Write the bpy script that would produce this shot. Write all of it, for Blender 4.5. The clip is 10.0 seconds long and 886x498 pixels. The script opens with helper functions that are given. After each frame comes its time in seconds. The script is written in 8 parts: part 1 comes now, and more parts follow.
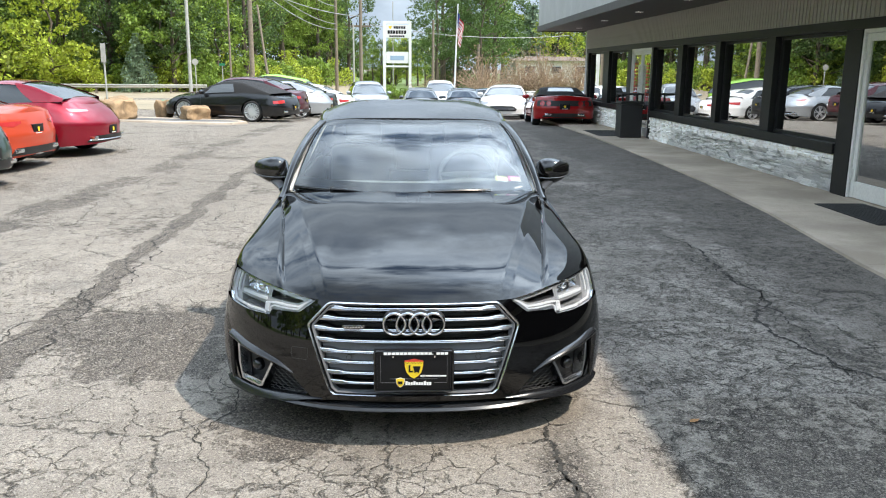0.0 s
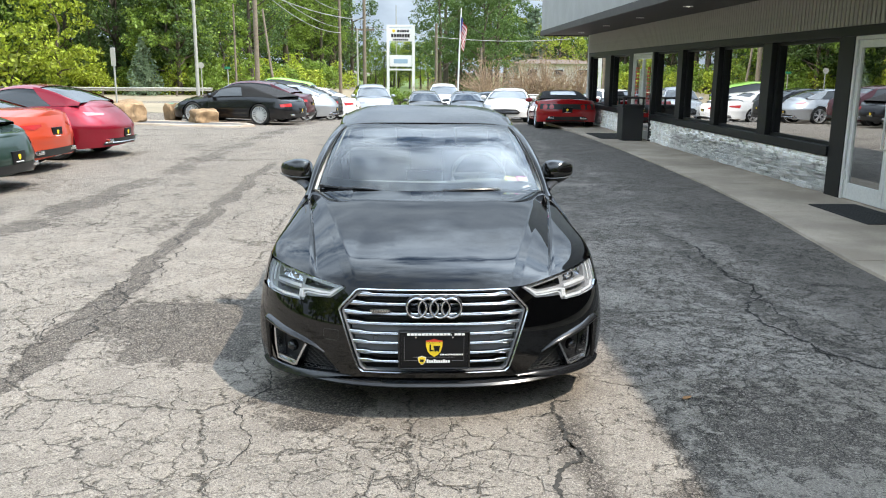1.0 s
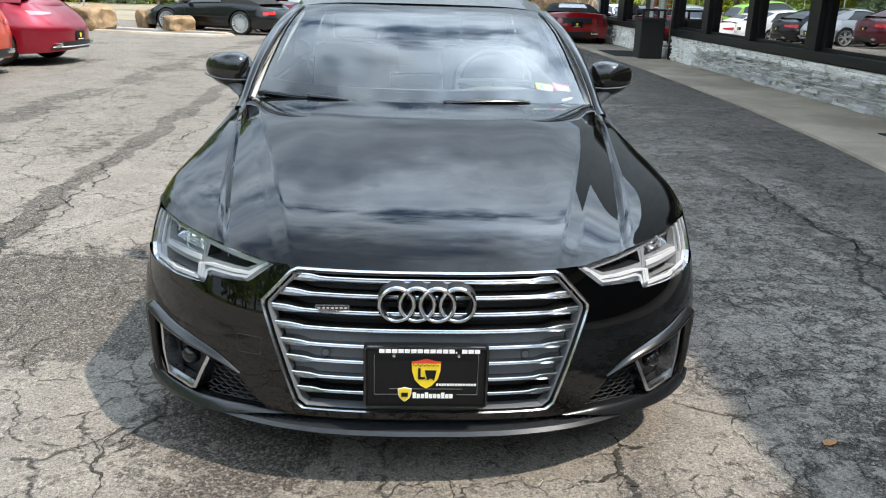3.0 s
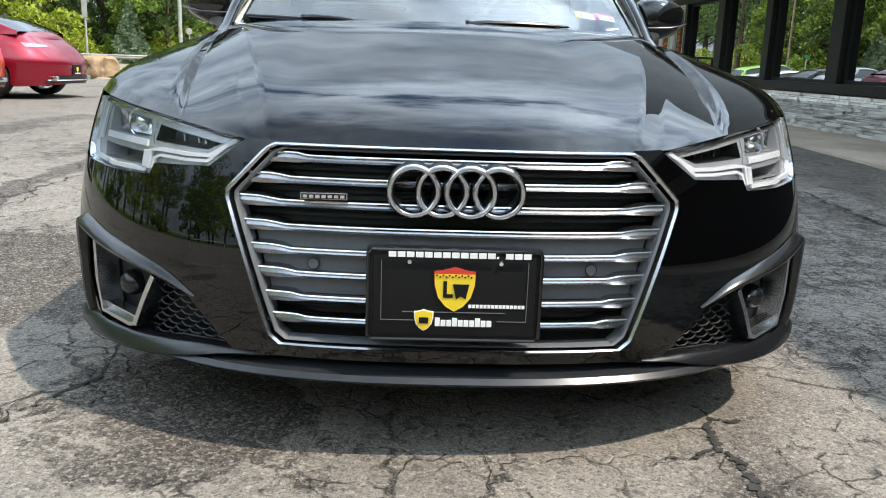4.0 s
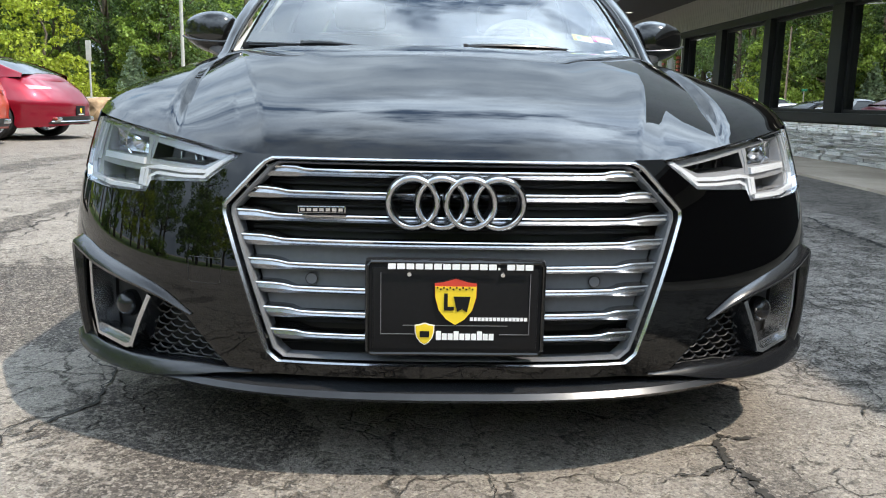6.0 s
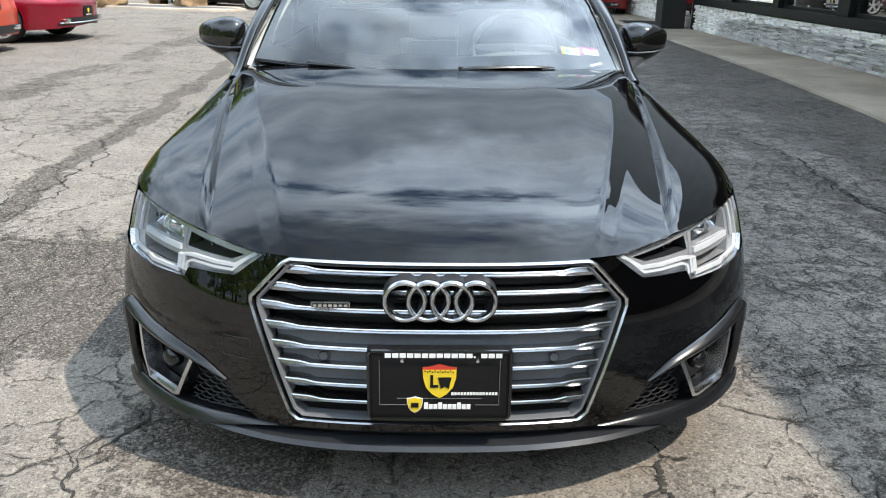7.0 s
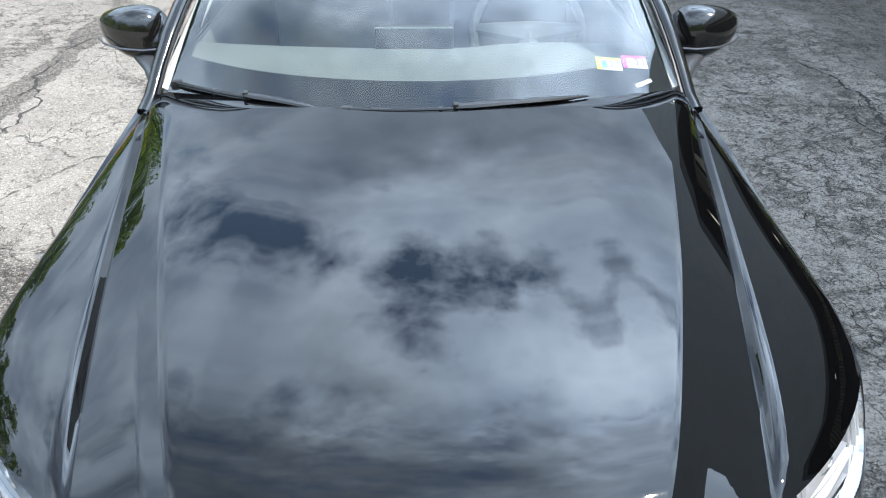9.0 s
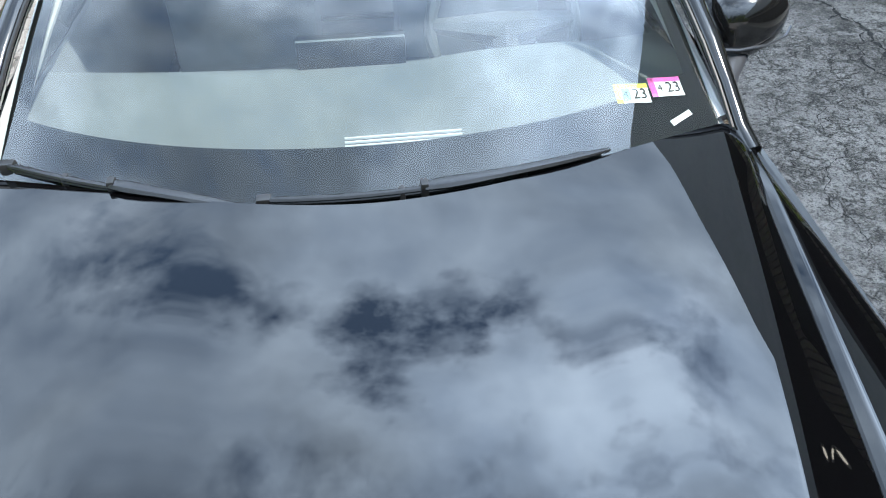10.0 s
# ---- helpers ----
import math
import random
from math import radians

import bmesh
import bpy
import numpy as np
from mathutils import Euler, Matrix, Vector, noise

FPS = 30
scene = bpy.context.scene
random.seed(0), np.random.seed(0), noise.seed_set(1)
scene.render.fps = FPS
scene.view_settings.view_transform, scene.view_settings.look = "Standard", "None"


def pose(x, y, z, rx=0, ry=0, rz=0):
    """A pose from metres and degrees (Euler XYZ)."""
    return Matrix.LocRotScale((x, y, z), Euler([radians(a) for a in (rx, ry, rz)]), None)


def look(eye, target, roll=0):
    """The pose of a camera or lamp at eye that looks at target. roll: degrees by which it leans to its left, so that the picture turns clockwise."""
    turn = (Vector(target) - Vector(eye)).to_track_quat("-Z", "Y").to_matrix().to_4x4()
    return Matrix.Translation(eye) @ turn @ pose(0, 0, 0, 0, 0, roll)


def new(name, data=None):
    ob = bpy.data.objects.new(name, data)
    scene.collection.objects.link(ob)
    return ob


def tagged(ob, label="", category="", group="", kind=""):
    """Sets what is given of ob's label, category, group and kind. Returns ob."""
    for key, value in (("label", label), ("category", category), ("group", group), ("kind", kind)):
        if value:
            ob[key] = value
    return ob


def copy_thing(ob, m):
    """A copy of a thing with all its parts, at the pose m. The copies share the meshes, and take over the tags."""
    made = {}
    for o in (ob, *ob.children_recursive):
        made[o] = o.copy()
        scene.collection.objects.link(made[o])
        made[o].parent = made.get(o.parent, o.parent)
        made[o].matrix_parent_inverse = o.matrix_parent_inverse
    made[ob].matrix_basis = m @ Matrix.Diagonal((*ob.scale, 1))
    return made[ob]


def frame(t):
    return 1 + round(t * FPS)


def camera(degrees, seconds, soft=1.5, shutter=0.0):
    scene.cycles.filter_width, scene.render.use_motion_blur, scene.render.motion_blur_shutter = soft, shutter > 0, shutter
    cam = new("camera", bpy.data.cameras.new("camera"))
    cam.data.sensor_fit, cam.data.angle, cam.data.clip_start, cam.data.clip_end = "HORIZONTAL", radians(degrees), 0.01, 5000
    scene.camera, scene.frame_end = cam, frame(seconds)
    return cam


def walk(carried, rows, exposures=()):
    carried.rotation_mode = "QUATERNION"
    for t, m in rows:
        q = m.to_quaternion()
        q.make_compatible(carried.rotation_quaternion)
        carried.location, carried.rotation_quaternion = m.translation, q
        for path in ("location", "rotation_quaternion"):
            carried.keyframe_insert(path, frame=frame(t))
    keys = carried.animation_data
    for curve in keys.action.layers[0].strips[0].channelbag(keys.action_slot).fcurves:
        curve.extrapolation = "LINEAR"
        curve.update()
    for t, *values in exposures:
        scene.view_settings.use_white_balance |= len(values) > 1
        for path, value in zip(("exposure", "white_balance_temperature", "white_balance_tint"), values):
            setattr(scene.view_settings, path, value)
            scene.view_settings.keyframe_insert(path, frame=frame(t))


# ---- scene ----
import collections

cam = camera(57.3, 10.0, soft=1.1)
PATH = [
    (0, (-0.008, 0.008, 1.628), (0.07, 1.958, 1.194), 0.5),
    (0.5, (-0.077, -0.311, 1.654), (0.0, 1.642, 1.232), 0.5),
    (1, (-0.096, -0.39, 1.664), (-0.023, 1.562, 1.236), 0.5),
    (1.5, (-0.08, -0.167, 1.613), (-0.006, 1.778, 1.156), 0.6),
    (2, (-0.04, 0.294, 1.571), (0.034, 2.226, 1.06), 0.9),
    (2.2, (-0.05, 0.485, 1.541), (0.027, 2.411, 1.008), 1.1),
    (3.3, (-0.059, 1.505, 1.25), (0.029, 3.405, 0.63), 1.8),
    (3.5, (-0.066, 1.628, 1.125), (0.015, 3.534, 0.527), 1.8),
    (4, (-0.087, 1.762, 0.81), (-0.003, 3.708, 0.359), 2.0),
    (4.5, (-0.085, 1.778, 0.693), (-0.001, 3.748, 0.358), 1.6),
    (5, (-0.083, 1.794, 0.672), (-0.001, 3.775, 0.407), 1.2),
    (6.5, (-0.073, 1.733, 0.959), (-0.008, 3.67, 0.465), 1.1),
    (7, (-0.036, 1.574, 1.31), (0.011, 3.459, 0.643), 0.9),
    (7.5, (-0.035, 1.552, 1.534), (0.004, 3.39, 0.746), 0.5),
    (8, (-0.06, 1.738, 1.66), (-0.027, 3.537, 0.789), 0.4),
    (8.5, (-0.002, 2.141, 1.707), (0.028, 3.903, 0.761), 0.5),
    (9, (0.009, 2.589, 1.706), (0.053, 4.308, 0.685), 0.3),
    (9.5, (-0.01, 3.043, 1.749), (0.059, 4.696, 0.626), 0.6),
    (10, (-0.004, 3.39, 1.736), (0.16, 4.968, 0.52), -1.4),
]
EXPOSURES = [(0, 0.39, 7000, 10), (1.5, 0.34, 7000, 10), (3.5, 0.25, 7000, 10), (5, 0.35, 6950, 10), (6.5, 0.33, 6950, 10), (7.5, 0.30, 6950, 10), (8.2, 0.36, 6850, 10), (9.0, 0.70, 6550, 10), (9.6, 0.78, 6450, 10), (10, 0.78, 6400, 10)]
walk(cam, [(t, look(eye, target, roll)) for t, eye, target, roll in PATH], EXPOSURES)

# ---- world, sun ----
SUN_DIR = Vector((0.55, -0.30, 1.0)).normalized()
world = bpy.data.worlds.new("world")
scene.world = world
world.use_nodes = True
wn, wl = world.node_tree.nodes, world.node_tree.links
wn.clear()


def wnode(kind, **sets):
    n = wn.new(kind)
    for k, v in sets.items():
        n.inputs[k.replace("_", " ")].default_value = v
    return n


sky = wn.new("ShaderNodeTexSky")
sky.sky_type, sky.sun_disc = "NISHITA", False
sky.sun_elevation = math.asin(SUN_DIR.z)
sky.sun_rotation = math.atan2(SUN_DIR.x, SUN_DIR.y)
sky.air_density, sky.dust_density, sky.ozone_density = 1.6, 0.2, 2.0
geo = wn.new("ShaderNodeTexCoord")
sep = wn.new("ShaderNodeSeparateXYZ")
wl.new(geo.outputs["Generated"], sep.inputs[0])
# clouds lie on a flat layer: x/z, y/z
zc = wn.new("ShaderNodeMath"); zc.operation = "MAXIMUM"; zc.inputs[1].default_value = 0.06
wl.new(sep.outputs["Z"], zc.inputs[0])
za = wn.new("ShaderNodeMath"); za.operation = "ADD"; za.inputs[1].default_value = 0.45
wl.new(zc.outputs[0], za.inputs[0])
dv = []
for axis in "XY":
    d = wn.new("ShaderNodeMath"); d.operation = "DIVIDE"
    wl.new(sep.outputs[axis], d.inputs[0]); wl.new(za.outputs[0], d.inputs[1])
    dv.append(d)
comb = wn.new("ShaderNodeCombineXYZ")
wl.new(dv[0].outputs[0], comb.inputs[0]); wl.new(dv[1].outputs[0], comb.inputs[1])
comb.inputs[2].default_value = 4.6
n1 = wnode("ShaderNodeTexNoise", Scale=3.8, Detail=6.0, Roughness=0.60, Distortion=0.05)
n2 = wnode("ShaderNodeTexNoise", Scale=5.0, Detail=5.0, Roughness=0.52, Distortion=0.0)
wl.new(comb.outputs[0], n1.inputs["Vector"]); wl.new(comb.outputs[0], n2.inputs["Vector"])
cover = wn.new("ShaderNodeValToRGB")
cover.color_ramp.elements[0].position, cover.color_ramp.elements[1].position = 0.385, 0.55
thin = wn.new("ShaderNodeMath"); thin.operation = "MULTIPLY_ADD"; thin.inputs[1].default_value, thin.inputs[2].default_value = -0.22, 0.22
wl.new(zc.outputs[0], thin.inputs[0])
drift = wnode("ShaderNodeTexNoise", Scale=6.0, Detail=5.0, Roughness=0.6)
wl.new(comb.outputs[0], drift.inputs["Vector"])
push = wn.new("ShaderNodeVectorMath"); push.operation = "MULTIPLY_ADD"
push.inputs[1].default_value, push.inputs[2].default_value = (0.55, 0.55, 0.0), (-0.275, -0.275, 0.0)
wl.new(drift.outputs["Color"], push.inputs[0])
blown = wn.new("ShaderNodeVectorMath"); blown.operation = "ADD"
wl.new(comb.outputs[0], blown.inputs[0]); wl.new(push.outputs[0], blown.inputs[1])


def sky_spots(rows, start):
    """Ragged areas of the cloud layer: x, y, radius, amount, added to a start value."""
    total = None
    for x, y, radius, amount in rows:
        far = wn.new("ShaderNodeVectorMath"); far.operation = "DISTANCE"; far.inputs[1].default_value = (x, y, 4.6)
        wl.new(blown.outputs[0], far.inputs[0])
        fall = wn.new("ShaderNodeMapRange"); fall.interpolation_type = "SMOOTHSTEP"
        for key, value in (("From Min", radius * 0.15), ("From Max", radius), ("To Min", amount), ("To Max", 0.0)):
            fall.inputs[key].default_value = value
        wl.new(far.outputs["Value"], fall.inputs["Value"])
        add = wn.new("ShaderNodeMath"); add.operation = "ADD"; add.inputs[1].default_value = start
        wl.new(fall.outputs[0], add.inputs[0])
        if total:
            wl.new(total, add.inputs[1])
        total = add.outputs[0]
    return total


GAPS = [(-0.10, 0.51, 0.25, -0.10), (0.0, 0.41, 0.16, -0.075), (-0.25, 0.62, 0.20, -0.085), (0.22, 0.42, 0.15, 0.08), (-0.55, 0.83, 0.30, -0.15), (0.25, 0.18, 0.13, -0.065), (-0.16, 0.04, 0.22, -0.06), (-0.35, -0.25, 0.35, -0.11)]
MASSES = [(0.10, 0.44, 0.46, 0.42), (0.32, 0.24, 0.32, 0.65), (-0.20, -0.14, 0.60, -0.70), (0.0, 1.0, 0.62, -0.45)]
more = wn.new("ShaderNodeMath"); more.operation = "ADD"
wl.new(n1.outputs["Fac"], more.inputs[0]); wl.new(thin.outputs[0], more.inputs[1])
holed = wn.new("ShaderNodeMath"); holed.operation = "ADD"
wl.new(more.outputs[0], holed.inputs[0]); wl.new(sky_spots(GAPS, 0.058), holed.inputs[1]); wl.new(holed.outputs[0], cover.inputs[0])
shade = wn.new("ShaderNodeValToRGB")
shade.color_ramp.elements[0].position, shade.color_ramp.elements[1].position = 0.30, 0.68
cover.color_ramp.elements[0].color = (0.003, 0.003, 0.003, 1)
shade.color_ramp.elements[0].color = (0.31, 0.415, 0.57, 1)
shade.color_ramp.elements[1].color = (0.66, 0.82, 1.01, 1)
wl.new(n2.outputs["Fac"], shade.inputs[0])
b_sky = wnode("ShaderNodeBackground", Strength=0.25)
b_cloud = wnode("ShaderNodeBackground", Strength=1.0)
# clouds are brighter overhead, near the sun, than at the horizon
z2 = wn.new("ShaderNodeMath"); z2.operation = "MULTIPLY"
wl.new(zc.outputs[0], z2.inputs[0]); z2.operation = "POWER"; z2.inputs[1].default_value = 2.0
zs = wn.new("ShaderNodeMath"); zs.operation = "MULTIPLY_ADD"; zs.inputs[1].default_value, zs.inputs[2].default_value = 2.5, 2.1
wl.new(z2.outputs[0], zs.inputs[0])
near = wn.new("ShaderNodeVectorMath"); near.operation = "DOT_PRODUCT"; near.inputs[1].default_value = SUN_DIR
wl.new(geo.outputs["Generated"], near.inputs[0])
halo = wn.new("ShaderNodeMapRange"); halo.interpolation_type = "SMOOTHSTEP"
for key, value in (("From Min", 0.70), ("From Max", 1.0), ("To Min", 0.98), ("To Max", 1.12)):
    halo.inputs[key].default_value = value
wl.new(near.outputs["Value"], halo.inputs["Value"])
zh = wn.new("ShaderNodeMath"); zh.operation = "MULTIPLY"
wl.new(zs.outputs[0], zh.inputs[0]); wl.new(halo.outputs[0], zh.inputs[1])
low = wn.new("ShaderNodeMapRange"); low.interpolation_type = "SMOOTHSTEP"
for key, value in (("From Min", 0.05), ("From Max", 0.68), ("To Min", 0.42), ("To Max", 1.0)):
    low.inputs[key].default_value = value
wl.new(zc.outputs[0], low.inputs["Value"])
zl = wn.new("ShaderNodeMath"); zl.operation = "MULTIPLY"
wl.new(zh.outputs[0], zl.inputs[0]); wl.new(low.outputs[0], zl.inputs[1])
zm = wn.new("ShaderNodeMath"); zm.operation = "MULTIPLY"
wl.new(zl.outputs[0], zm.inputs[0]); wl.new(sky_spots(MASSES, 1.0), zm.inputs[1]); wl.new(zm.outputs[0], b_cloud.inputs["Strength"])
wl.new(sky.outputs[0], b_sky.inputs[0]); wl.new(shade.outputs[0], b_cloud.inputs[0])
mixw = wn.new("ShaderNodeMixShader")
wl.new(cover.outputs[0], mixw.inputs[0]); wl.new(b_sky.outputs[0], mixw.inputs[1]); wl.new(b_cloud.outputs[0], mixw.inputs[2])
outw = wn.new("ShaderNodeOutputWorld")
wl.new(mixw.outputs[0], outw.inputs[0])

sun_data = bpy.data.lights.new("sun", "SUN")
sun_data.energy, sun_data.angle, sun_data.color = 4.3, radians(0.7), (1.0, 0.94, 0.855)
sun = new("sun", sun_data)
sun.matrix_world = look(SUN_DIR * 60, (0, 0, 0))


# ---- materials ----
def material(name, color, rough=0.5, metal=0.0, grain=0.0, scale=20.0, bump=0.0, bump_scale=60.0, coat=0.0, spec=0.5, stain=0.0, stain_scale=1.5, vary=0.0, emit=0.0, coat_ior=1.5):
    """Principled surface with two scales of variation, bump and variation from object to object."""
    m = bpy.data.materials.new(name)
    m.use_nodes = True
    nt = m.node_tree
    p = nt.nodes["Principled BSDF"]
    p.inputs["Base Color"].default_value = (*color, 1)
    p.inputs["Roughness"].default_value, p.inputs["Metallic"].default_value = rough, metal
    p.inputs["Coat Weight"].default_value = coat
    p.inputs["Coat Roughness"].default_value = 0.01
    p.inputs["Coat IOR"].default_value = coat_ior
    p.inputs["Specular IOR Level"].default_value = spec
    if emit:
        p.inputs["Emission Color"].default_value = (*color, 1)
        p.inputs["Emission Strength"].default_value = emit
    tc = nt.nodes.new("ShaderNodeTexCoord")
    last = None
    for amount, sc in ((grain, scale), (stain, stain_scale)):
        if not amount:
            continue
        n = nt.nodes.new("ShaderNodeTexNoise")
        n.inputs["Scale"].default_value, n.inputs["Detail"].default_value = sc, 6.0
        nt.links.new(tc.outputs["Object"], n.inputs["Vector"])
        r = nt.nodes.new("ShaderNodeMapRange")
        r.inputs["From Min"].default_value, r.inputs["From Max"].default_value = 0.3, 0.7
        r.inputs["To Min"].default_value, r.inputs["To Max"].default_value = 1 - amount, 1 + amount
        nt.links.new(n.outputs["Fac"], r.inputs["Value"])
        last = chain(nt, last, r.outputs[0], color)
    if vary:
        info = nt.nodes.new("ShaderNodeObjectInfo")
        r = nt.nodes.new("ShaderNodeMapRange")
        r.inputs["To Min"].default_value, r.inputs["To Max"].default_value = 1 - vary, 1 + vary
        nt.links.new(info.outputs["Random"], r.inputs["Value"])
        last = chain(nt, last, r.outputs[0], color)
    if last:
        nt.links.new(last, p.inputs["Base Color"])
    if bump:
        n = nt.nodes.new("ShaderNodeTexNoise")
        n.inputs["Scale"].default_value, n.inputs["Detail"].default_value = bump_scale, 5.0
        nt.links.new(tc.outputs["Object"], n.inputs["Vector"])
        b = nt.nodes.new("ShaderNodeBump")
        b.inputs["Strength"].default_value, b.inputs["Distance"].default_value = bump, 0.02
        nt.links.new(n.outputs["Fac"], b.inputs["Height"])
        nt.links.new(b.outputs[0], p.inputs["Normal"])
    return m


def chain(nt, last, factor, color):
    """Multiplies the colour so far by a factor socket."""
    v = nt.nodes.new("ShaderNodeVectorMath")
    v.operation = "SCALE"
    if last:
        nt.links.new(last, v.inputs[0])
    else:
        v.inputs[0].default_value = color
    nt.links.new(factor, v.inputs["Scale"])
    return v.outputs[0]


def glass(name, tint, gloss=0.08, rough=0.0, share=1.6):
    """Thin pane: clear to a tint, with Fresnel gloss."""
    m = bpy.data.materials.new(name)
    m.use_nodes = True
    nt = m.node_tree
    nt.nodes.clear()
    out = nt.nodes.new("ShaderNodeOutputMaterial")
    tr = nt.nodes.new("ShaderNodeBsdfTransparent")
    tr.inputs[0].default_value = (*tint, 1)
    gl = nt.nodes.new("ShaderNodeBsdfGlossy")
    gl.inputs["Roughness"].default_value = rough
    fr = nt.nodes.new("ShaderNodeFresnel")
    fr.inputs["IOR"].default_value = 1.52
    ad = nt.nodes.new("ShaderNodeMath")
    ad.operation, ad.use_clamp = "MULTIPLY_ADD", True
    ad.inputs[1].default_value, ad.inputs[2].default_value = share, gloss
    mx = nt.nodes.new("ShaderNodeMixShader")
    nt.links.new(fr.outputs[0], ad.inputs[0])
    nt.links.new(ad.outputs[0], mx.inputs[0])
    nt.links.new(tr.outputs[0], mx.inputs[1])
    nt.links.new(gl.outputs[0], mx.inputs[2])
    nt.links.new(mx.outputs[0], out.inputs[0])
    return m


def paint(name, color, flake=0.0):
    return material(name, color, rough=0.35, metal=flake, coat=1.0, grain=0.04, scale=400, spec=0.15)


M = {
    "black_paint": material("black_paint", (0.0012, 0.0012, 0.0014), rough=0.3, coat=1.0, spec=0.0, coat_ior=1.56, grain=0.2, scale=300),
    "gloss_black": material("gloss_black", (0.006, 0.006, 0.006), rough=0.12, coat=0.6),
    "roof_black": material("roof_black", (0.010, 0.010, 0.011), rough=0.25, coat=0.6, grain=0.1, scale=40),
    "satin_black": material("satin_black", (0.012, 0.012, 0.012), rough=0.45, grain=0.2, scale=90),
    "black_plastic": material("black_plastic", (0.018, 0.018, 0.019), rough=0.55, bump=0.1, bump_scale=900, grain=0.15, scale=60),
    "rubber": material("rubber", (0.014, 0.014, 0.014), rough=0.75, grain=0.3, scale=40, bump=0.2, bump_scale=200),
    "chrome": material("chrome", (0.78, 0.79, 0.80), rough=0.09, metal=1.0, grain=0.05, scale=60),
    "ring_chrome": material("ring_chrome", (0.52, 0.53, 0.55), rough=0.08, metal=1.0, grain=0.04, scale=60),
    "satin_chrome": material("satin_chrome", (0.56, 0.57, 0.59), rough=0.24, metal=1.0, grain=0.06, scale=90),
    "slat_satin": material("slat_satin", (0.39, 0.40, 0.42), rough=0.27, metal=1.0, grain=0.06, scale=90),
    "radar_grey": material("radar_grey", (0.12, 0.125, 0.134), rough=0.35, spec=0.4, grain=0.06, scale=80),
    "lip_grey": material("lip_grey", (0.10, 0.105, 0.115), rough=0.28, metal=0.6, grain=0.1, scale=30),
    "lip_dark": material("lip_dark", (0.035, 0.037, 0.041), rough=0.25, metal=0.4, grain=0.1, scale=30),
    "lip_satin": material("lip_satin", (0.009, 0.0095, 0.011), rough=0.24, spec=0.5, coat=0.25, grain=0.1, scale=40),
    "comb_black": material("comb_black", (0.02, 0.02, 0.021), rough=0.4, grain=0.2, scale=90),
    "lamp_white": material("lamp_white", (0.56, 0.575, 0.60), rough=0.18, spec=0.6),
    "lamp_glass": glass("lamp_glass", (0.97, 0.98, 0.99), 0.0, share=0.5),
    "lamp_silver": material("lamp_silver", (0.44, 0.45, 0.47), rough=0.22, metal=0.5),
    "lamp_dark": material("lamp_dark", (0.022, 0.023, 0.025), rough=0.3),
    "reflector": material("reflector", (0.80, 0.82, 0.85), rough=0.12, metal=1.0),
    "windscreen": glass("windscreen", (0.60, 0.70, 0.69), 0.06, share=1.3),
    "side_glass": glass("side_glass", (0.12, 0.14, 0.14), 0.06),
    "wiper_black": material("wiper_black", (0.010, 0.0105, 0.011), rough=0.24, spec=0.5, grain=0.15, scale=120),
    "frit": material("frit", (0.008, 0.0085, 0.009), rough=0.8, spec=0.1),
    "plate_black": material("plate_black", (0.009, 0.009, 0.010), spec=0.2, rough=0.38, grain=0.1, scale=100),
    "white_print": material("white_print", (0.82, 0.82, 0.82), rough=0.5),
    "grey_print": material("grey_print", (0.13, 0.13, 0.135), rough=0.5),
    "yellow_print": material("yellow_print", (0.82, 0.58, 0.03), rough=0.45),
    "red_print": material("red_print", (0.55, 0.05, 0.03), rough=0.45),
    "pink_print": material("pink_print", (0.75, 0.10, 0.42), rough=0.5),
    "lime_print": material("lime_print", (0.72, 0.72, 0.08), rough=0.5),
    "cyan_print": material("cyan_print", (0.20, 0.62, 0.70), rough=0.5),
    "dash": material("dash", (0.20, 0.212, 0.212), rough=0.6, grain=0.1, scale=6),
    "seat_leather": material("seat_leather", (0.26, 0.265, 0.262), rough=0.5, grain=0.15, scale=12),
    "wheel_leather": material("wheel_leather", (0.07, 0.074, 0.074), rough=0.5, grain=0.15, scale=12),
    "headliner": material("headliner", (0.62, 0.62, 0.60), rough=0.9, grain=0.05, scale=60),
}


# ---- mesh helpers ----
def part(name, bm, mat, parent=None, label="", smooth=True, angle=38):
    """Links a bmesh, or a (verts, faces) pair, as one mesh object under a thing."""
    me = bpy.data.meshes.new(name)
    if isinstance(bm, tuple):
        me.from_pydata([tuple(v) for v in bm[0]], [], bm[1])
        me.validate()
    else:
        bm.to_mesh(me)
        bm.free()
    if smooth:
        for p in me.polygons:
            p.use_smooth = True
        me.set_sharp_from_angle(angle=radians(angle))
    me.materials.append(M[mat] if isinstance(mat, str) else mat)
    ob = new(name, me)
    if parent:
        ob.parent = parent
    if label:
        ob["label"] = label
    return ob


def ground_z(x, y):
    """The lot falls away gently at its back, less so towards the road."""
    d = min(max(y - 20.0, 0.0), 20.4)
    return -0.0018 * d * d * smoothstep(-12.0, -4.0, x)


def thing(name, m, label, category, group="", kind=""):
    ob = new(name)
    ob.matrix_world = Matrix.Translation((0, 0, ground_z(m.translation.x, m.translation.y))) @ m
    ob.empty_display_size = 0.2
    return tagged(ob, label, category, group, kind)


def shared(name, mesh, parent, m):
    """A piece on shared mesh data."""
    ob = new(name, mesh)
    ob.parent = parent
    ob.matrix_basis = m
    return ob


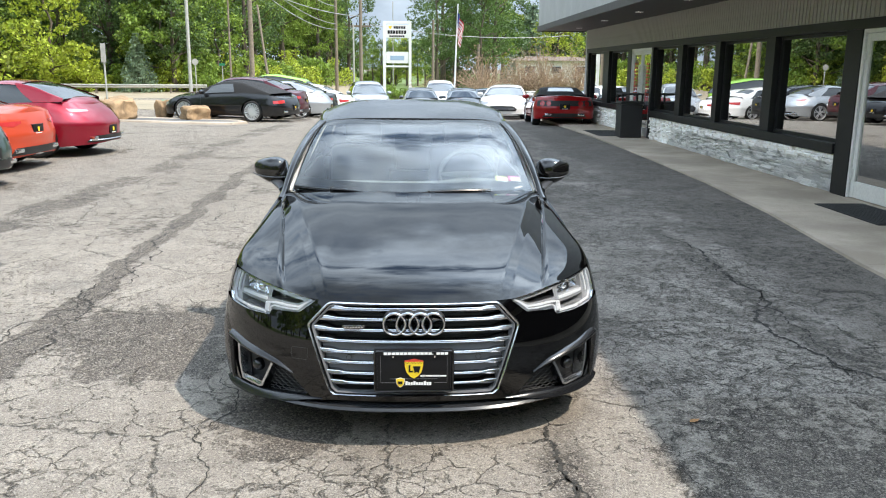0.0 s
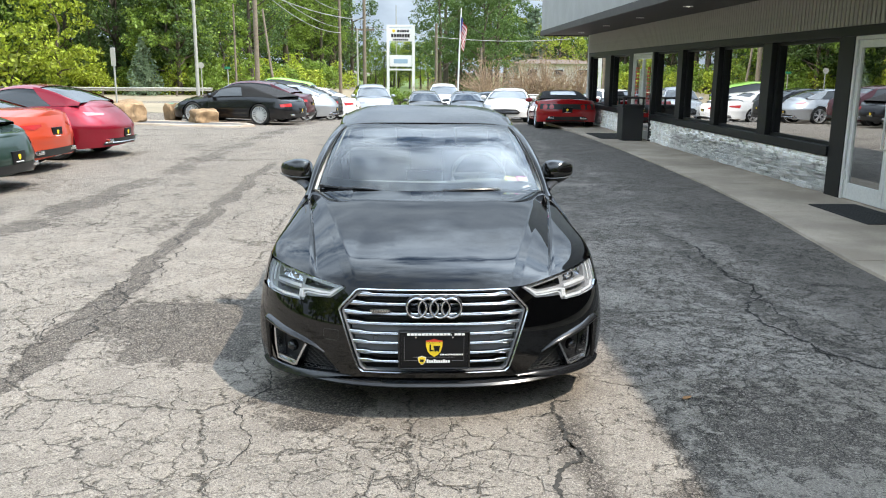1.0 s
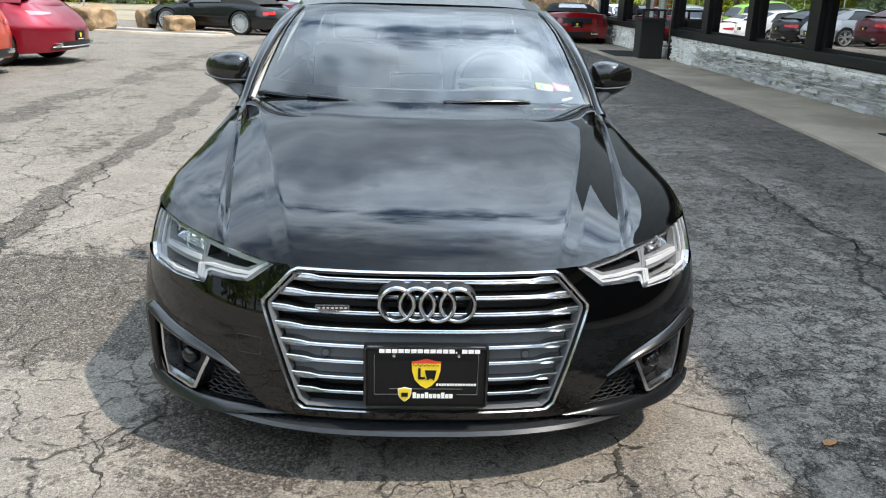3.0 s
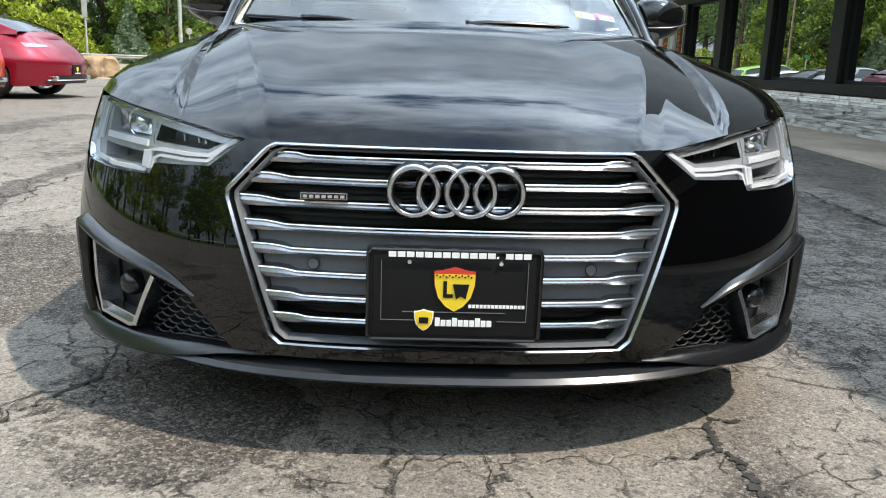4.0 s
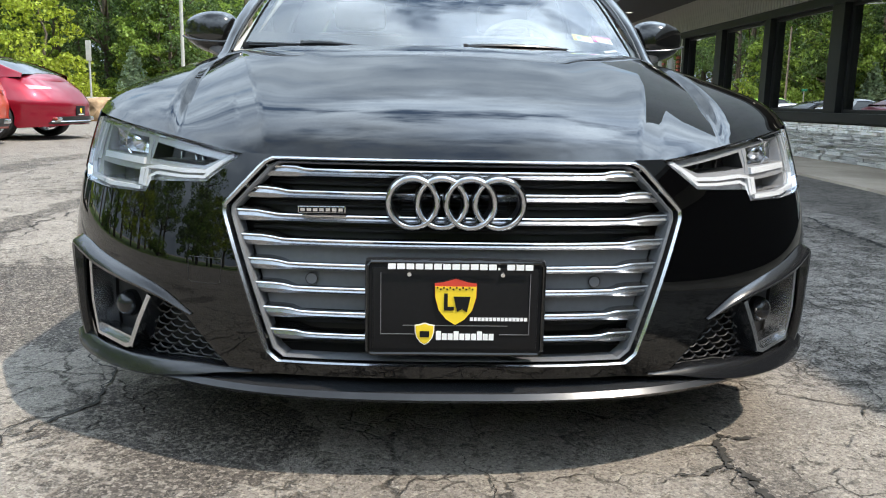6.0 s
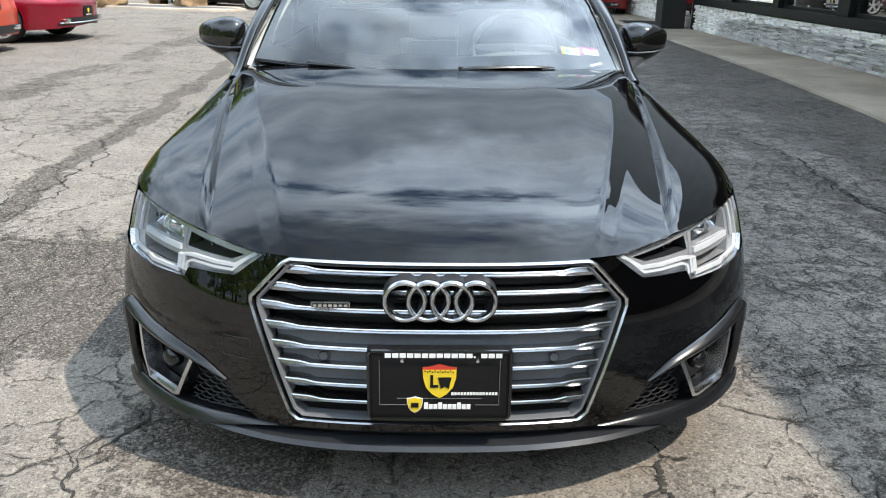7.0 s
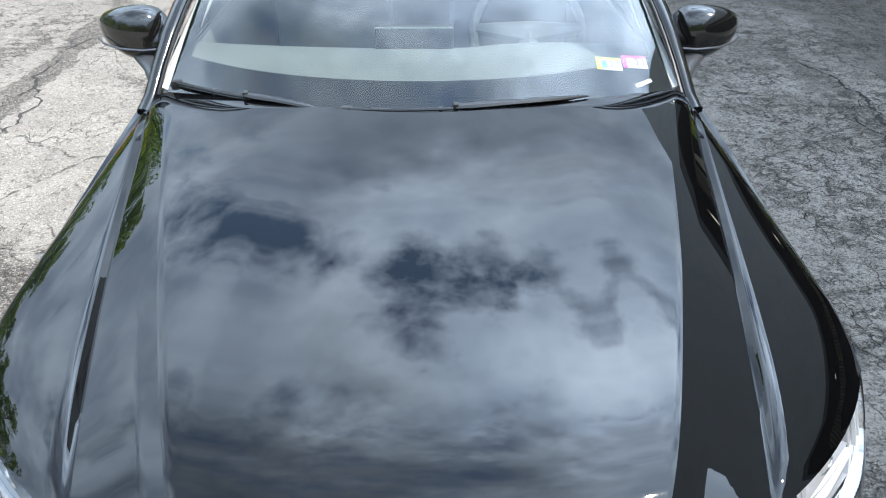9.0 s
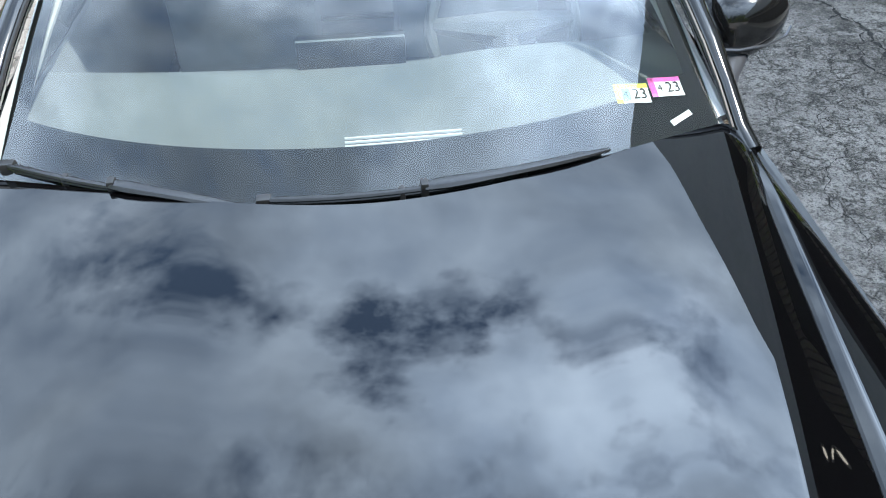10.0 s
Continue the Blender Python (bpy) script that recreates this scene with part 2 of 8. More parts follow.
def box(bm, x0, x1, y0, y1, z0, z1, bevel=0.0, m=None):
    r = bmesh.ops.create_cube(bm, size=1.0)
    vs = r["verts"]
    for v in vs:
        v.co = Vector(((x0 + x1) / 2 + v.co.x * (x1 - x0), (y0 + y1) / 2 + v.co.y * (y1 - y0), (z0 + z1) / 2 + v.co.z * (z1 - z0)))
    if bevel:
        es = list({e for v in vs for e in v.link_edges})
        r = bmesh.ops.bevel(bm, geom=es, offset=bevel, segments=2, affect="EDGES", profile=0.6)
        vs = list({v for f in r["faces"] for v in f.verts} | {v for v in vs if v.is_valid})
    if m is not None:
        bmesh.ops.transform(bm, matrix=m, verts=vs)
    return vs


def box_mesh(*a, **k):
    bm = bmesh.new()
    box(bm, *a, **k)
    return bm


def tube(bm, pts, radii, seg=8, flat=1.0, closed=False):
    """A round bar along pts; radii: one number or one per point; flat squeezes it upright."""
    pts = [Vector(p) for p in pts]
    n = len(pts)
    if not hasattr(radii, "__len__"):
        radii = [radii] * n
    rings = []
    up0 = Vector((0, 0, 1))
    for i, p in enumerate(pts):
        a = pts[(i - 1) % n] if closed or i else pts[0]
        b = pts[(i + 1) % n] if closed or i < n - 1 else pts[-1]
        t = (b - a).normalized()
        up = up0 if abs(t.z) < 0.95 else Vector((1, 0, 0))
        s = t.cross(up).normalized()
        u = s.cross(t).normalized()
        rings.append([bm.verts.new(p + s * (math.cos(k * 2 * math.pi / seg) * radii[i]) + u * (math.sin(k * 2 * math.pi / seg) * radii[i] * flat)) for k in range(seg)])
    for i in range(n if closed else n - 1):
        r0, r1 = rings[i], rings[(i + 1) % n]
        for k in range(seg):
            bm.faces.new((r0[k], r0[(k + 1) % seg], r1[(k + 1) % seg], r1[k]))
    if not closed:
        bm.faces.new(rings[0][::-1])
        bm.faces.new(rings[-1])
    return bm


def bar(pts, radii, **k):
    bm = bmesh.new()
    return tube(bm, pts, radii, **k)


def cyl(bm, r0, r1, a, b, seg=24):
    return tube(bm, [a, b], [r0, r1], seg=seg)


def grid(nu, nv, fn, close_u=False):
    """Quads over fn(u, v), u and v from 0 to 1."""
    vs = [fn(i / (nu if close_u else nu - 1), j / (nv - 1)) for j in range(nv) for i in range(nu)]
    fs = []
    for j in range(nv - 1):
        for i in range(nu if close_u else nu - 1):
            k = (i + 1) % nu
            fs.append((j * nu + i, j * nu + k, (j + 1) * nu + k, (j + 1) * nu + i))
    return vs, fs


def revolve(profile, axis="x", seg=32):
    """A turned shape; profile of (radius, along)."""
    def fn(u, v):
        r, h = profile[round(v * (len(profile) - 1))]
        a = u * 2 * math.pi
        c, s = r * math.cos(a), r * math.sin(a)
        return {"x": (h, c, s), "y": (c, h, s), "z": (c, s, h)}[axis]
    return grid(seg, len(profile), fn, close_u=True)


def inside(p, poly):
    c, j = False, len(poly) - 1
    for i in range(len(poly)):
        a, b = poly[i], poly[j]
        if (a[1] > p[1]) != (b[1] > p[1]) and p[0] < (b[0] - a[0]) * (p[1] - a[1]) / (b[1] - a[1]) + a[0]:
            c = not c
        j = i
    return c


def densify(poly, step):
    out = []
    for i, a in enumerate(poly):
        b = poly[(i + 1) % len(poly)]
        n = max(1, math.ceil(math.dist(a, b) / step))
        out += [(a[0] + (b[0] - a[0]) * k / n, a[1] + (b[1] - a[1]) * k / n) for k in range(n)]
    return out


def panel(outline, holes, step, fn, mirror=False):
    """A surface fn(a, b) over a flat outline with holes, triangulated; mirror doubles it across x = 0."""
    from mathutils.geometry import delaunay_2d_cdt
    loops = [densify(l, step) for l in [outline, *holes]]
    pts, edges = [], []
    for l in loops:
        n0 = len(pts)
        pts += l
        edges += [(n0 + i, n0 + (i + 1) % len(l)) for i in range(len(l))]
    arr = np.array(pts)
    lo, hi = arr.min(0), arr.max(0)
    row = 0
    b = lo[1] + step * 0.5
    while b < hi[1]:
        a = lo[0] + step * (0.5 if row % 2 else 0.02)
        while a < hi[0]:
            if inside((a, b), outline) and not any(inside((a, b), h) for h in holes):
                if np.min((arr[:, 0] - a) ** 2 + (arr[:, 1] - b) ** 2) > (0.55 * step) ** 2:
                    pts.append((a, b))
            a += step
        b += step * 0.87
        row += 1
    vs, _, fs, *_ = delaunay_2d_cdt([Vector(p) for p in pts], edges, [], 0, 1e-6)
    keep = []
    for f in fs:
        c = (sum(vs[i].x for i in f) / len(f), sum(vs[i].y for i in f) / len(f))
        if inside(c, outline) and not any(inside(c, h) for h in holes):
            keep.append(tuple(f))
    v3 = [Vector(fn(v.x, v.y)) for v in vs]
    if mirror:
        n = len(v3)
        v3 += [Vector((-v.x, v.y, v.z)) for v in v3]
        keep += [tuple(i + n for i in f[::-1]) for f in keep]
    return v3, keep


def welded(vf, dist=1e-4):
    bm = bmesh.new()
    vs = [bm.verts.new(v) for v in vf[0]]
    for f in vf[1]:
        try:
            bm.faces.new([vs[i] for i in f])
        except ValueError:
            pass
    bmesh.ops.remove_doubles(bm, verts=bm.verts, dist=dist)
    bmesh.ops.delete(bm, geom=[v for v in bm.verts if not v.link_faces], context="VERTS")
    return bm


def thicken(ob, t, offset=-1):
    me = ob.data
    faces = collections.Counter(k for p in me.polygons for k in p.edge_keys)
    for e in me.edges:
        if faces[tuple(sorted(e.vertices))] == 1:
            e.use_edge_sharp = True
    s = ob.modifiers.new("thickness", "SOLIDIFY")
    s.thickness, s.offset = t, offset
    return ob


def smoothstep(a, b, x):
    t = min(1.0, max(0.0, (x - a) / (b - a)))
    return t * t * (3 - 2 * t)


# ---- the black sedan ----
def interp(x, xs, ys):
    return float(np.interp(x, xs, ys))


def half_plan(width, nose, tail, length, p=2.6, q=0.62, p2=2.8):
    """Half the outline of a car seen from above, as arrays: run, x, y, and its outward normal."""
    t = 1 - (1 - np.linspace(0, 1, 90)) ** 3
    fx = width * t
    fy = nose * (1 - np.clip(1 - (fx / width) ** p, 0, 1) ** q)
    ry = length - tail * (1 - np.clip(1 - (fx / width) ** p2, 0, 1) ** q)
    sy = np.linspace(nose, length - tail, 80)[1:-1]
    x = np.concatenate([fx, np.full(len(sy), width), fx[::-1]])
    y = np.concatenate([fy, sy, ry[::-1]])
    s = np.concatenate([[0], np.cumsum(np.hypot(np.diff(x), np.diff(y)))])
    tx, ty = np.gradient(x, s), np.gradient(y, s)
    k = np.hypot(tx, ty)
    return s, x, y, ty / k, -tx / k


PS, PX, PY, PNX, PNY = half_plan(0.925, 0.55, 0.62, 4.74)
S_END = float(PS[-1])


def tuck(z, nx):
    """How far the skin leans in from the outline, by height: front and side."""
    if z < 0.32:
        return 0.7 * (0.32 - z) ** 2
    f = 0.055 * ((z - 0.3) / 0.33) ** 2.2 if z > 0.3 else 0.0
    g = 0.137 * ((z - 0.35) / 0.54) ** 1.8 if z > 0.35 else 0.0
    w = abs(nx) ** 3
    return f * (1 - w) + g * w


def skin(s, z, out=0.0):
    x, y, nx, ny = (interp(s, PS, a) for a in (PX, PY, PNX, PNY))
    d = tuck(z, nx) - out
    return Vector((x - nx * d, y - ny * d, z))


def run_at_y(y):
    side = (PX > 0.9249) & (PY > 0.5) & (PY < 4.2)
    return interp(y, PY[side], PS[side])


def run_at_x(x, z):
    """The run at which the front skin at height z lies x from the middle."""
    a, b = 0.0, run_at_y(0.9)
    for _ in range(40):
        c = (a + b) / 2
        if skin(c, z).x < x:
            a = c
        else:
            b = c
    return a


def front(pts):
    return [(run_at_x(x, z) if x else 0.0, z) for x, z in pts]


SHOULDER = ([0.3, 0.55, 0.9, 1.3, 1.5, 2.2, 3.5, 4.3, 4.74], [0.715, 0.722, 0.785, 0.862, 0.893, 0.925, 0.955, 0.985, 1.0])


def eased(x, xs, ys):
    """Smooth curve through a few points."""
    if x <= xs[0] or x >= xs[-1]:
        return interp(x, xs, ys)
    i = max(k for k in range(len(xs) - 1) if xs[k] <= x)
    slope = [(ys[min(k + 1, len(xs) - 1)] - ys[max(k - 1, 0)]) / (xs[min(k + 1, len(xs) - 1)] - xs[max(k - 1, 0)]) for k in (i, i + 1)]
    h = xs[i + 1] - xs[i]
    t = (x - xs[i]) / h
    return ((2 * t ** 3 - 3 * t ** 2 + 1) * ys[i] + (t ** 3 - 2 * t ** 2 + t) * h * slope[0] + (3 * t ** 2 - 2 * t ** 3) * ys[i + 1] + (t ** 3 - t ** 2) * h * slope[1])


def shoulder(y):
    return eased(y, *SHOULDER)


def coons(A, B, C, D):
    """A(u) front, B(u) rear, C(v) side at u = 1, D(v) at u = 0."""
    def fn(u, v):
        a, b, c, d = A(u), B(u), C(v), D(v)
        w = u * u
        return a * (1 - v) + b * v + (d - A(0) * (1 - v) - B(0) * v) * (1 - w) + (c - A(1) * (1 - v) - B(1) * v) * w
    return fn


def both_sides(nu, nv, fn):
    vs, fs = grid(nu, nv, fn)
    n = len(vs)
    return welded(([*vs, *(Vector((-v.x, v.y, v.z)) for v in vs)], [*fs, *(tuple(i + n for i in f[::-1]) for f in fs)]))


HEADLAMP = [(0.424, 0.644), (0.52, 0.662), (0.62, 0.680), (0.72, 0.695), (0.80, 0.706), (0.838, 0.702), (0.858, 0.650), (0.868, 0.592), (0.852, 0.564),
            (0.75, 0.556), (0.64, 0.558), (0.628, 0.582), (0.50, 0.587)]
GRILLE = [(0.0, 0.640), (0.355, 0.640), (0.372, 0.633), (0.452, 0.548), (0.453, 0.532), (0.366, 0.262), (0.345, 0.244), (0.0, 0.238)]
INTAKE = [(0.822, 0.405), (0.72, 0.385), (0.62, 0.357), (0.545, 0.322), (0.445, 0.214), (0.68, 0.202), (0.80, 0.208), (0.83, 0.30)]


def wheel(name, parent, m, radius=0.325, width=0.235, rim_mat="satin_chrome", spokes=5, rim_r=0.235):
    w = new(name)
    w.parent, w.matrix_basis = parent, m
    h, R, r = width / 2, radius, rim_r
    prof = [(r, -h * 0.85), (r + 0.02, -h), (R - 0.03, -h), (R - 0.008, -h * 0.85), (R, -h * 0.6), (R, h * 0.6), (R - 0.008, h * 0.85), (R - 0.03, h), (r + 0.02, h), (r, h * 0.85)]
    part("tyre", welded(revolve(prof, seg=36)), "rubber", w)
    bm = welded(revolve([(r + 0.004, h * 0.9), (r - 0.012, h * 0.92), (r - 0.02, h * 0.6), (r - 0.025, -h * 0.7), (r + 0.002, -h * 0.8)], seg=36))
    for k in range(spokes):
        a = k * 2 * math.pi / spokes
        for off in (-0.17, 0.17):
            box(bm, h * 0.55, h * 0.82, -0.016, 0.016, 0.03, r - 0.012, 0.004, Matrix.Rotation(a + off, 4, "X"))
    cyl(bm, 0.065, 0.055, (h * 0.5, 0, 0), (h * 0.86, 0, 0), 16)
    part("rim", bm, rim_mat, w)
    bm = bmesh.new()
    cyl(bm, r * 0.78, r * 0.78, (0.0, 0, 0), (h * 0.25, 0, 0), 24)
    part("brake_disc", bm, "lip_grey", w)
    return w


def text_mesh(text, size):
    cu = bpy.data.curves.new("letters", "FONT")
    cu.body, cu.size, cu.align_x, cu.align_y = text, size, "CENTER", "CENTER"
    tmp = bpy.data.objects.new("letters", cu)
    me = bpy.data.meshes.new_from_object(tmp)
    bpy.data.objects.remove(tmp)
    return me


def flat_shape(pts, y, parent, mat, name, label="", depth=0.0015, m=None):
    """A thin printed shape in the x-z plane, facing -y."""
    bm = bmesh.new()
    vs = [bm.verts.new((x, y, z)) for x, z in pts]
    f = bm.faces.new(vs)
    f.normal_update()
    if f.normal.y > 0:
        f.normal_flip()
    r = bmesh.ops.extrude_face_region(bm, geom=[f])
    for v in r["geom"]:
        if isinstance(v, bmesh.types.BMVert):
            v.co.y -= depth
    bmesh.ops.recalc_face_normals(bm, faces=bm.faces)
    if m is not None:
        bm.transform(m)
    return part(name, bm, mat, parent, label, smooth=False)


def rect(x0, x1, z0, z1):
    return [(x0, z0), (x1, z0), (x1, z1), (x0, z1)]


def shield(cx, cz, w, h):
    top = [(cx + w * a, cz + h * b) for a, b in ((-0.5, 0.40), (-0.3, 0.42), (0, 0.5), (0.3, 0.42), (0.5, 0.40))]
    low = [(cx + w * a, cz + h * b) for a, b in ((0.49, 0.1), (0.40, -0.18), (0.22, -0.38), (0, -0.5), (-0.22, -0.38), (-0.40, -0.18), (-0.49, 0.1))]
    return top + low


def sedan():
    car = thing("sedan", pose(0.003, 3.30, 0), "glossy black four-door sedan with chrome-slatted grille, parked on cracked asphalt", "car")
    gap = 0.003
    s_b = run_at_y(0.60) - 0.09
    # bumper skin, round the lamps, the grille and the lower intakes
    hood_edge = [(0.0, 0.650), (0.36, 0.649), (0.43, 0.651), (0.52, 0.669), (0.62, 0.687), (0.72, 0.702), (0.80, 0.713), (0.838, 0.717)]
    lower = front([(0.35, 0.214), (0.45, 0.203), (0.6, 0.185), (0.8, 0.163)])
    outline = [(0.0, 0.214), *lower, (s_b, 0.165), (s_b, 0.572), *front(HEADLAMP[8:]), front([(0.424, 0.644)])[0], *front([(0.424, 0.648), (0.38, 0.6465)]), (0.0, 0.6475)]
    grille_top = front(GRILLE[1:-1])
    outline = outline[:-1] + [*front([(0.362, 0.6465)]), *grille_top, (0.0, 0.238)]
    bumper = part("bumper", welded(panel(outline, [front(INTAKE)], 0.022, skin, mirror=True)), "black_paint", car)
    thicken(bumper, 0.012)
    # fenders, doors and quarter panels
    arch_r = 0.35

    def arch(yc, a0, a1):
        sc = run_at_y(yc)
        return [(sc - math.cos(a) * arch_r, 0.325 + math.sin(a) * arch_r) for a in np.linspace(a0, a1, 15)]

    def top(ya, yb, n=10):
        return [(run_at_y(y), shoulder(y) - gap) for y in np.linspace(ya, yb, n)]

    for side, sx in (("left", -1), ("right", 1)):
        def put(name, outl, step=0.035, label=""):
            vs, fs = panel(outl, [], step, skin)
            if sx < 0:
                vs, fs = [Vector((-v.x, v.y, v.z)) for v in vs], [f[::-1] for f in fs]
            ob = part(name, welded((vs, fs)), "black_paint", car, label)
            thicken(ob, 0.01)
            return ob
        lamp_edge = front([(0.868, 0.588), (0.858, 0.650), (0.838, 0.704)])
        lamp_edge = [(s + 0.006, z) for s, z in lamp_edge]
        y_end = 1.78
        put("fender", [(s_b + gap, 0.576), *lamp_edge, *front([(0.842, 0.7165)]), *top(0.62, y_end), (run_at_y(y_end), 0.21),
                       *[(a, b) for a, b in arch(0.88, math.pi + 0.3, -0.05)], (s_b + gap, 0.30)])
        put("door", [(run_at_y(1.785), 0.21), (run_at_y(2.84), 0.21), *top(2.84, 1.785)])
        put("door", [(run_at_y(2.845), 0.21), (run_at_y(3.36), 0.21), (run_at_y(3.36), 0.325), (run_at_y(3.42), 0.62), (run_at_y(3.72), 0.70), *top(3.72, 2.845)])
        s2 = run_at_y(4.1)
        put("quarter_panel", [(run_at_y(3.365), 0.21), *arch(3.70, 0.3 * -1, math.pi + 0.3), (run_at_y(4.1), 0.21), (s2 + 0.35, 0.21), (s2 + 0.35, 0.99), *top(4.1, 3.73), (run_at_y(3.73), 0.715), (run_at_y(3.43), 0.62), (run_at_y(3.365), 0.325)])
        # dark lining inside the wheel arch
        for yc in (0.88, 3.70):
            vs, fs = grid(20, 2, lambda u, v: Vector((sx * (0.55 + 0.33 * v), yc - math.cos(u * math.pi) * 0.355, 0.325 + math.sin(u * math.pi) * 0.355)))
            part("wheel_liner", (vs, fs), "satin_black", car)
            wheel("wheel", car, pose(sx * 0.795, yc, 0.325) @ Matrix.Rotation(0 if sx > 0 else math.pi, 4, "Z"))
    rear = panel([(run_at_y(4.1) + 0.354, 0.24), (S_END, 0.24), (S_END, 0.99), (run_at_y(4.1) + 0.354, 0.985)], [], 0.06, skin, mirror=True)
    thicken(part("rear_bumper", welded(rear), "black_paint", car), 0.01)

    # hood: a patch between lamp edge, shoulders, middle line and cowl
    hx, hz = [p[0] for p in hood_edge], [p[1] for p in hood_edge]
    s_c = run_at_y(0.60)

    def A(u):
        s = s_c * u
        x = interp(s, PS, PX)
        z = 0.69
        for _ in range(4):
            z = eased(skin(s, z).x, [0.0, 0.2, 0.37, 0.43, 0.52, 0.62, 0.72, 0.80, 0.838, 0.88], [0.6495, 0.6495, 0.6485, 0.6515, 0.6675, 0.6855, 0.7005, 0.7115, 0.7165, 0.727])
        return skin(s, z)

    y0, z0 = A(0).y, A(0).z

    def D(v):
        return Vector((0, y0 + (1.275 - y0) * v, z0 + (0.906 - z0) * (0.47 * v + 0.53 * (1 - (1 - v) ** 2))))

    def C(v):
        y = 0.60 + 0.92 * v
        return skin(run_at_y(y), shoulder(y))

    def B(u):
        e = C(1)
        return Vector((e.x * u, 1.278 + (e.y - 1.278) * u ** 2 + 0.024 * math.sin(math.pi * u ** 1.5), 0.906 + (e.z - 0.906) * u ** 4))

    base = coons(A, B, C, D)

    def crease_x(v):
        return 0.372 + 0.40 * v - 0.055 * v * v

    def crest_x(v):
        return 0.585 + 0.205 * v

    def hood(u, v):
        p = base(u, v)
        x = p.x
        crown = 0.037 * (1 - u ** 4) * (1 - (1 - v) ** 4) * (1 - 0.6 * v)
        xc, xd = crease_x(v), crest_x(v)
        span = xd - 0.016 - xc
        step = min(1.0, max(0.0, (x - xc) / 0.05))
        fall = min(1.0, max(0.0, (x - xc - 0.05) / (span - 0.05)))
        back = min(1.0, max(0.0, (x - xd + 0.016) / 0.016))
        early, late = (1 - (1 - min(1.0, v / q)) ** 2 for q in (0.13, 0.17))
        ridge = (0.029 - 0.006 * smoothstep(0.15, 0.6, v)) * (early * 0.48 * (1 - step) + late * min(1.28, max(1.0, span / 0.14)) * (0.64 * (1 - fall) + 0.54 * back)) * smoothstep(1.0, 0.93, u) * (1 - 0.34 * smoothstep(0.6, 1.0, v))
        lip = -0.006 * math.exp(-(v / 0.02) ** 2)
        roll = -0.010 * smoothstep(0.90, 1.0, u)
        return Vector((p.x, p.y, p.z + crown + ridge + lip + roll))

    def u_at(x, v):
        lo, hi = 0.0, 1.0
        for _ in range(18):
            m = (lo + hi) / 2
            if base(m, v).x < x:
                lo = m
            else:
                hi = m
        return lo

    rows = []
    for v in [0.0, 0.008, 0.02, 0.04, *np.linspace(0.07, 1.0, 46)]:
        uc, ud, um = u_at(crease_x(v), v), u_at(crest_x(v), v), u_at(crest_x(v) - 0.016, v)
        cols = [*np.linspace(0, uc, 30), *np.linspace(uc, um, 26)[1:], *np.linspace(um, ud, 4)[1:], *np.linspace(ud, 1, 16)[1:]]
        rows.append([hood(float(u), float(v)) for u in cols])
    nc, nr = len(rows[0]), len(rows)
    hv = [p for r in rows for p in r]
    hf = [(j * nc + i, j * nc + i + 1, (j + 1) * nc + i + 1, (j + 1) * nc + i) for j in range(nr - 1) for i in range(nc - 1)]
    hf2 = [tuple(len(hv) + i for i in f[::-1]) for f in hf]
    bonnet = part("hood", welded(([*hv, *(Vector((-p.x, p.y, p.z)) for p in hv)], [*hf, *hf2])), "black_paint", car, angle=60)
    thicken(bonnet, 0.008)

    # glasshouse
    def w_low(u):
        return Vector((0.715 * u, 1.302 + 0.185 * u ** 2, 0.902 + 0.017 * u ** 2))

    def w_top(u):
        return Vector((0.588 * u, 2.06 + 0.060 * u ** 2, 1.305 - 0.022 * u ** 6))

    def w_mid(t, u):
        a, b = w_low(u), w_top(u)
        p = a.lerp(b, t)
        k = 0.045 * 4 * t * (1 - t) * (0.7 + 0.6 * t)
        return p + Vector((0, -0.45, 0.9)) * k

    pane = part("windscreen", both_sides(18, 18, lambda u, v: w_mid(v, u)), "windscreen", car, "tinted windscreen mirroring clouds")
    pane.visible_shadow = False
    # black printed border on the inside of the pane
    low_band = both_sides(18, 4, lambda u, v: w_mid((0.15 + 0.03 * u ** 6) * v, u) + Vector((0, 0.004, -0.004)))
    part("windscreen_border", low_band, "frit", car)
    part("windscreen_border", both_sides(18, 3, lambda u, v: w_mid(1 - 0.055 * v, u) + Vector((0, 0.004, -0.004))), "frit", car)
    for sx in (-1, 1):
        vs, fs = grid(3, 12, lambda u, v: w_mid(v, 0.945 + 0.055 * u) + Vector((0, 0.004, -0.004)))
        part("windscreen_border", ([Vector((sx * v.x, v.y, v.z)) for v in vs], fs), "frit", car)
    def tongue(u, v):
        q = 2 * u - 1
        half = 0.20 * max(0.0, 1 - v * 2.2) + 0.055 * (1 - 0.5 * v)
        p = w_mid(0.95 - 0.22 * v, abs(q) * half / 0.588)
        return Vector((math.copysign(p.x, q), p.y + 0.004, p.z - 0.004))
    part("windscreen_border", grid(13, 9, tongue), "frit", car)
    bm = bmesh.new()
    box(bm, -0.045, 0.045, 1.93, 2.03, 1.165, 1.255, 0.02)
    part("camera_housing", bm, "satin_black", car, "sensor housing behind the windscreen")
    cowl = both_sides(14, 3, lambda u, v: B(u * 0.9) .lerp(w_low(u * 0.98), v) - Vector((0, 0, 0.03 * math.sin(v * math.pi) + 0.004)))
    part("cowl", cowl, "black_plastic", car)

    def rail(v):
        y = 2.120 + 1.515 * v
        return Vector((0.588 + 0.03 * math.sin(v * math.pi), y, 1.283 + 0.060 * math.sin(v * math.pi * 0.92) - 0.02 * v))

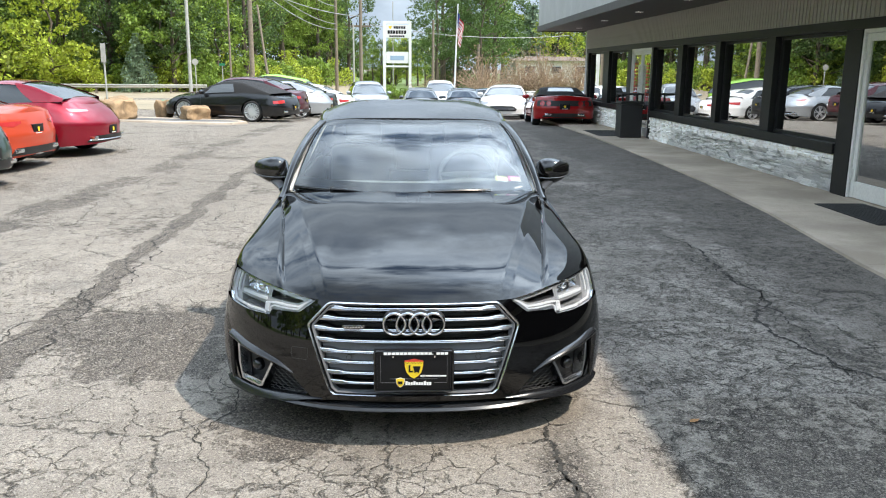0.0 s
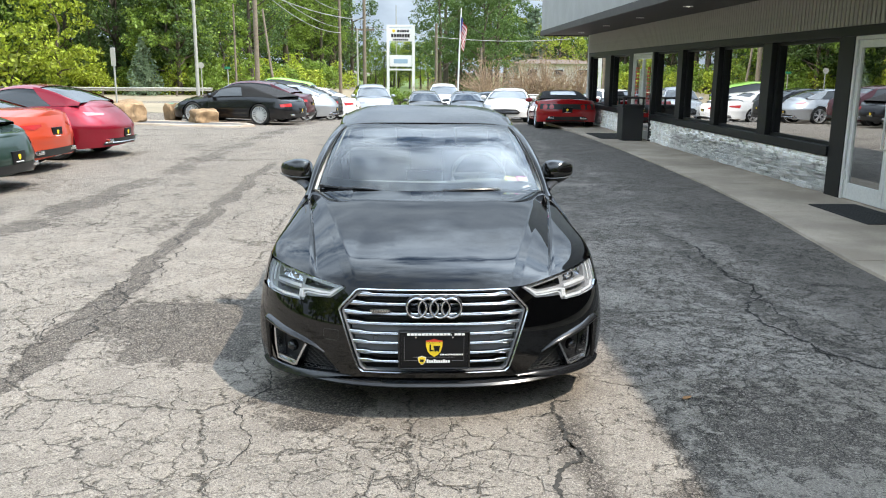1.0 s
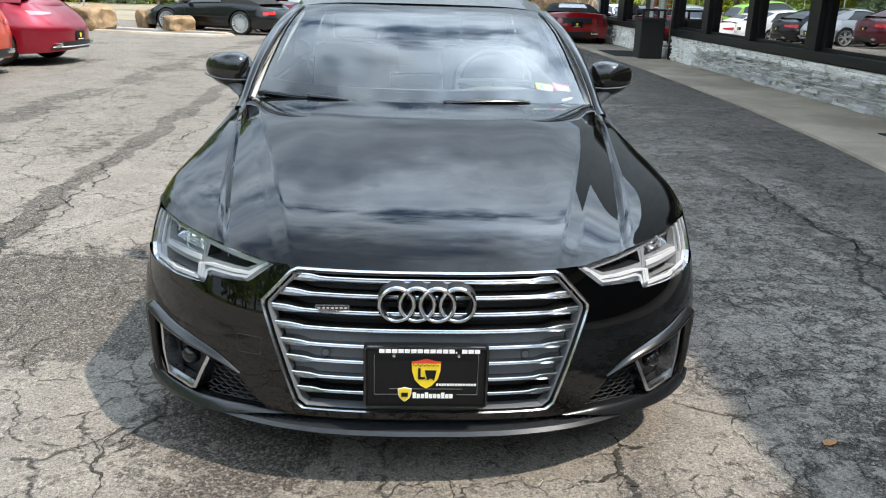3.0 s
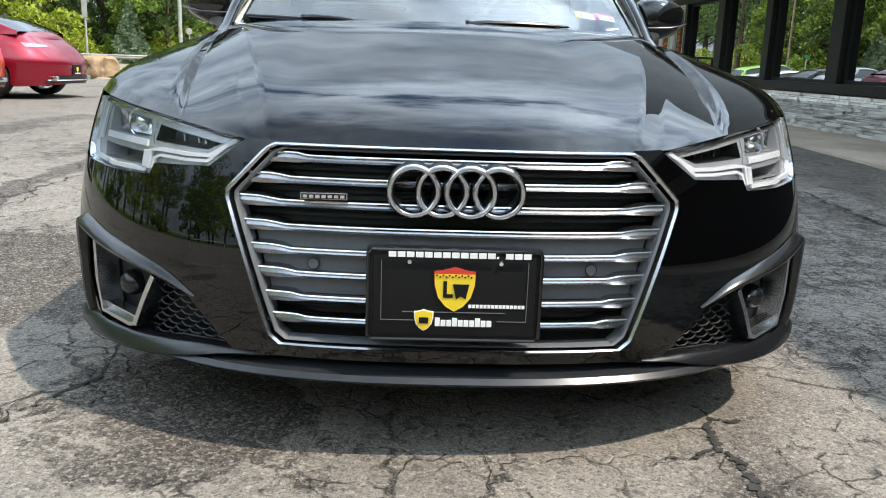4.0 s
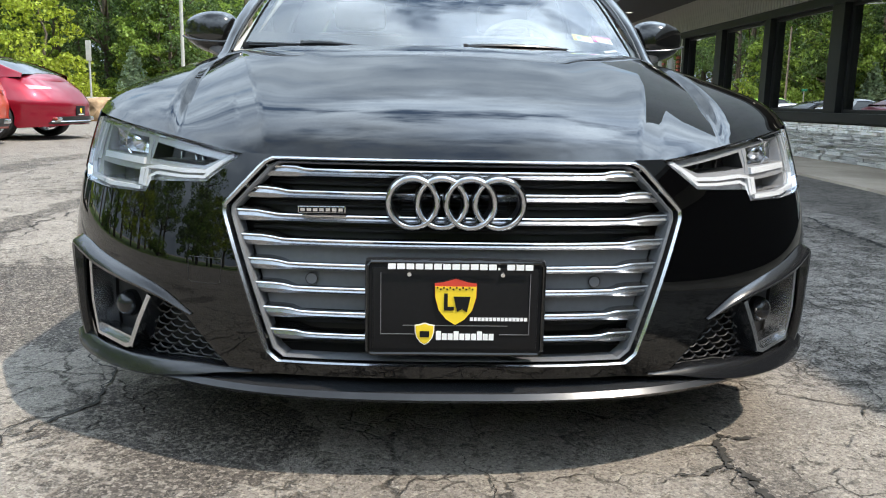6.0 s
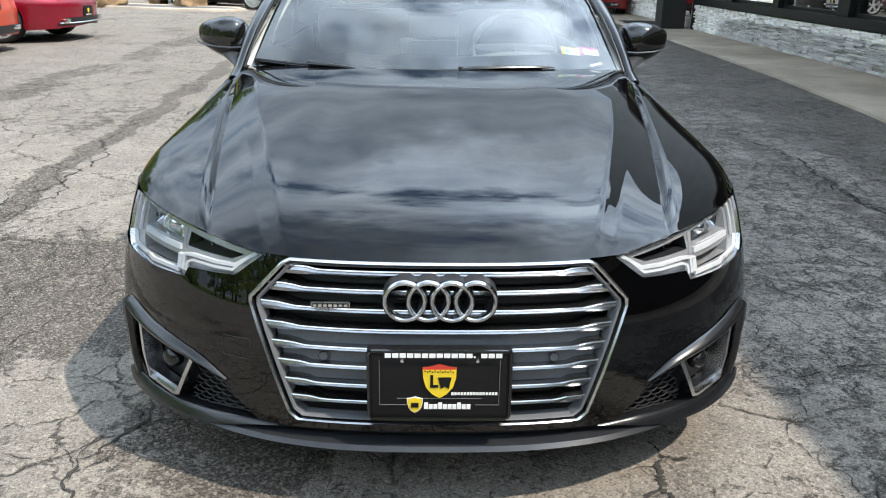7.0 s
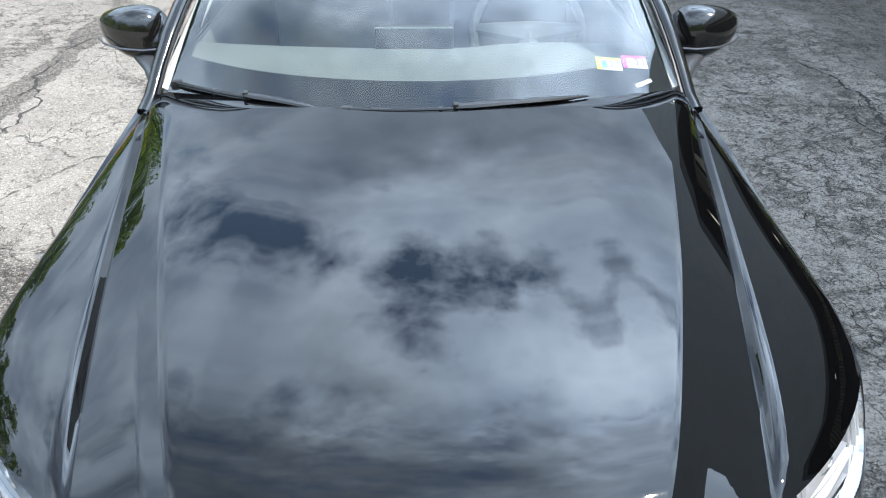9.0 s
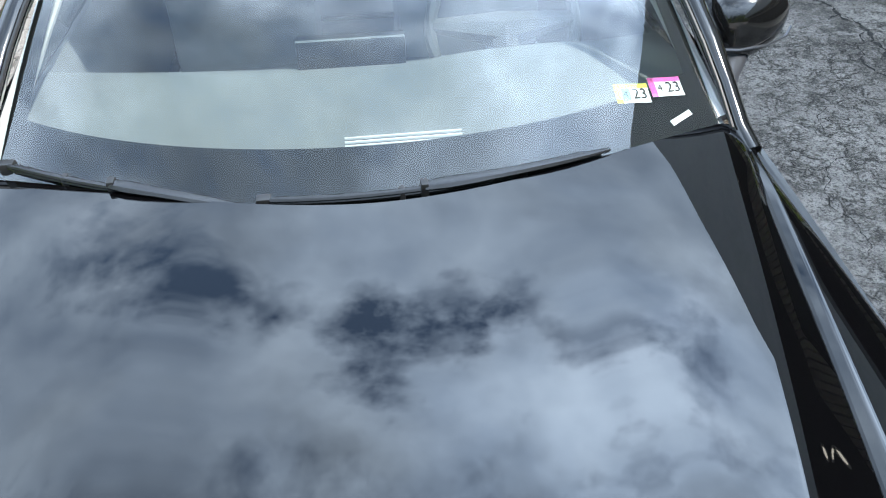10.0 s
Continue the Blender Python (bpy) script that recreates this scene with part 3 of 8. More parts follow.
    def r_mid(v):
        return Vector((0, 2.06 + 1.55 * v, 1.305 + 0.088 * math.sin(min(1, v * 1.25) * math.pi / 2) - 0.06 * max(0, v - 0.55) ** 2 * 4))

    def roof(u, v):
        a, b = r_mid(v), rail(v)
        return Vector((b.x * u, a.y + (b.y - a.y) * u * u, a.z + (b.z - a.z) * u ** 6))

    part("roof", both_sides(16, 20, lambda u, v: roof(u, v) + Vector((0, 0, 0.006 * (1 - u * u)))), "roof_black", car, "black roof with a glass sunroof")
    for sx in (-1, 1):
        side = Matrix.Diagonal((sx, 1, 1, 1))
        # pillar with a bright trim line
        foot, head = Vector((0.762, 1.495, 0.905)), Vector((0.600, 2.105, 1.272))
        bm = bmesh.new()
        mids = [foot.lerp(head, t) + Vector((0.012, -0.02, 0.045)) * 4 * t * (1 - t) for t in np.linspace(0, 1, 9)]
        pts = [foot + Vector((0.012, -0.05, -0.03)), *mids, *[rail(v) + Vector((0.006, 0, -0.024)) for v in np.linspace(0.05, 1, 9)]]
        tube(bm, pts, [0.022] * 3 + [0.026] * 6 + [0.028] * 10, seg=10, flat=0.8)
        bm.transform(side)
        part("pillar", bm, "gloss_black", car)
        bm = bmesh.new()
        tube(bm, [p + Vector((-0.027, -0.022, 0.012)) for p in mids[0:]], 0.0045, seg=6)
        bm.transform(side)
        part("pillar_trim", bm, "satin_black", car)
        # side windows
        def glass_side(u, v):
            y_lo = 1.62 + 2.35 * u
            lo = skin(run_at_y(y_lo), shoulder(y_lo)) + Vector((-0.015, 0, 0))
            t = min(1, max(0, (u - 0.02) / 0.78))
            hi = mids[0].lerp(mids[-1], min(1, u / 0.22)) if u < 0.22 else rail(min(1, (u - 0.22) / 0.62))
            return lo.lerp(hi, v) + Vector((0.02 * math.sin(v * math.pi), 0, 0))
        vs, fs = grid(26, 6, glass_side)
        ob = part("side_window", ([side @ v for v in vs], fs), "side_glass", car)
        bm = bmesh.new()
        tube(bm, [skin(run_at_y(y), shoulder(y)) + Vector((-0.004, 0, 0.008)) for y in np.linspace(1.6, 3.95, 14)], 0.008, seg=6)
        bm.transform(side)
        part("belt_trim", bm, "gloss_black", car)
        for y in (2.80,):
            bm = bmesh.new()
            lo, hi = glass_side((y - 1.62) / 2.35, 0), glass_side((y - 1.62) / 2.35, 1)
            tube(bm, [lo, lo.lerp(hi, 0.5) + Vector((0.02, 0, 0)), hi], 0.04, seg=8, flat=0.4)
            bm.transform(side)
            part("pillar", bm, "gloss_black", car)
    part("rear_window", both_sides(12, 8, lambda u, v: Vector((0.56 + 0.12 * v, 3.60, 0)) * 0 + Vector(((0.60 + 0.13 * v) * u, 3.61 + 0.68 * v - 0.05 * u * u, 1.325 - 0.33 * v + 0.05 * math.sin(v * math.pi) - 0.03 * u * u))), "side_glass", car)
    for sx in (-1, 1):
        edge = [rail(1).lerp(skin(run_at_y(3.97), shoulder(3.97)), t) for t in np.linspace(0, 1, 8)]
        inner = [Vector((0.60 + 0.13 * v, 3.56 + 0.68 * v, 1.295 - 0.33 * v + 0.05 * math.sin(v * math.pi))) for v in np.linspace(0, 1, 8)]
        vs = [Vector((sx * p.x, p.y, p.z)) for p in (*edge, *inner)]
        part("rear_pillar", (vs, [(i, i + 1, i + 9, i + 8) for i in range(7)]), "gloss_black", car)
    part("boot_lid", both_sides(12, 10, lambda u, v: Vector(((0.79 - 0.06 * v) * u, 4.24 + 0.45 * v - 0.15 * u ** 3 * v, 1.01 - 0.01 * v - 0.03 * u ** 3))), "black_paint", car)
    bm = bmesh.new()
    box(bm, -0.80, 0.80, 0.95, 4.4, 0.17, 0.30)
    box(bm, -0.40, 0.40, 0.13, 1.3, 0.20, 0.56)
    box(bm, -0.72, 0.72, 1.15, 1.25, 0.2, 0.85)
    box(bm, -0.74, 0.74, 3.6, 4.4, 0.3, 0.9)
    box(bm, -0.42, 0.42, 0.10, 0.6, 0.20, 0.26)
    part("underbody", bm, "satin_black", car, smooth=False)

    # grille: chrome surround, slats, radar panel, rings
    def ring_pts(scale_out, pts):
        return [skin(run_at_x(x, z), z, scale_out) if x else Vector((0, skin(0, z, scale_out).y, z)) for x, z in pts]

    hexa = densify([(x, z) for x, z in GRILLE[1:-1]] + [(-x, z) for x, z in GRILLE[-2:0:-1]], 0.02)

    def on_front(x, z, out):
        v = skin(run_at_x(abs(x), z), z, out)
        return Vector((math.copysign(v.x, x), v.y, v.z))

    def band(inset, out, w, name, mat):
        """A raised band along the grille's edge."""
        cx, cz = 0.0, 0.45
        loops = []
        for k, o in ((1.0, out - 0.012), (1.0, out), (1.0 - w * 0.5, out + 0.004), (1.0 - w, out), (1.0 - w, out - 0.035)):
            kk = k - inset
            loops.append([on_front(x * (1 - (1 - kk) * 1.0), cz + (z - cz) * (1 - (1 - kk) * 1.0 * 1.35), o) for x, z in hexa])
        n = len(hexa)
        vs = [v for l in loops for v in l]
        fs = [(j * n + i, j * n + (i + 1) % n, (j + 1) * n + (i + 1) % n, (j + 1) * n + i) for j in range(len(loops) - 1) for i in range(n)]
        bm = welded((vs, fs))
        bmesh.ops.recalc_face_normals(bm, faces=bm.faces)
        return part(name, bm, mat, grille)

    grille = new("grille")
    grille.parent = car
    band(-0.012, 0.006, 0.021, "surround", "satin_chrome")
    band(0.022, -0.002, 0.018, "inner_surround", "radar_grey")

    def half_width(z):
        """Inner half width of the grille at a height."""
        return interp(z, [0.238, 0.262, 0.54, 0.64], [0.345, 0.368, 0.450, 0.356])

    bm = bmesh.new()
    vs, fs = grid(24, 14, lambda u, v: on_front((2 * u - 1) * 0.45, 0.235 + 0.41 * v, -0.075))
    part("backing", (vs, fs), "satin_black", grille)
    levels = [0.612, 0.570, 0.525, 0.478, 0.432, 0.386, 0.338, 0.294]
    for z in levels:
        e = half_width(z) - 0.006
        n = 40

        def slat(u, v):
            x = (2 * u - 1) * e
            k = smoothstep(e - 0.085, e - 0.05, abs(x))
            h = 0.0060 + 0.0062 * k
            zz = z + 0.004 * k
            prof = ((0.045, -0.6), (0.002, -1.0), (-0.004, -0.2), (-0.001, 0.75), (0.012, 1.0), (0.05, 0.9))
            d, hz_ = prof[round(v * 5)]
            return on_front(x, zz + hz_ * h, -0.012 - d * 0.9)
        part("slat", welded(grid(n, 6, slat)), "slat_satin", grille)
        bm = bmesh.new()
        tube(bm, [on_front((2 * u - 1) * e * 0.995, z + 0.0065 * (1 + 0.8 * smoothstep(e - 0.085, e - 0.05, abs((2 * u - 1) * e))), -0.008) for u in np.linspace(0, 1, 40)], 0.0024, seg=6)
        part("slat_edge", bm, "chrome", grille)
    vs, fs = grid(24, 8, lambda u, v: on_front((2 * u - 1) * (half_width(0.345 + 0.125 * v) - 0.02), 0.345 + 0.125 * v, -0.034))
    part("radar_cover", (vs, fs), "radar_grey", grille, "smooth grey cover between the slats")
    for z in (0.625, 0.590, 0.548, 0.500, 0.316, 0.272):
        bm = bmesh.new()
        tube(bm, [on_front((2 * u - 1) * (half_width(z) - 0.02), z, -0.055) for u in np.linspace(0, 1, 20)], 0.005, seg=6)
        part("inner_bar", bm, "black_plastic", grille)
    for sx in (-1, 1):
        bm = bmesh.new()
        p = on_front(sx * 0.285, 0.407, -0.03)
        cyl(bm, 0.0105, 0.0105, p, p + Vector((0, -0.007, 0)), 16)
        sensor = part("parking_sensor", bm, "radar_grey", grille)
        part("sensor_ring", bar([p + Vector((0.0112 * math.cos(a), -0.0062, 0.0112 * math.sin(a))) for a in np.linspace(0, 2 * math.pi, 20, endpoint=False)], 0.0013, seg=5, closed=True), "satin_black", sensor)
    emblem = new("emblem")
    emblem.parent = car
    for k in range(4):
        cx = (k - 1.5) * 0.0555
        zc = 0.5625
        y = on_front(cx, zc, 0).y - 0.02
        prof = ((0.0068, 0.008), (0.0070, 0.004), (0.0058, -0.002), (0.0024, -0.0050), (-0.0024, -0.0050), (-0.0058, -0.002), (-0.0070, 0.004), (-0.0068, 0.008))

        def hoop(u, v):
            a = u * 2 * math.pi
            dr, dy = prof[round(v * 7)]
            return Vector((cx + (0.0465 + dr) * math.cos(a), y + dy + 0.0015 * (k % 2), zc + (0.0465 + dr) * math.sin(a)))
        bm = welded(grid(48, 8, hoop, close_u=True))
        bmesh.ops.recalc_face_normals(bm, faces=bm.faces)
        part("ring", bm, "ring_chrome", emblem)
        barrel = ((0.0066, 0.008), (0.0074, 0.050), (-0.0074, 0.050), (-0.0066, 0.008))
        bm = welded(grid(48, 4, lambda u, v: Vector((cx + (0.0465 + barrel[round(v * 3)][0]) * math.cos(u * 2 * math.pi), y + barrel[round(v * 3)][1] + 0.0015 * (k % 2), zc + (0.0465 + barrel[round(v * 3)][0]) * math.sin(u * 2 * math.pi))), close_u=True))
        part("ring_barrel", bm, "lip_grey", emblem)
    bm = box_mesh(-0.112, 0.112, on_front(0, 0.5625, 0).y + 0.060, on_front(0, 0.5625, 0).y + 0.07, 0.535, 0.592, 0.004)
    part("emblem_base", bm, "satin_black", emblem)
    for k in range(6):
        zb = 0.5425 + k * 0.008
        part("emblem_slat", bar([(x, on_front(0, zb, 0).y + 0.052, zb) for x in (-0.105, 0.0, 0.105)], 0.0017, seg=5), "lip_grey", emblem)
    # small badge with bars for its letters
    y = on_front(0.25, 0.548, 0).y - 0.008
    bm = box_mesh(-0.305, -0.212, y, y + 0.01, 0.5385, 0.5525, 0.003)
    badge = part("badge", bm, "satin_chrome", car)
    flat_shape(rect(-0.302, -0.215, 0.5405, 0.5505), y, badge, "plate_black", "badge_field")
    for k in range(7):
        x = -0.299 + k * 0.0121
        flat_shape(rect(x, x + 0.0085, 0.5425, 0.5485), y - 0.0015, badge, "chrome", "letter_bar")

    # outline of the towing-eye cover
    part("tow_cover_line", bar([on_front(x, z, 0.0002) for x, z in densify([(-0.530, 0.440), (-0.462, 0.440), (-0.460, 0.436), (-0.464, 0.392), (-0.470, 0.389), (-0.528, 0.389), (-0.533, 0.393), (-0.534, 0.436)], 0.012)], 0.0007, seg=5, closed=True), "satin_black", car)
    # number-plate holder with a dealer's insert
    plate = new("plate_holder")
    plate.parent, plate.matrix_basis = car, pose(0, 0, 0.007)
    py = -0.030
    bm = box_mesh(-0.171, 0.171, py, py + 0.03, 0.268, 0.455, 0.008)
    part("holder_frame", bm, "plate_black", plate)
    rim_pts = [(-0.160, 0.272), (0.160, 0.272), (0.167, 0.279), (0.167, 0.444), (0.160, 0.451), (-0.160, 0.451), (-0.167, 0.444), (-0.167, 0.279)]
    part("rim", bar([(x, py - 0.001, z) for x, z in rim_pts], 0.0042, seg=8, closed=True), "gloss_black", plate)
    bm = box_mesh(-0.157, 0.157, py - 0.002, py + 0.004, 0.281, 0.440, 0.002)
    part("insert", bm, "plate_black", plate)
    f = py - 0.0025
    letters = 16
    for k in range(letters):
        x = -0.128 + k * 0.0172
        if k == 12:
            flat_shape(rect(x, x + 0.004, 0.4385, 0.4425), f - 0.006, plate, "white_print", "letter_bar")
            continue
        flat_shape(rect(x, x + 0.0145, 0.4385, 0.4490), f - 0.006, plate, "white_print", "letter_bar")
    flat_shape(shield(-0.0, 0.375, 0.084, 0.094), f, plate, "plate_black", "shield_edge")
    flat_shape(shield(-0.0, 0.375, 0.080, 0.090), f - 0.001, plate, "red_print", "shield")
    flat_shape([(x, min(z, 0.405)) for x, z in shield(-0.0, 0.3745, 0.0785, 0.088)], f - 0.002, plate, "yellow_print", "shield")
    for k in range(12):
        x = -0.036 + k * 0.006
        flat_shape(rect(x, x + 0.003, 0.3985 if k % 2 else 0.4015, 0.4015 if k % 2 else 0.4045), f - 0.0035, plate, "plate_black", "check")
    flat_shape([(-0.022, 0.392), (-0.015, 0.392), (-0.015, 0.366), (-0.003, 0.366), (-0.003, 0.359), (-0.022, 0.359)], f - 0.0035, plate, "plate_black", "letter_bar")
    flat_shape([(-0.004, 0.386), (0.028, 0.386), (0.022, 0.356), (0.012, 0.362), (0.003, 0.356)], f - 0.0035, plate, "plate_black", "letter_bar")
    for k in range(15):
        x = 0.028 + k * 0.0074
        flat_shape(rect(x, x + 0.0058, 0.338, 0.3445), f, plate, "white_print", "letter_bar")
    for a in ((rect(-0.142, -0.060, 0.3105, 0.3118)), (rect(0.085, 0.142, 0.3105, 0.3118)), (rect(-0.142, -0.1407, 0.3105, 0.43)), (rect(0.1407, 0.142, 0.3105, 0.43)), rect(-0.10, 0.10, 0.3275, 0.3288)):
        flat_shape(a, f, plate, "grey_print", "moulded_line")
    flat_shape(shield(-0.058, 0.312, 0.038, 0.044), f - 0.001, plate, "white_print", "small_shield")
    flat_shape(shield(-0.058, 0.312, 0.034, 0.040), f - 0.002, plate, "yellow_print", "small_shield")
    flat_shape(rect(-0.067, -0.049, 0.306, 0.318), f - 0.0035, plate, "plate_black", "letter_bar")
    for k in range(10):
        x = -0.036 + k * 0.0112
        flat_shape(rect(x, x + 0.0095, 0.300, 0.317 if k in (0, 3, 7) else 0.3125), f, plate, "white_print", "letter_bar")
    for x in (-0.088, 0.088):
        bm = bmesh.new()
        cyl(bm, 0.0055, 0.004, (x, f, 0.428), (x, f - 0.005, 0.428), 12)
        part("screw", bm, "chrome", plate)

    # headlamps
    for sx in (-1, 1):
        mir = Matrix.Diagonal((sx, 1, 1, 1))
        lamp = new("headlamp")
        lamp.parent = car

        def put(name, bm, mat, label=""):
            if isinstance(bm, tuple):
                bm = welded(bm)
            bm.transform(mir)
            if sx < 0:
                bmesh.ops.reverse_faces(bm, faces=bm.faces)
            return part(name, bm, mat, lamp, label)

        outl = front(HEADLAMP)
        lens = put("lens", panel(outl, [], 0.03, lambda s, z: skin(s, z, -0.002)), "lamp_glass", "clear lens")
        lens.visible_shadow = False
        rim_loop = densify(outl, 0.03)
        n = len(rim_loop)
        deep = [skin(s, z, -0.075) for s, z in rim_loop]
        shallow = [skin(s, z, -0.004) for s, z in rim_loop]
        put("housing", ([*shallow, *deep], [(i, (i + 1) % n, n + (i + 1) % n, n + i) for i in range(n)]), "reflector")
        put("back", panel(outl, [], 0.05, lambda s, z: skin(s, z, -0.07)), "lamp_dark")
        cell_a = front([(0.640, 0.658), (0.650, 0.624), (0.520, 0.616), (0.484, 0.630)])
        cell_c = front([(0.800, 0.686), (0.664, 0.666), (0.664, 0.628), (0.806, 0.632)])
        cell_d = front([(0.815, 0.606), (0.680, 0.598), (0.672, 0.572), (0.81, 0.574)])
        put("bezel", panel(outl, [cell_a, cell_c, cell_d], 0.03, lambda s, z: skin(s, z, -0.022)), "lamp_silver", "bright silver lamp bezel")
        for cell in (cell_a, cell_c, cell_d):
            n2 = len(cell)
            put("cell_wall", ([*[skin(s, z, -0.022) for s, z in cell], *[skin(s, z, -0.07) for s, z in cell]], [(i, (i + 1) % n2, n2 + (i + 1) % n2, n2 + i) for i in range(n2)]), "lamp_dark" if cell is cell_a else "lamp_silver")

        def L(x, z, d):
            return skin(run_at_x(x, z), z, -d)

        def strip(name, pts, w, d, mat, t=0.02, label=""):
            """A bar of light guide: width w across, thickness t deep, along front points."""
            loop = []
            c = [Vector((x, z)) for x, z in pts]
            for i, p in enumerate(c):
                tdir = (c[min(i + 1, len(c) - 1)] - c[max(i - 1, 0)]).normalized()
                nrm = Vector((-tdir.y, tdir.x)) * (w[i] if isinstance(w, list) else w) / 2
                a, b = p + nrm, p - nrm
                loop.append((L(a.x, a.y, d), L(b.x, b.y, d), L(b.x, b.y, d + t), L(a.x, a.y, d + t)))
            vs = [v for q in loop for v in q]
            fs = [(4 * i + k, 4 * i + (k + 1) % 4, 4 * i + 4 + (k + 1) % 4, 4 * i + 4 + k) for i in range(len(loop) - 1) for k in range(4)]
            fs += [(3, 2, 1, 0), (len(vs) - 4, len(vs) - 3, len(vs) - 2, len(vs) - 1)]
            bm = welded((vs, fs), 1e-6)
            bmesh.ops.recalc_face_normals(bm, faces=bm.faces)
            return put(name, bm, mat, label)

        strip("light_guide", [(0.448, 0.640), (0.508, 0.606), (0.56, 0.605), (0.625, 0.609), (0.652, 0.606), (0.658, 0.568)], 0.0075, 0.012, "lamp_white", 0.008, "white daytime light guide")
        strip("light_guide", [(0.470, 0.628), (0.512, 0.595), (0.56, 0.594), (0.625, 0.597), (0.642, 0.590), (0.648, 0.568)], 0.006, 0.012, "lamp_white", 0.008)
        strip("light_guide", [(0.832, 0.694), (0.846, 0.650), (0.855, 0.60), (0.842, 0.572), (0.76, 0.564), (0.67, 0.564)], 0.008, 0.012, "lamp_white", 0.008, "white daytime light guide")
        strip("light_guide", [(0.812, 0.690), (0.824, 0.650), (0.830, 0.61)], 0.008, 0.014, "lamp_white", 0.006)
        strip("reflector_strip", [(0.455, 0.644), (0.56, 0.662), (0.66, 0.678), (0.76, 0.690), (0.825, 0.694)], 0.006, 0.014, "chrome", 0.008)
        strip("white_blade", [(0.668, 0.618), (0.72, 0.621), (0.80, 0.624)], 0.013, 0.016, "lamp_white", 0.03)
        strip("divider", [(0.651, 0.664), (0.657, 0.64), (0.657, 0.612)], 0.006, 0.020, "lamp_silver", 0.03)
        strip("drop_bar", [(0.664, 0.604), (0.668, 0.57)], 0.012, 0.012, "lamp_white", 0.02)
        for gx in (0.545, 0.562, 0.60):
            strip("inner_fin", [(gx, 0.624), (gx + 0.004, 0.640)], 0.003, 0.05, "satin_chrome", 0.01)
        bm = bmesh.new()
        c = L(0.722, 0.655, 0.048)
        bmesh.ops.create_uvsphere(bm, u_segments=20, v_segments=12, radius=0.020, matrix=Matrix.Translation(c))
        put("projector", bm, "reflector")
        put("reflector_bowl", panel(front([(0.796, 0.683), (0.668, 0.664), (0.668, 0.631), (0.802, 0.635)]), [], 0.02, lambda s, z: skin(s, z, -0.058 + 0.02 * ((z - 0.655) / 0.025) ** 2)), "reflector")
        bm = bmesh.new()
        tube(bm, [c + Vector((0.034 * math.cos(a) * 0.9, -0.022 + 0.4 * 0.034 * math.cos(a), 0.034 * math.sin(a))) for a in np.linspace(0, 2 * math.pi, 24, endpoint=False)], 0.0022, seg=6, closed=True)
        put("projector_ring", bm, "chrome")

        # lower intake: surround, lamp, mesh
        intake = new("intake")
        intake.parent = car
        lamp = intake
        outl = front(INTAKE)
        put("recess", panel(outl, [], 0.05, lambda s, z: skin(s, z, -0.085)), "satin_black")
        loop = densify(outl, 0.03)
        n = len(loop)
        put("recess_wall", ([*[skin(s, z, -0.004) for s, z in loop], *[skin(s, z, -0.09) for s, z in loop]], [(i, (i + 1) % n, n + (i + 1) % n, n + i) for i in range(n)]), "satin_black")
        strip("silver_surround", [(0.800, 0.388), (0.796, 0.30), (0.786, 0.228), (0.70, 0.222), (0.684, 0.228), (0.655, 0.29), (0.626, 0.348)], 0.010, -0.004, "satin_chrome", 0.05, "satin silver surround")
        strip("silver_foot", [(0.788, 0.236), (0.69, 0.229)], 0.026, 0.006, "satin_chrome", 0.03)
        put("bezel", panel(front([(0.795, 0.385), (0.79, 0.235), (0.69, 0.228), (0.632, 0.350)]), [], 0.03, lambda s, z: skin(s, z, -0.055)), "black_plastic")
        c = L(0.737, 0.302, 0.045)
        bm = bmesh.new()
        bmesh.ops.create_uvsphere(bm, u_segments=20, v_segments=12, radius=0.030, matrix=Matrix.Translation(c))
        put("fog_lamp", bm, "lip_satin")
        # comb of open scales
        bm = bmesh.new()
        inner = [(0.622, 0.346), (0.548, 0.314), (0.455, 0.219), (0.676, 0.211)]
        cw, ch = 0.034, 0.0135
        for r in range(-1, 12):
            z = 0.214 + r * ch
            for q in range(9):
                x = 0.430 + q * cw + (cw / 2 if r % 2 else 0.0)
                lower = [(x - cw / 2, z + 0.5 * ch), (x - cw * 0.27, z), (x + cw * 0.27, z), (x + cw / 2, z + 0.5 * ch)]
                lower = [p for p in lower if inside(p, inner)]
                if len(lower) > 1:
                    tube(bm, [L(px, pz, 0.026) for px, pz in lower], 0.0019, seg=5)
                up = [(x + cw / 2, z + 0.5 * ch), (x + cw * 0.5, z + 1.0 * ch)]
                if all(inside(p, inner) for p in up):
                    tube(bm, [L(*up[0], 0.027), L(*up[1], 0.030)], 0.0016, seg=4)
        put("comb_mesh", bm, "comb_black")

        def moulding(name, pts, w, prof, mat):
            """A shaped strip along front points; prof: across (-0.5 low to 0.5 high) and outward."""
            c = [Vector(p) for p in pts]
            rows = []
            for i, p in enumerate(c):
                d = (c[min(i + 1, len(c) - 1)] - c[max(i - 1, 0)]).normalized()
                nrm = Vector((-d.y, d.x)) * w[i]
                fade = min(1.0, w[i] / max(w) + 0.15)
                rows.append([skin(run_at_x((p + nrm * a).x, (p + nrm * a).y), (p + nrm * a).y, o * fade) for a, o in prof])
            m = len(prof)
            vs = [v for row in rows for v in row]
            fs = [(i * m + j, i * m + j + 1, (i + 1) * m + j + 1, (i + 1) * m + j) for i in range(len(rows) - 1) for j in range(m - 1)]
            bm = welded((vs, fs), 1e-6)
            bmesh.ops.recalc_face_normals(bm, faces=bm.faces)
            return put(name, bm, mat)

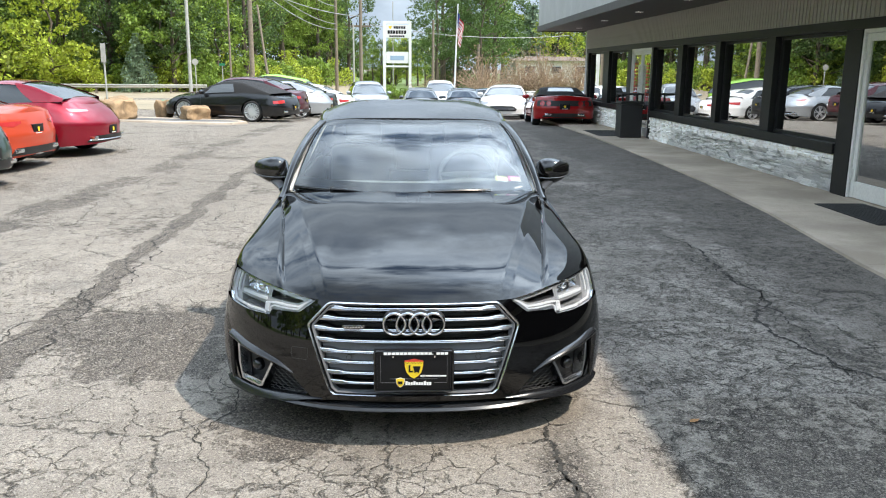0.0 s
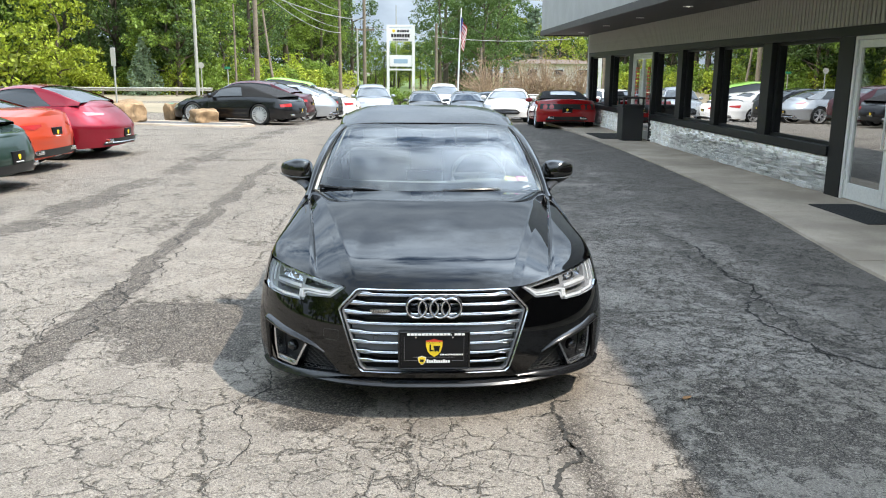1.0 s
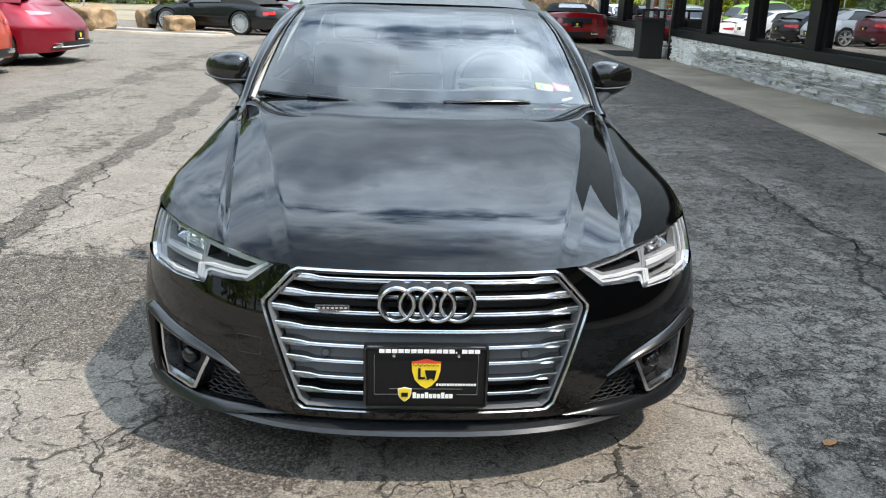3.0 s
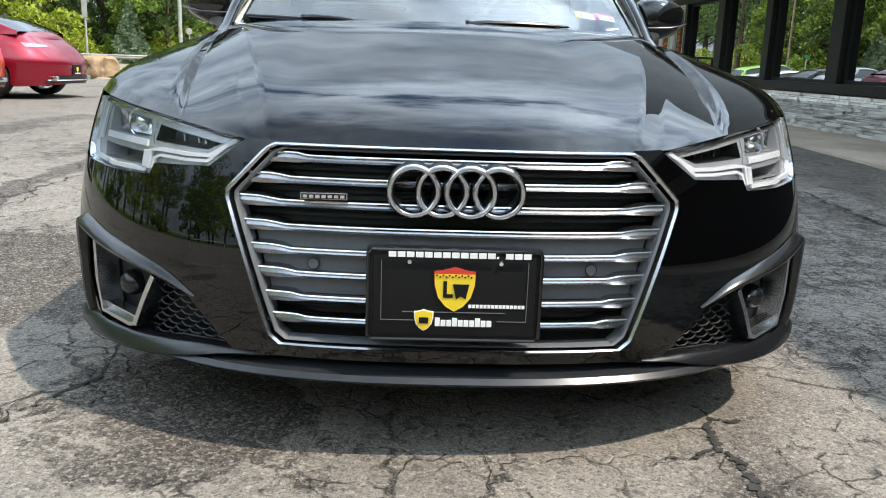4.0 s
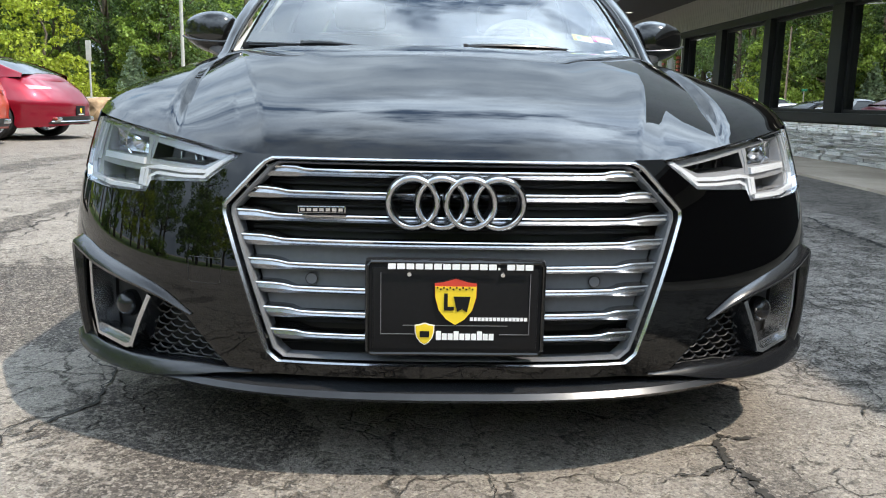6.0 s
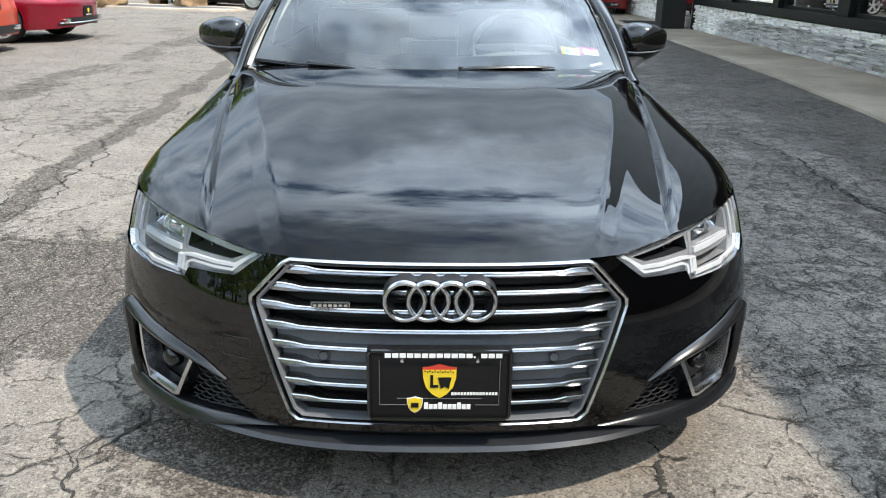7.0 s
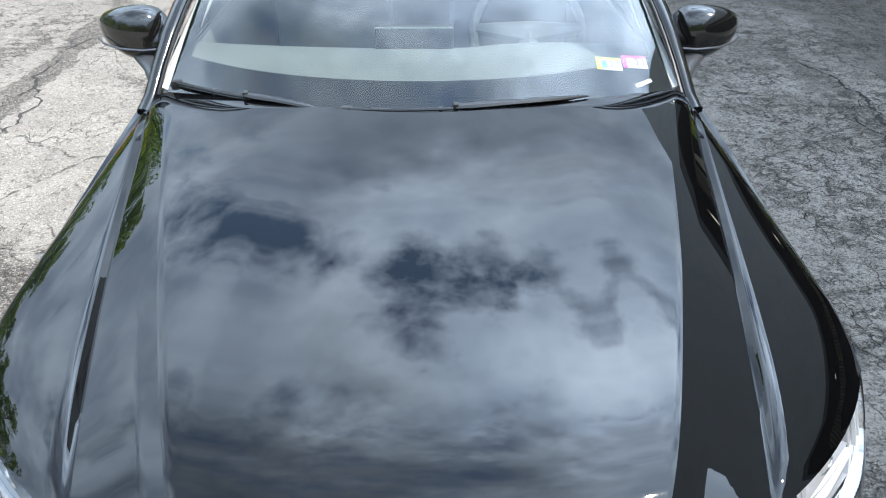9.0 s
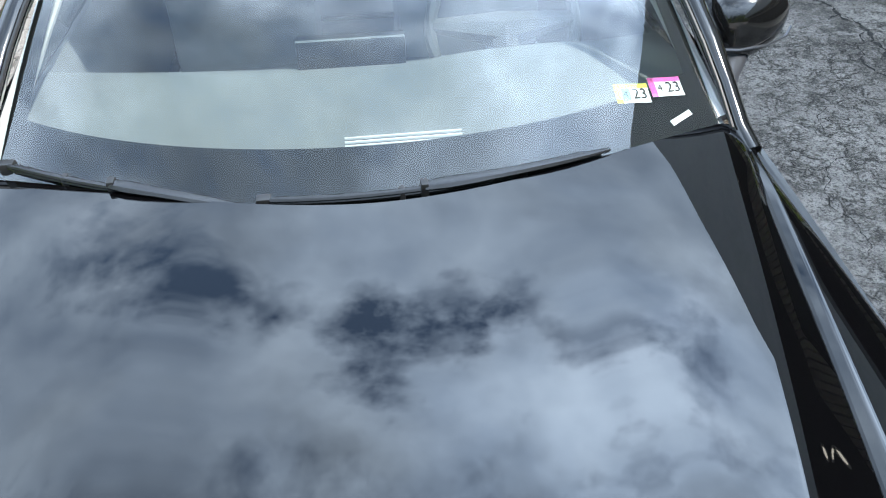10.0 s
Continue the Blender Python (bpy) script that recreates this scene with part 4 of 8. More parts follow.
        def curve(pts, n=6):
            xs = np.arange(len(pts))
            fine_ = np.linspace(0, len(pts) - 1, (len(pts) - 1) * n + 1)
            return [(eased(q, list(xs), [p[0] for p in pts]), eased(q, list(xs), [p[1] for p in pts])) for q in fine_]

        def widths(ws, n=6):
            return [interp(q, list(range(len(ws))), ws) for q in np.linspace(0, len(ws) - 1, (len(ws) - 1) * n + 1)]
        # blade over the intake, wrapping down its outer end
        blade_pts = [(0.528, 0.322), (0.60, 0.360), (0.68, 0.384), (0.76, 0.404), (0.815, 0.421), (0.850, 0.418), (0.848, 0.33), (0.845, 0.24), (0.838, 0.185)]
        moulding("blade", curve(blade_pts), widths([0.004, 0.020, 0.028, 0.032, 0.034, 0.028, 0.018, 0.016, 0.012]),
                 [(-0.5, -0.05), (-0.5, 0.006), (-0.36, 0.019), (-0.12, 0.022), (0.10, 0.019), (0.38, 0.004), (0.5, -0.004), (0.5, -0.03)], "lip_satin")
        flap_pts = [(0.40, 0.216), (0.47, 0.212), (0.52, 0.207), (0.62, 0.194), (0.74, 0.186), (0.82, 0.188), (0.862, 0.206)]
        moulding("corner_flap", curve(flap_pts), widths([0.003, 0.016, 0.030, 0.042, 0.046, 0.046, 0.028]),
                 [(0.5, -0.05), (0.5, -0.006), (0.42, 0.003), (0.20, 0.012), (-0.10, 0.022), (-0.28, 0.026), (-0.42, 0.020), (-0.5, 0.004), (-0.5, -0.06)], "lip_satin")

    # lip under the bumper
    def lip(u, v):
        x = (2 * u - 1) * 0.74
        k = (abs(x) / 0.74) ** 3
        prof = ((0.16, 0.215), (0.03, 0.197), (-0.012, 0.192), (-0.022, 0.182), (-0.012, 0.173), (0.16, 0.176))
        d, z = prof[round(v * 5)]
        b = skin(run_at_x(abs(x), 0.22), 0.22)
        return Vector((x, b.y + d - 0.012 + 0.03 * k, z + 0.004 * k))
    bm = welded(grid(40, 6, lip))
    part("front_lip", bm, "lip_dark", car, "dark grey splitter lip")

    # mirrors
    for sx in (-1, 1):
        mir = new("mirror")
        mir.parent = car
        flip = Matrix.Diagonal((sx, 1, 1, 1))

        def shell(u, v):
            a = u * 2 * math.pi
            t = v * math.pi
            k = abs(math.sin(t)) ** 0.6
            x = -math.cos(t) * 0.110
            ca, sa = math.cos(a), math.sin(a)
            w = 0.068 * (1 - 0.25 * x / 0.118)
            h = 0.080 * (1 - 0.34 * x / 0.118)
            yy = math.copysign(abs(ca) ** 0.75, ca) * w * k
            if yy > 0:
                yy *= 0.55
            return flip @ Vector((0.886 + x, 1.80 + yy + 0.045 * (x / 0.118) ** 2 * (1 if x > 0 else 0.3), 1.002 + math.copysign(abs(sa) ** 0.8, sa) * h * k + 0.012 * x / 0.118))
        bm = welded(grid(24, 17, shell, close_u=True))
        bmesh.ops.recalc_face_normals(bm, faces=bm.faces)
        part("shell", bm, "gloss_black", mir)
        bm = bmesh.new()
        tube(bm, [(0.79, 1.740, 0.966), (0.846, 1.731, 0.964), (0.916, 1.737, 0.968), (0.968, 1.759, 0.977), (0.993, 1.79, 0.986)], 0.0035, seg=6)
        bm.transform(flip)
        part("indicator", bm, "lip_grey", mir)
        bm = bmesh.new()
        tube(bm, [(0.785, 1.655, 0.900), (0.81, 1.70, 0.915), (0.855, 1.77, 0.938)], [0.034, 0.030, 0.036], seg=10, flat=0.6)
        bm.transform(flip)
        part("stalk", bm, "lip_grey", mir)
        vs, fs = revolve([(0.0, 0.0), (0.05, 0.001), (0.07, 0.0)], axis="y", seg=20)
        part("mirror_glass", ([flip @ Vector((0.905 + v[0] * 1.25, 1.846, 0.985 + v[2] * 0.8)) for v in vs], fs), "reflector", mir)

    # wipers, lying along the foot of the pane
    def on_pane(x, t, lift):
        p = w_mid(t, abs(x) / 0.68)
        return Vector((x, p.y - 0.45 * lift, p.z + 0.9 * lift))

    def wiper_blade(xa, ta, xb, tb, arm_a, arm_b):
        wiper = new("wiper")
        wiper.parent = car

        def along(k, lift):
            return on_pane(xa + (xb - xa) * k, ta + (tb - ta) * k, lift)

        def arm_at(k, lift):
            return on_pane(arm_a[0] + (arm_b[0] - arm_a[0]) * k, arm_a[1] + (arm_b[1] - arm_a[1]) * k, lift)
        part("rubber_lip", bar([along(k, 0.004) for k in np.linspace(0, 1, 14)], 0.005, seg=6), "rubber", wiper)
        part("blade", bar([along(k, 0.013) for k in np.linspace(0, 1, 14)], [0.007, *[0.0105] * 12, 0.007], seg=8, flat=0.75), "wiper_black", wiper)
        part("spoiler", bar([along(k, 0.020) - Vector((0, 0.004, 0)) for k in np.linspace(0.03, 0.97, 14)], 0.0045, seg=6), "wiper_black", wiper)
        part("arm", bar([arm_at(k, 0.022 + 0.007 * math.sin(k * math.pi)) for k in np.linspace(0, 1, 9)], [0.013, 0.016, 0.015, 0.013, 0.0125, 0.012, 0.011, 0.009, 0.006], seg=8, flat=0.6), "wiper_black", wiper)
        for k, w in ((0.01, 0.013), (0.42, 0.005), (0.80, 0.006)):
            p = along(k, 0.012)
            part("clip", box_mesh(p.x - w, p.x + w, p.y - 0.011, p.y + 0.011, p.z - 0.012, p.z + 0.010, 0.003), "satin_black", wiper)
        p = arm_at(0.0, 0.020)
        part("joint", box_mesh(p.x - 0.007, p.x + 0.007, p.y - 0.012, p.y + 0.012, p.z - 0.016, p.z + 0.012, 0.003), "satin_black", wiper)
    wiper_blade(-0.205, 0.021, 0.400, 0.035, (0.090, 0.030), (0.450, 0.022))
    wiper_blade(-0.690, 0.020, -0.40, 0.021, (-0.475, 0.025), (-0.235, 0.002))

    # inspection stickers behind the pane, with their numbers
    def on_screen(x, z):
        u = x / 0.66
        t0, t1 = 0.0, 1.0
        for _ in range(30):
            t = (t0 + t1) / 2
            if w_mid(t, u).z < z:
                t0 = t
            else:
                t1 = t
        return w_mid(t0, u)
    for x, tint, band in ((0.502, "lime_print", "cyan_print"), (0.575, "pink_print", "white_print")):
        c = on_screen(x, 0.992 - (x - 0.500) * 0.04) + Vector((0, 0.0013, -0.0022))
        e1 = (on_screen(x + 0.03, c.z - 0.010) - on_screen(x - 0.03, c.z - 0.002)).normalized()
        up = Vector((0, 0.86, 0.5))
        nrm = e1.cross(up).normalized()
        up = nrm.cross(e1).normalized()
        basis = Matrix((e1, up, nrm)).transposed().to_4x4()
        basis.translation = c
        st = new("sticker")
        st.parent, st.matrix_basis = car, basis
        part("backing", box_mesh(-0.038, 0.038, -0.022, 0.022, -0.001, 0.0, 0), "white_print", st, smooth=False)
        part("border", box_mesh(-0.038, 0.038, 0.012, 0.022, 0.0, 0.0006, 0), tint, st, smooth=False)
        part("border", box_mesh(-0.038, -0.024, -0.022, 0.022, 0.0, 0.0006, 0), tint, st, smooth=False)
        part("field", box_mesh(-0.024, -0.004, -0.018, 0.012, 0.0, 0.0006, 0), band, st, smooth=False)
        for word, tx, size in (("4", -0.015, 0.024), ("23", 0.016, 0.034)):
            me = text_mesh(word, size)
            me.materials.append(M["plate_black"])
            ob = new("numeral", me)
            ob.parent = st
            ob.matrix_basis = pose(tx, -0.003, 0.0012)
    c = on_screen(0.585, 0.944) + Vector((0, 0.0006, -0.0012))
    e1 = (on_screen(0.61, 0.948) - on_screen(0.56, 0.940)).normalized()
    nrm = e1.cross(Vector((0, 0.86, 0.5))).normalized()
    basis = Matrix((e1, nrm.cross(e1).normalized(), nrm)).transposed().to_4x4()
    basis.translation = c
    tag = part("paper_tag", box_mesh(-0.028, 0.028, -0.006, 0.006, -0.0005, 0.0005), "white_print", car, smooth=False)
    tag.matrix_basis = basis

    # cabin: dashboard, wheel, seats, rear-view mirror
    def dash(u, v):
        x = (2 * u - 1) * 0.735
        pod = 0.030 * math.exp(-((x - 0.36) / 0.17) ** 4) * math.sin(min(1.0, v * 1.15) * math.pi)
        drop = 0.42 * max(0.0, v - 0.80) / 0.2
        return Vector((x, 1.36 + 0.56 * min(1.0, v / 0.82) + 0.12 * (x / 0.68) ** 2 * (1 - 0.6 * v), 0.905 + 0.028 * math.sin(v * math.pi) - drop + pod))
    part("dashboard", welded(grid(36, 22, dash)), "dash", car)
    part("display", box_mesh(-0.150, 0.102, 1.868, 1.884, 0.90, 0.992, 0.005), "lamp_dark", car)
    part("display_edge", box_mesh(-0.148, 0.100, 1.864, 1.888, 0.993, 0.998), "chrome", car, smooth=False)
    for k in range(4):
        part("vent_slot", box_mesh(-0.05, 0.185, 1.478 + k * 0.014, 1.483 + k * 0.014, 0.925 + k * 0.001, 0.929 + k * 0.001), "white_print", car, smooth=False)
    for sx in (-1, 1):
        bm = bmesh.new()
        vs_, fs_ = grid(12, 6, lambda u, v: Vector((sx * (0.745 - 0.035 * math.sin(v * math.pi) + 0.02 * u), 1.62 + 2.0 * u, 0.36 + 0.545 * v)))
        thicken(part("door_card", (vs_, fs_), "dash", car), 0.02)
        pts_ = [Vector((sx * (0.735 - 0.15 * t), 1.53 + 0.57 * t, 0.905 + 0.36 * t)) + Vector((-sx * 0.012, 0.03, 0.030)) * 4 * t * (1 - t) for t in np.linspace(0, 1, 8)]
        part("pillar_lining", bar(pts_, 0.020, seg=8), "headliner", car)
    bm = bmesh.new()
    c = Vector((0.36, 2.02, 0.93))
    tilt = Matrix.Translation(c) @ Matrix.Rotation(radians(62), 4, "X")
    ring = [tilt @ Vector((0.185 * math.cos(a), 0.185 * math.sin(a), 0)) for a in np.linspace(0, 2 * math.pi, 40, endpoint=False)]
    tube(bm, ring, 0.016, seg=8, closed=True)
    for a in (0.1, math.pi - 0.1, -math.pi / 2):
        tube(bm, [tilt @ Vector((0, 0, -0.02)), tilt @ Vector((0.18 * math.cos(a), 0.18 * math.sin(a), 0))], [0.05, 0.018], seg=8)
    part("steering_wheel", bm, "wheel_leather", car)
    for x in (-0.36, 0.36):
        bm = bmesh.new()
        box(bm, x - 0.25, x + 0.25, 2.15, 2.70, 0.45, 0.60, 0.05)
        box(bm, x - 0.24, x + 0.24, 2.62, 2.78, 0.55, 1.08, 0.06, Matrix.Translation((0, 0.0, 0)))
        box(bm, x - 0.13, x + 0.13, 2.70, 2.80, 1.10, 1.24, 0.04)
        part("front_seat", bm, "seat_leather", car)
    bm = bmesh.new()
    box(bm, -0.62, 0.62, 3.25, 3.42, 0.5, 1.02, 0.06)
    part("rear_seat", bm, "seat_leather", car)
    bm = bmesh.new()
    box(bm, -0.12, 0.12, 1.98, 2.01, 1.14, 1.205, 0.012)
    part("cabin_mirror", bm, "satin_black", car)
    part("headliner", both_sides(10, 10, lambda u, v: roof(u * 0.97, v) - Vector((0, 0, 0.03))), "headliner", car)
    part("cabin_floor", box_mesh(-0.72, 0.72, 1.3, 3.6, 0.30, 0.36), "seat_leather", car, smooth=False)
    return car


sedan()


# ---- ground, pavement ----
class Nodes:
    """Short hand for node materials."""

    def __init__(self, name):
        self.m = bpy.data.materials.new(name)
        self.m.use_nodes = True
        self.nt = self.m.node_tree
        self.p = self.nt.nodes["Principled BSDF"]
        self.pos = self.nt.nodes.new("ShaderNodeTexCoord").outputs["Object"]

    def link(self, a, b):
        self.nt.links.new(a, b)

    def noise(self, scale, detail=5.0, rough=0.55, vec=None, stretch=None):
        n = self.nt.nodes.new("ShaderNodeTexNoise")
        n.inputs["Scale"].default_value, n.inputs["Detail"].default_value, n.inputs["Roughness"].default_value = scale, detail, rough
        v = vec or self.pos
        if stretch:
            mp = self.nt.nodes.new("ShaderNodeMapping")
            mp.inputs["Scale"].default_value = stretch
            self.link(v, mp.inputs["Vector"])
            v = mp.outputs[0]
        self.link(v, n.inputs["Vector"])
        return n

    def ramp(self, v, lo, hi, a=0.0, b=1.0):
        r = self.nt.nodes.new("ShaderNodeMapRange")
        r.interpolation_type = "SMOOTHSTEP"
        for k, x in (("From Min", lo), ("From Max", hi), ("To Min", a), ("To Max", b)):
            r.inputs[k].default_value = x
        self.link(v, r.inputs["Value"])
        return r.outputs[0]

    def math(self, op, a, b=None):
        n = self.nt.nodes.new("ShaderNodeMath")
        n.operation = op
        for i, v in enumerate((a, b)):
            if v is None:
                continue
            if isinstance(v, (int, float)):
                n.inputs[i].default_value = v
            else:
                self.link(v, n.inputs[i])
        return n.outputs[0]

    def mix(self, f, a, b):
        n = self.nt.nodes.new("ShaderNodeMix")
        n.data_type = "RGBA"
        for k, v in ((0, f), (6, a), (7, b)):
            if isinstance(v, (int, float)):
                n.inputs[k].default_value = v
            elif isinstance(v, tuple):
                n.inputs[k].default_value = (*v, 1)
            else:
                self.link(v, n.inputs[k])
        return n.outputs[2]

    def warp(self, scale, amount):
        n = self.noise(scale, 3.0)
        s = self.nt.nodes.new("ShaderNodeVectorMath")
        s.operation = "SCALE"
        s.inputs["Scale"].default_value = amount
        self.link(n.outputs["Color"], s.inputs[0])
        a = self.nt.nodes.new("ShaderNodeVectorMath")
        self.link(self.pos, a.inputs[0])
        self.link(s.outputs[0], a.inputs[1])
        return a.outputs[0]

    def cracks(self, scale, vec, width):
        v = self.nt.nodes.new("ShaderNodeTexVoronoi")
        v.feature = "DISTANCE_TO_EDGE"
        v.inputs["Scale"].default_value = scale
        self.link(vec, v.inputs["Vector"])
        return self.ramp(v.outputs["Distance"], 0.0, width, 1.0, 0.0)

    def stones(self, scale):
        """A random value for each stone of a coarse surface."""
        v = self.nt.nodes.new("ShaderNodeTexVoronoi")
        v.inputs["Scale"].default_value = scale
        self.link(self.pos, v.inputs["Vector"])
        sep_ = self.nt.nodes.new("ShaderNodeSeparateColor")
        self.link(v.outputs["Color"], sep_.inputs[0])
        return sep_.outputs[0]

    def axes(self, vec=None):
        s = self.nt.nodes.new("ShaderNodeSeparateXYZ")
        self.link(vec or self.pos, s.inputs[0])
        return s.outputs

    def seam(self, xy, x0, slope, y0, y1, half):
        """A long crack or patch edge near the line x = x0 + slope * y, from y0 to y1."""
        line = self.math("ADD", self.math("MULTIPLY", xy[1], slope), x0)
        d = self.math("ABSOLUTE", self.math("SUBTRACT", xy[0], line))
        near = self.ramp(d, half * 0.25, half, 1.0, 0.0)
        a = self.ramp(xy[1], y0, y0 + 0.5)
        b = self.ramp(xy[1], y1 - 0.5, y1, 1.0, 0.0)
        return self.math("MULTIPLY", near, self.math("MULTIPLY", a, b))


def asphalt_material():
    k = Nodes("asphalt")
    w1 = k.warp(1.3, 0.55)
    w2 = k.warp(9.0, 0.13)
    w3 = k.warp(0.9, 0.5)
    xy = k.axes(w3)
    raw = k.axes()
    big = k.noise(0.75, 7.0, 0.62)
    mid = k.noise(2.6, 6.0, 0.65)
    rag = k.noise(9.0, 5.0, 0.75)
    grit = k.noise(120.0, 3.0, 0.75)
    chips = k.noise(70.0, 4.0, 0.8)
    pebble = k.stones(115.0)
    pebble2 = k.stones(48.0)
    sand = k.stones(230.0)
    # old pale surface with tan dust
    pale = k.mix(k.ramp(mid.outputs["Fac"], 0.34, 0.66), (0.255, 0.224, 0.194), (0.352, 0.310, 0.266))
    pale = k.mix(k.ramp(chips.outputs["Fac"], 0.53, 0.66, 0.0, 0.55), pale, (0.150, 0.129, 0.103))
    pale = k.mix(k.ramp(rag.outputs["Fac"], 0.55, 0.68, 0.0, 0.35), pale, (0.180, 0.156, 0.127))
    pale = k.mix(k.ramp(pebble, 0.84, 0.93, 0.0, 0.5), pale, (0.53, 0.475, 0.395))
    pale = k.mix(k.ramp(pebble, 0.04, 0.12, 0.5, 0.0), pale, (0.105, 0.092, 0.078))
    pale = k.mix(k.ramp(pebble2, 0.04, 0.08, 0.6, 0.0), pale, (0.085, 0.075, 0.064))
    pale = k.mix(k.ramp(raw[1], 6.0, 11.0, 0.0, 0.5), pale, (0.185, 0.164, 0.138))
    # bare coarse asphalt: dark binder with pale stones
    bare = k.mix(k.ramp(chips.outputs["Fac"], 0.42, 0.64), (0.066, 0.056, 0.048), (0.190, 0.162, 0.138))
    bare = k.mix(k.ramp(mid.outputs["Fac"], 0.40, 0.70, 0.0, 0.6), bare, (0.135, 0.116, 0.100))
    bare = k.mix(k.ramp(pebble, 0.78, 0.92, 0.0, 0.6), bare, (0.40, 0.355, 0.305))
    bare = k.mix(k.ramp(pebble, 0.10, 0.30, 0.8, 0.0), bare, (0.040, 0.035, 0.031))
    # where the pale skin is worn off
    def spot(x, y, r):
        d = k.math("SQRT", k.math("ADD", k.math("POWER", k.math("ABSOLUTE", k.math("SUBTRACT", xy[0], x)), 2.0), k.math("POWER", k.math("ABSOLUTE", k.math("SUBTRACT", xy[1], y)), 2.0)))
        return k.ramp(d, r * 0.55, r, 1.0, 0.0)
    bands = k.math("MAXIMUM", k.math("MULTIPLY", k.seam(xy, -0.62, -0.22, 6.0, 14.0, 0.26), 0.35), k.seam(xy, 1.28, 0.0, -3.0, 4.0, 0.28))
    bands = k.math("MAXIMUM", bands, k.math("MULTIPLY", k.seam(xy, -4.3, 0.03, 6.0, 30.0, 0.4), 0.8))
    bands = k.math("MAXIMUM", bands, k.math("MULTIPLY", k.seam(xy, -1.86, -0.04, 2.0, 15.0, 0.17), 1.35))
    spots = k.math("MAXIMUM", k.math("MAXIMUM", spot(-1.22, 5.3, 0.85), spot(-1.15, 4.6, 0.5)), k.math("MAXIMUM", k.math("MULTIPLY", spot(1.95, 3.45, 1.05), 0.55), k.math("MAXIMUM", k.math("MULTIPLY", spot(-0.45, 3.85, 0.48), 1.2), k.math("MULTIPLY", spot(-0.25, 3.45, 0.5), 0.4))))
    wear = k.math("ADD", k.math("MULTIPLY", big.outputs["Fac"], 0.60), k.math("MULTIPLY", rag.outputs["Fac"], 0.40))
    wear = k.math("ADD", wear, k.math("MULTIPLY", k.math("MAXIMUM", bands, spots), 0.125))
    wear = k.math("SUBTRACT", wear, k.math("MULTIPLY", k.math("MAXIMUM", spot(-1.35, 3.5, 1.15), spot(0.95, 3.2, 0.5)), 0.13))
    worn = k.ramp(wear, 0.556, 0.592)
    gutter = k.math("MULTIPLY", k.seam(xy, 0.89, 0.0, 1.6, 3.95, 0.12), k.ramp(rag.outputs["Fac"], 0.34, 0.46))
    worn = k.math("MAXIMUM", worn, gutter)
    col = k.mix(worn, pale, bare)
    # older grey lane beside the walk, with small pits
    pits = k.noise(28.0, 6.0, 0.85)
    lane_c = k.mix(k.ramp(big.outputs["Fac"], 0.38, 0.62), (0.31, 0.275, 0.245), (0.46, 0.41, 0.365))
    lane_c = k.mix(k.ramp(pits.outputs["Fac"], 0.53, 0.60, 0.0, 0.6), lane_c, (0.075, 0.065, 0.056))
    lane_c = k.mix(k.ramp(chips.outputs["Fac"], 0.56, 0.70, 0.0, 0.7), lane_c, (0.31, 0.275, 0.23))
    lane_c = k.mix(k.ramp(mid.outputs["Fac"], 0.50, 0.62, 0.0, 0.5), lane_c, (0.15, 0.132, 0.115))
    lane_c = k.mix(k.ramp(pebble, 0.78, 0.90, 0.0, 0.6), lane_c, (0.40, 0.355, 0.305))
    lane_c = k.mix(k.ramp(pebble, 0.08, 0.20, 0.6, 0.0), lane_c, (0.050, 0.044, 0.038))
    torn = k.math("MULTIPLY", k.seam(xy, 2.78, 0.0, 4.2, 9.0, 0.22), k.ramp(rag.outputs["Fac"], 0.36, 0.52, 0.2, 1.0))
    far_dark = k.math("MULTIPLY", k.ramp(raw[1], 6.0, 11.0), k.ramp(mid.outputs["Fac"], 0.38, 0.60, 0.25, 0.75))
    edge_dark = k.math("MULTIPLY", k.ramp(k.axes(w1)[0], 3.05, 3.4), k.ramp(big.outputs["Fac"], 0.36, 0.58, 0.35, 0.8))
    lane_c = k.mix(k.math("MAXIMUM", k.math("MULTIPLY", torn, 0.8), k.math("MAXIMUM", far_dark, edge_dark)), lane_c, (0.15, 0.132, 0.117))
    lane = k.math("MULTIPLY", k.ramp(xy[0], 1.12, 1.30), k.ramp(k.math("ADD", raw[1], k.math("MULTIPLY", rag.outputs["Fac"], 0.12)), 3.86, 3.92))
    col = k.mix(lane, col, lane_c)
    # damp, smooth stains
    st = k.noise(0.6, 3.0, 0.5)
    col = k.mix(k.math("MULTIPLY", k.ramp(st.outputs["Fac"], 0.62, 0.72), 0.3), col, (0.10, 0.097, 0.093))
    # thin ragged cracks: nets in patches and long runs
    area = k.ramp(k.noise(0.7, 4.0).outputs["Fac"], 0.43, 0.55)
    fine = k.math("MULTIPLY", k.cracks(3.2, w2, 0.024), area)
    small = k.math("MULTIPLY", k.cracks(8.5, w2, 0.055), k.math("MULTIPLY", k.ramp(k.noise(1.3, 3.0).outputs["Fac"], 0.46, 0.58), 0.9))
    net = k.math("MULTIPLY", k.cracks(5.6, w2, 0.034), spot(0.25, 2.95, 1.0))
    small = k.math("MAXIMUM", small, net)
    long_ = k.cracks(0.7, w2, 0.010)
    # the lane is crazed all over
    scaly = k.math("MAXIMUM", k.cracks(4.6, w2, 0.060), k.math("MAXIMUM", k.math("MULTIPLY", k.cracks(9.5, w2, 0.085), 0.95), k.math("MULTIPLY", k.cracks(19.0, w2, 0.12), 0.6)))
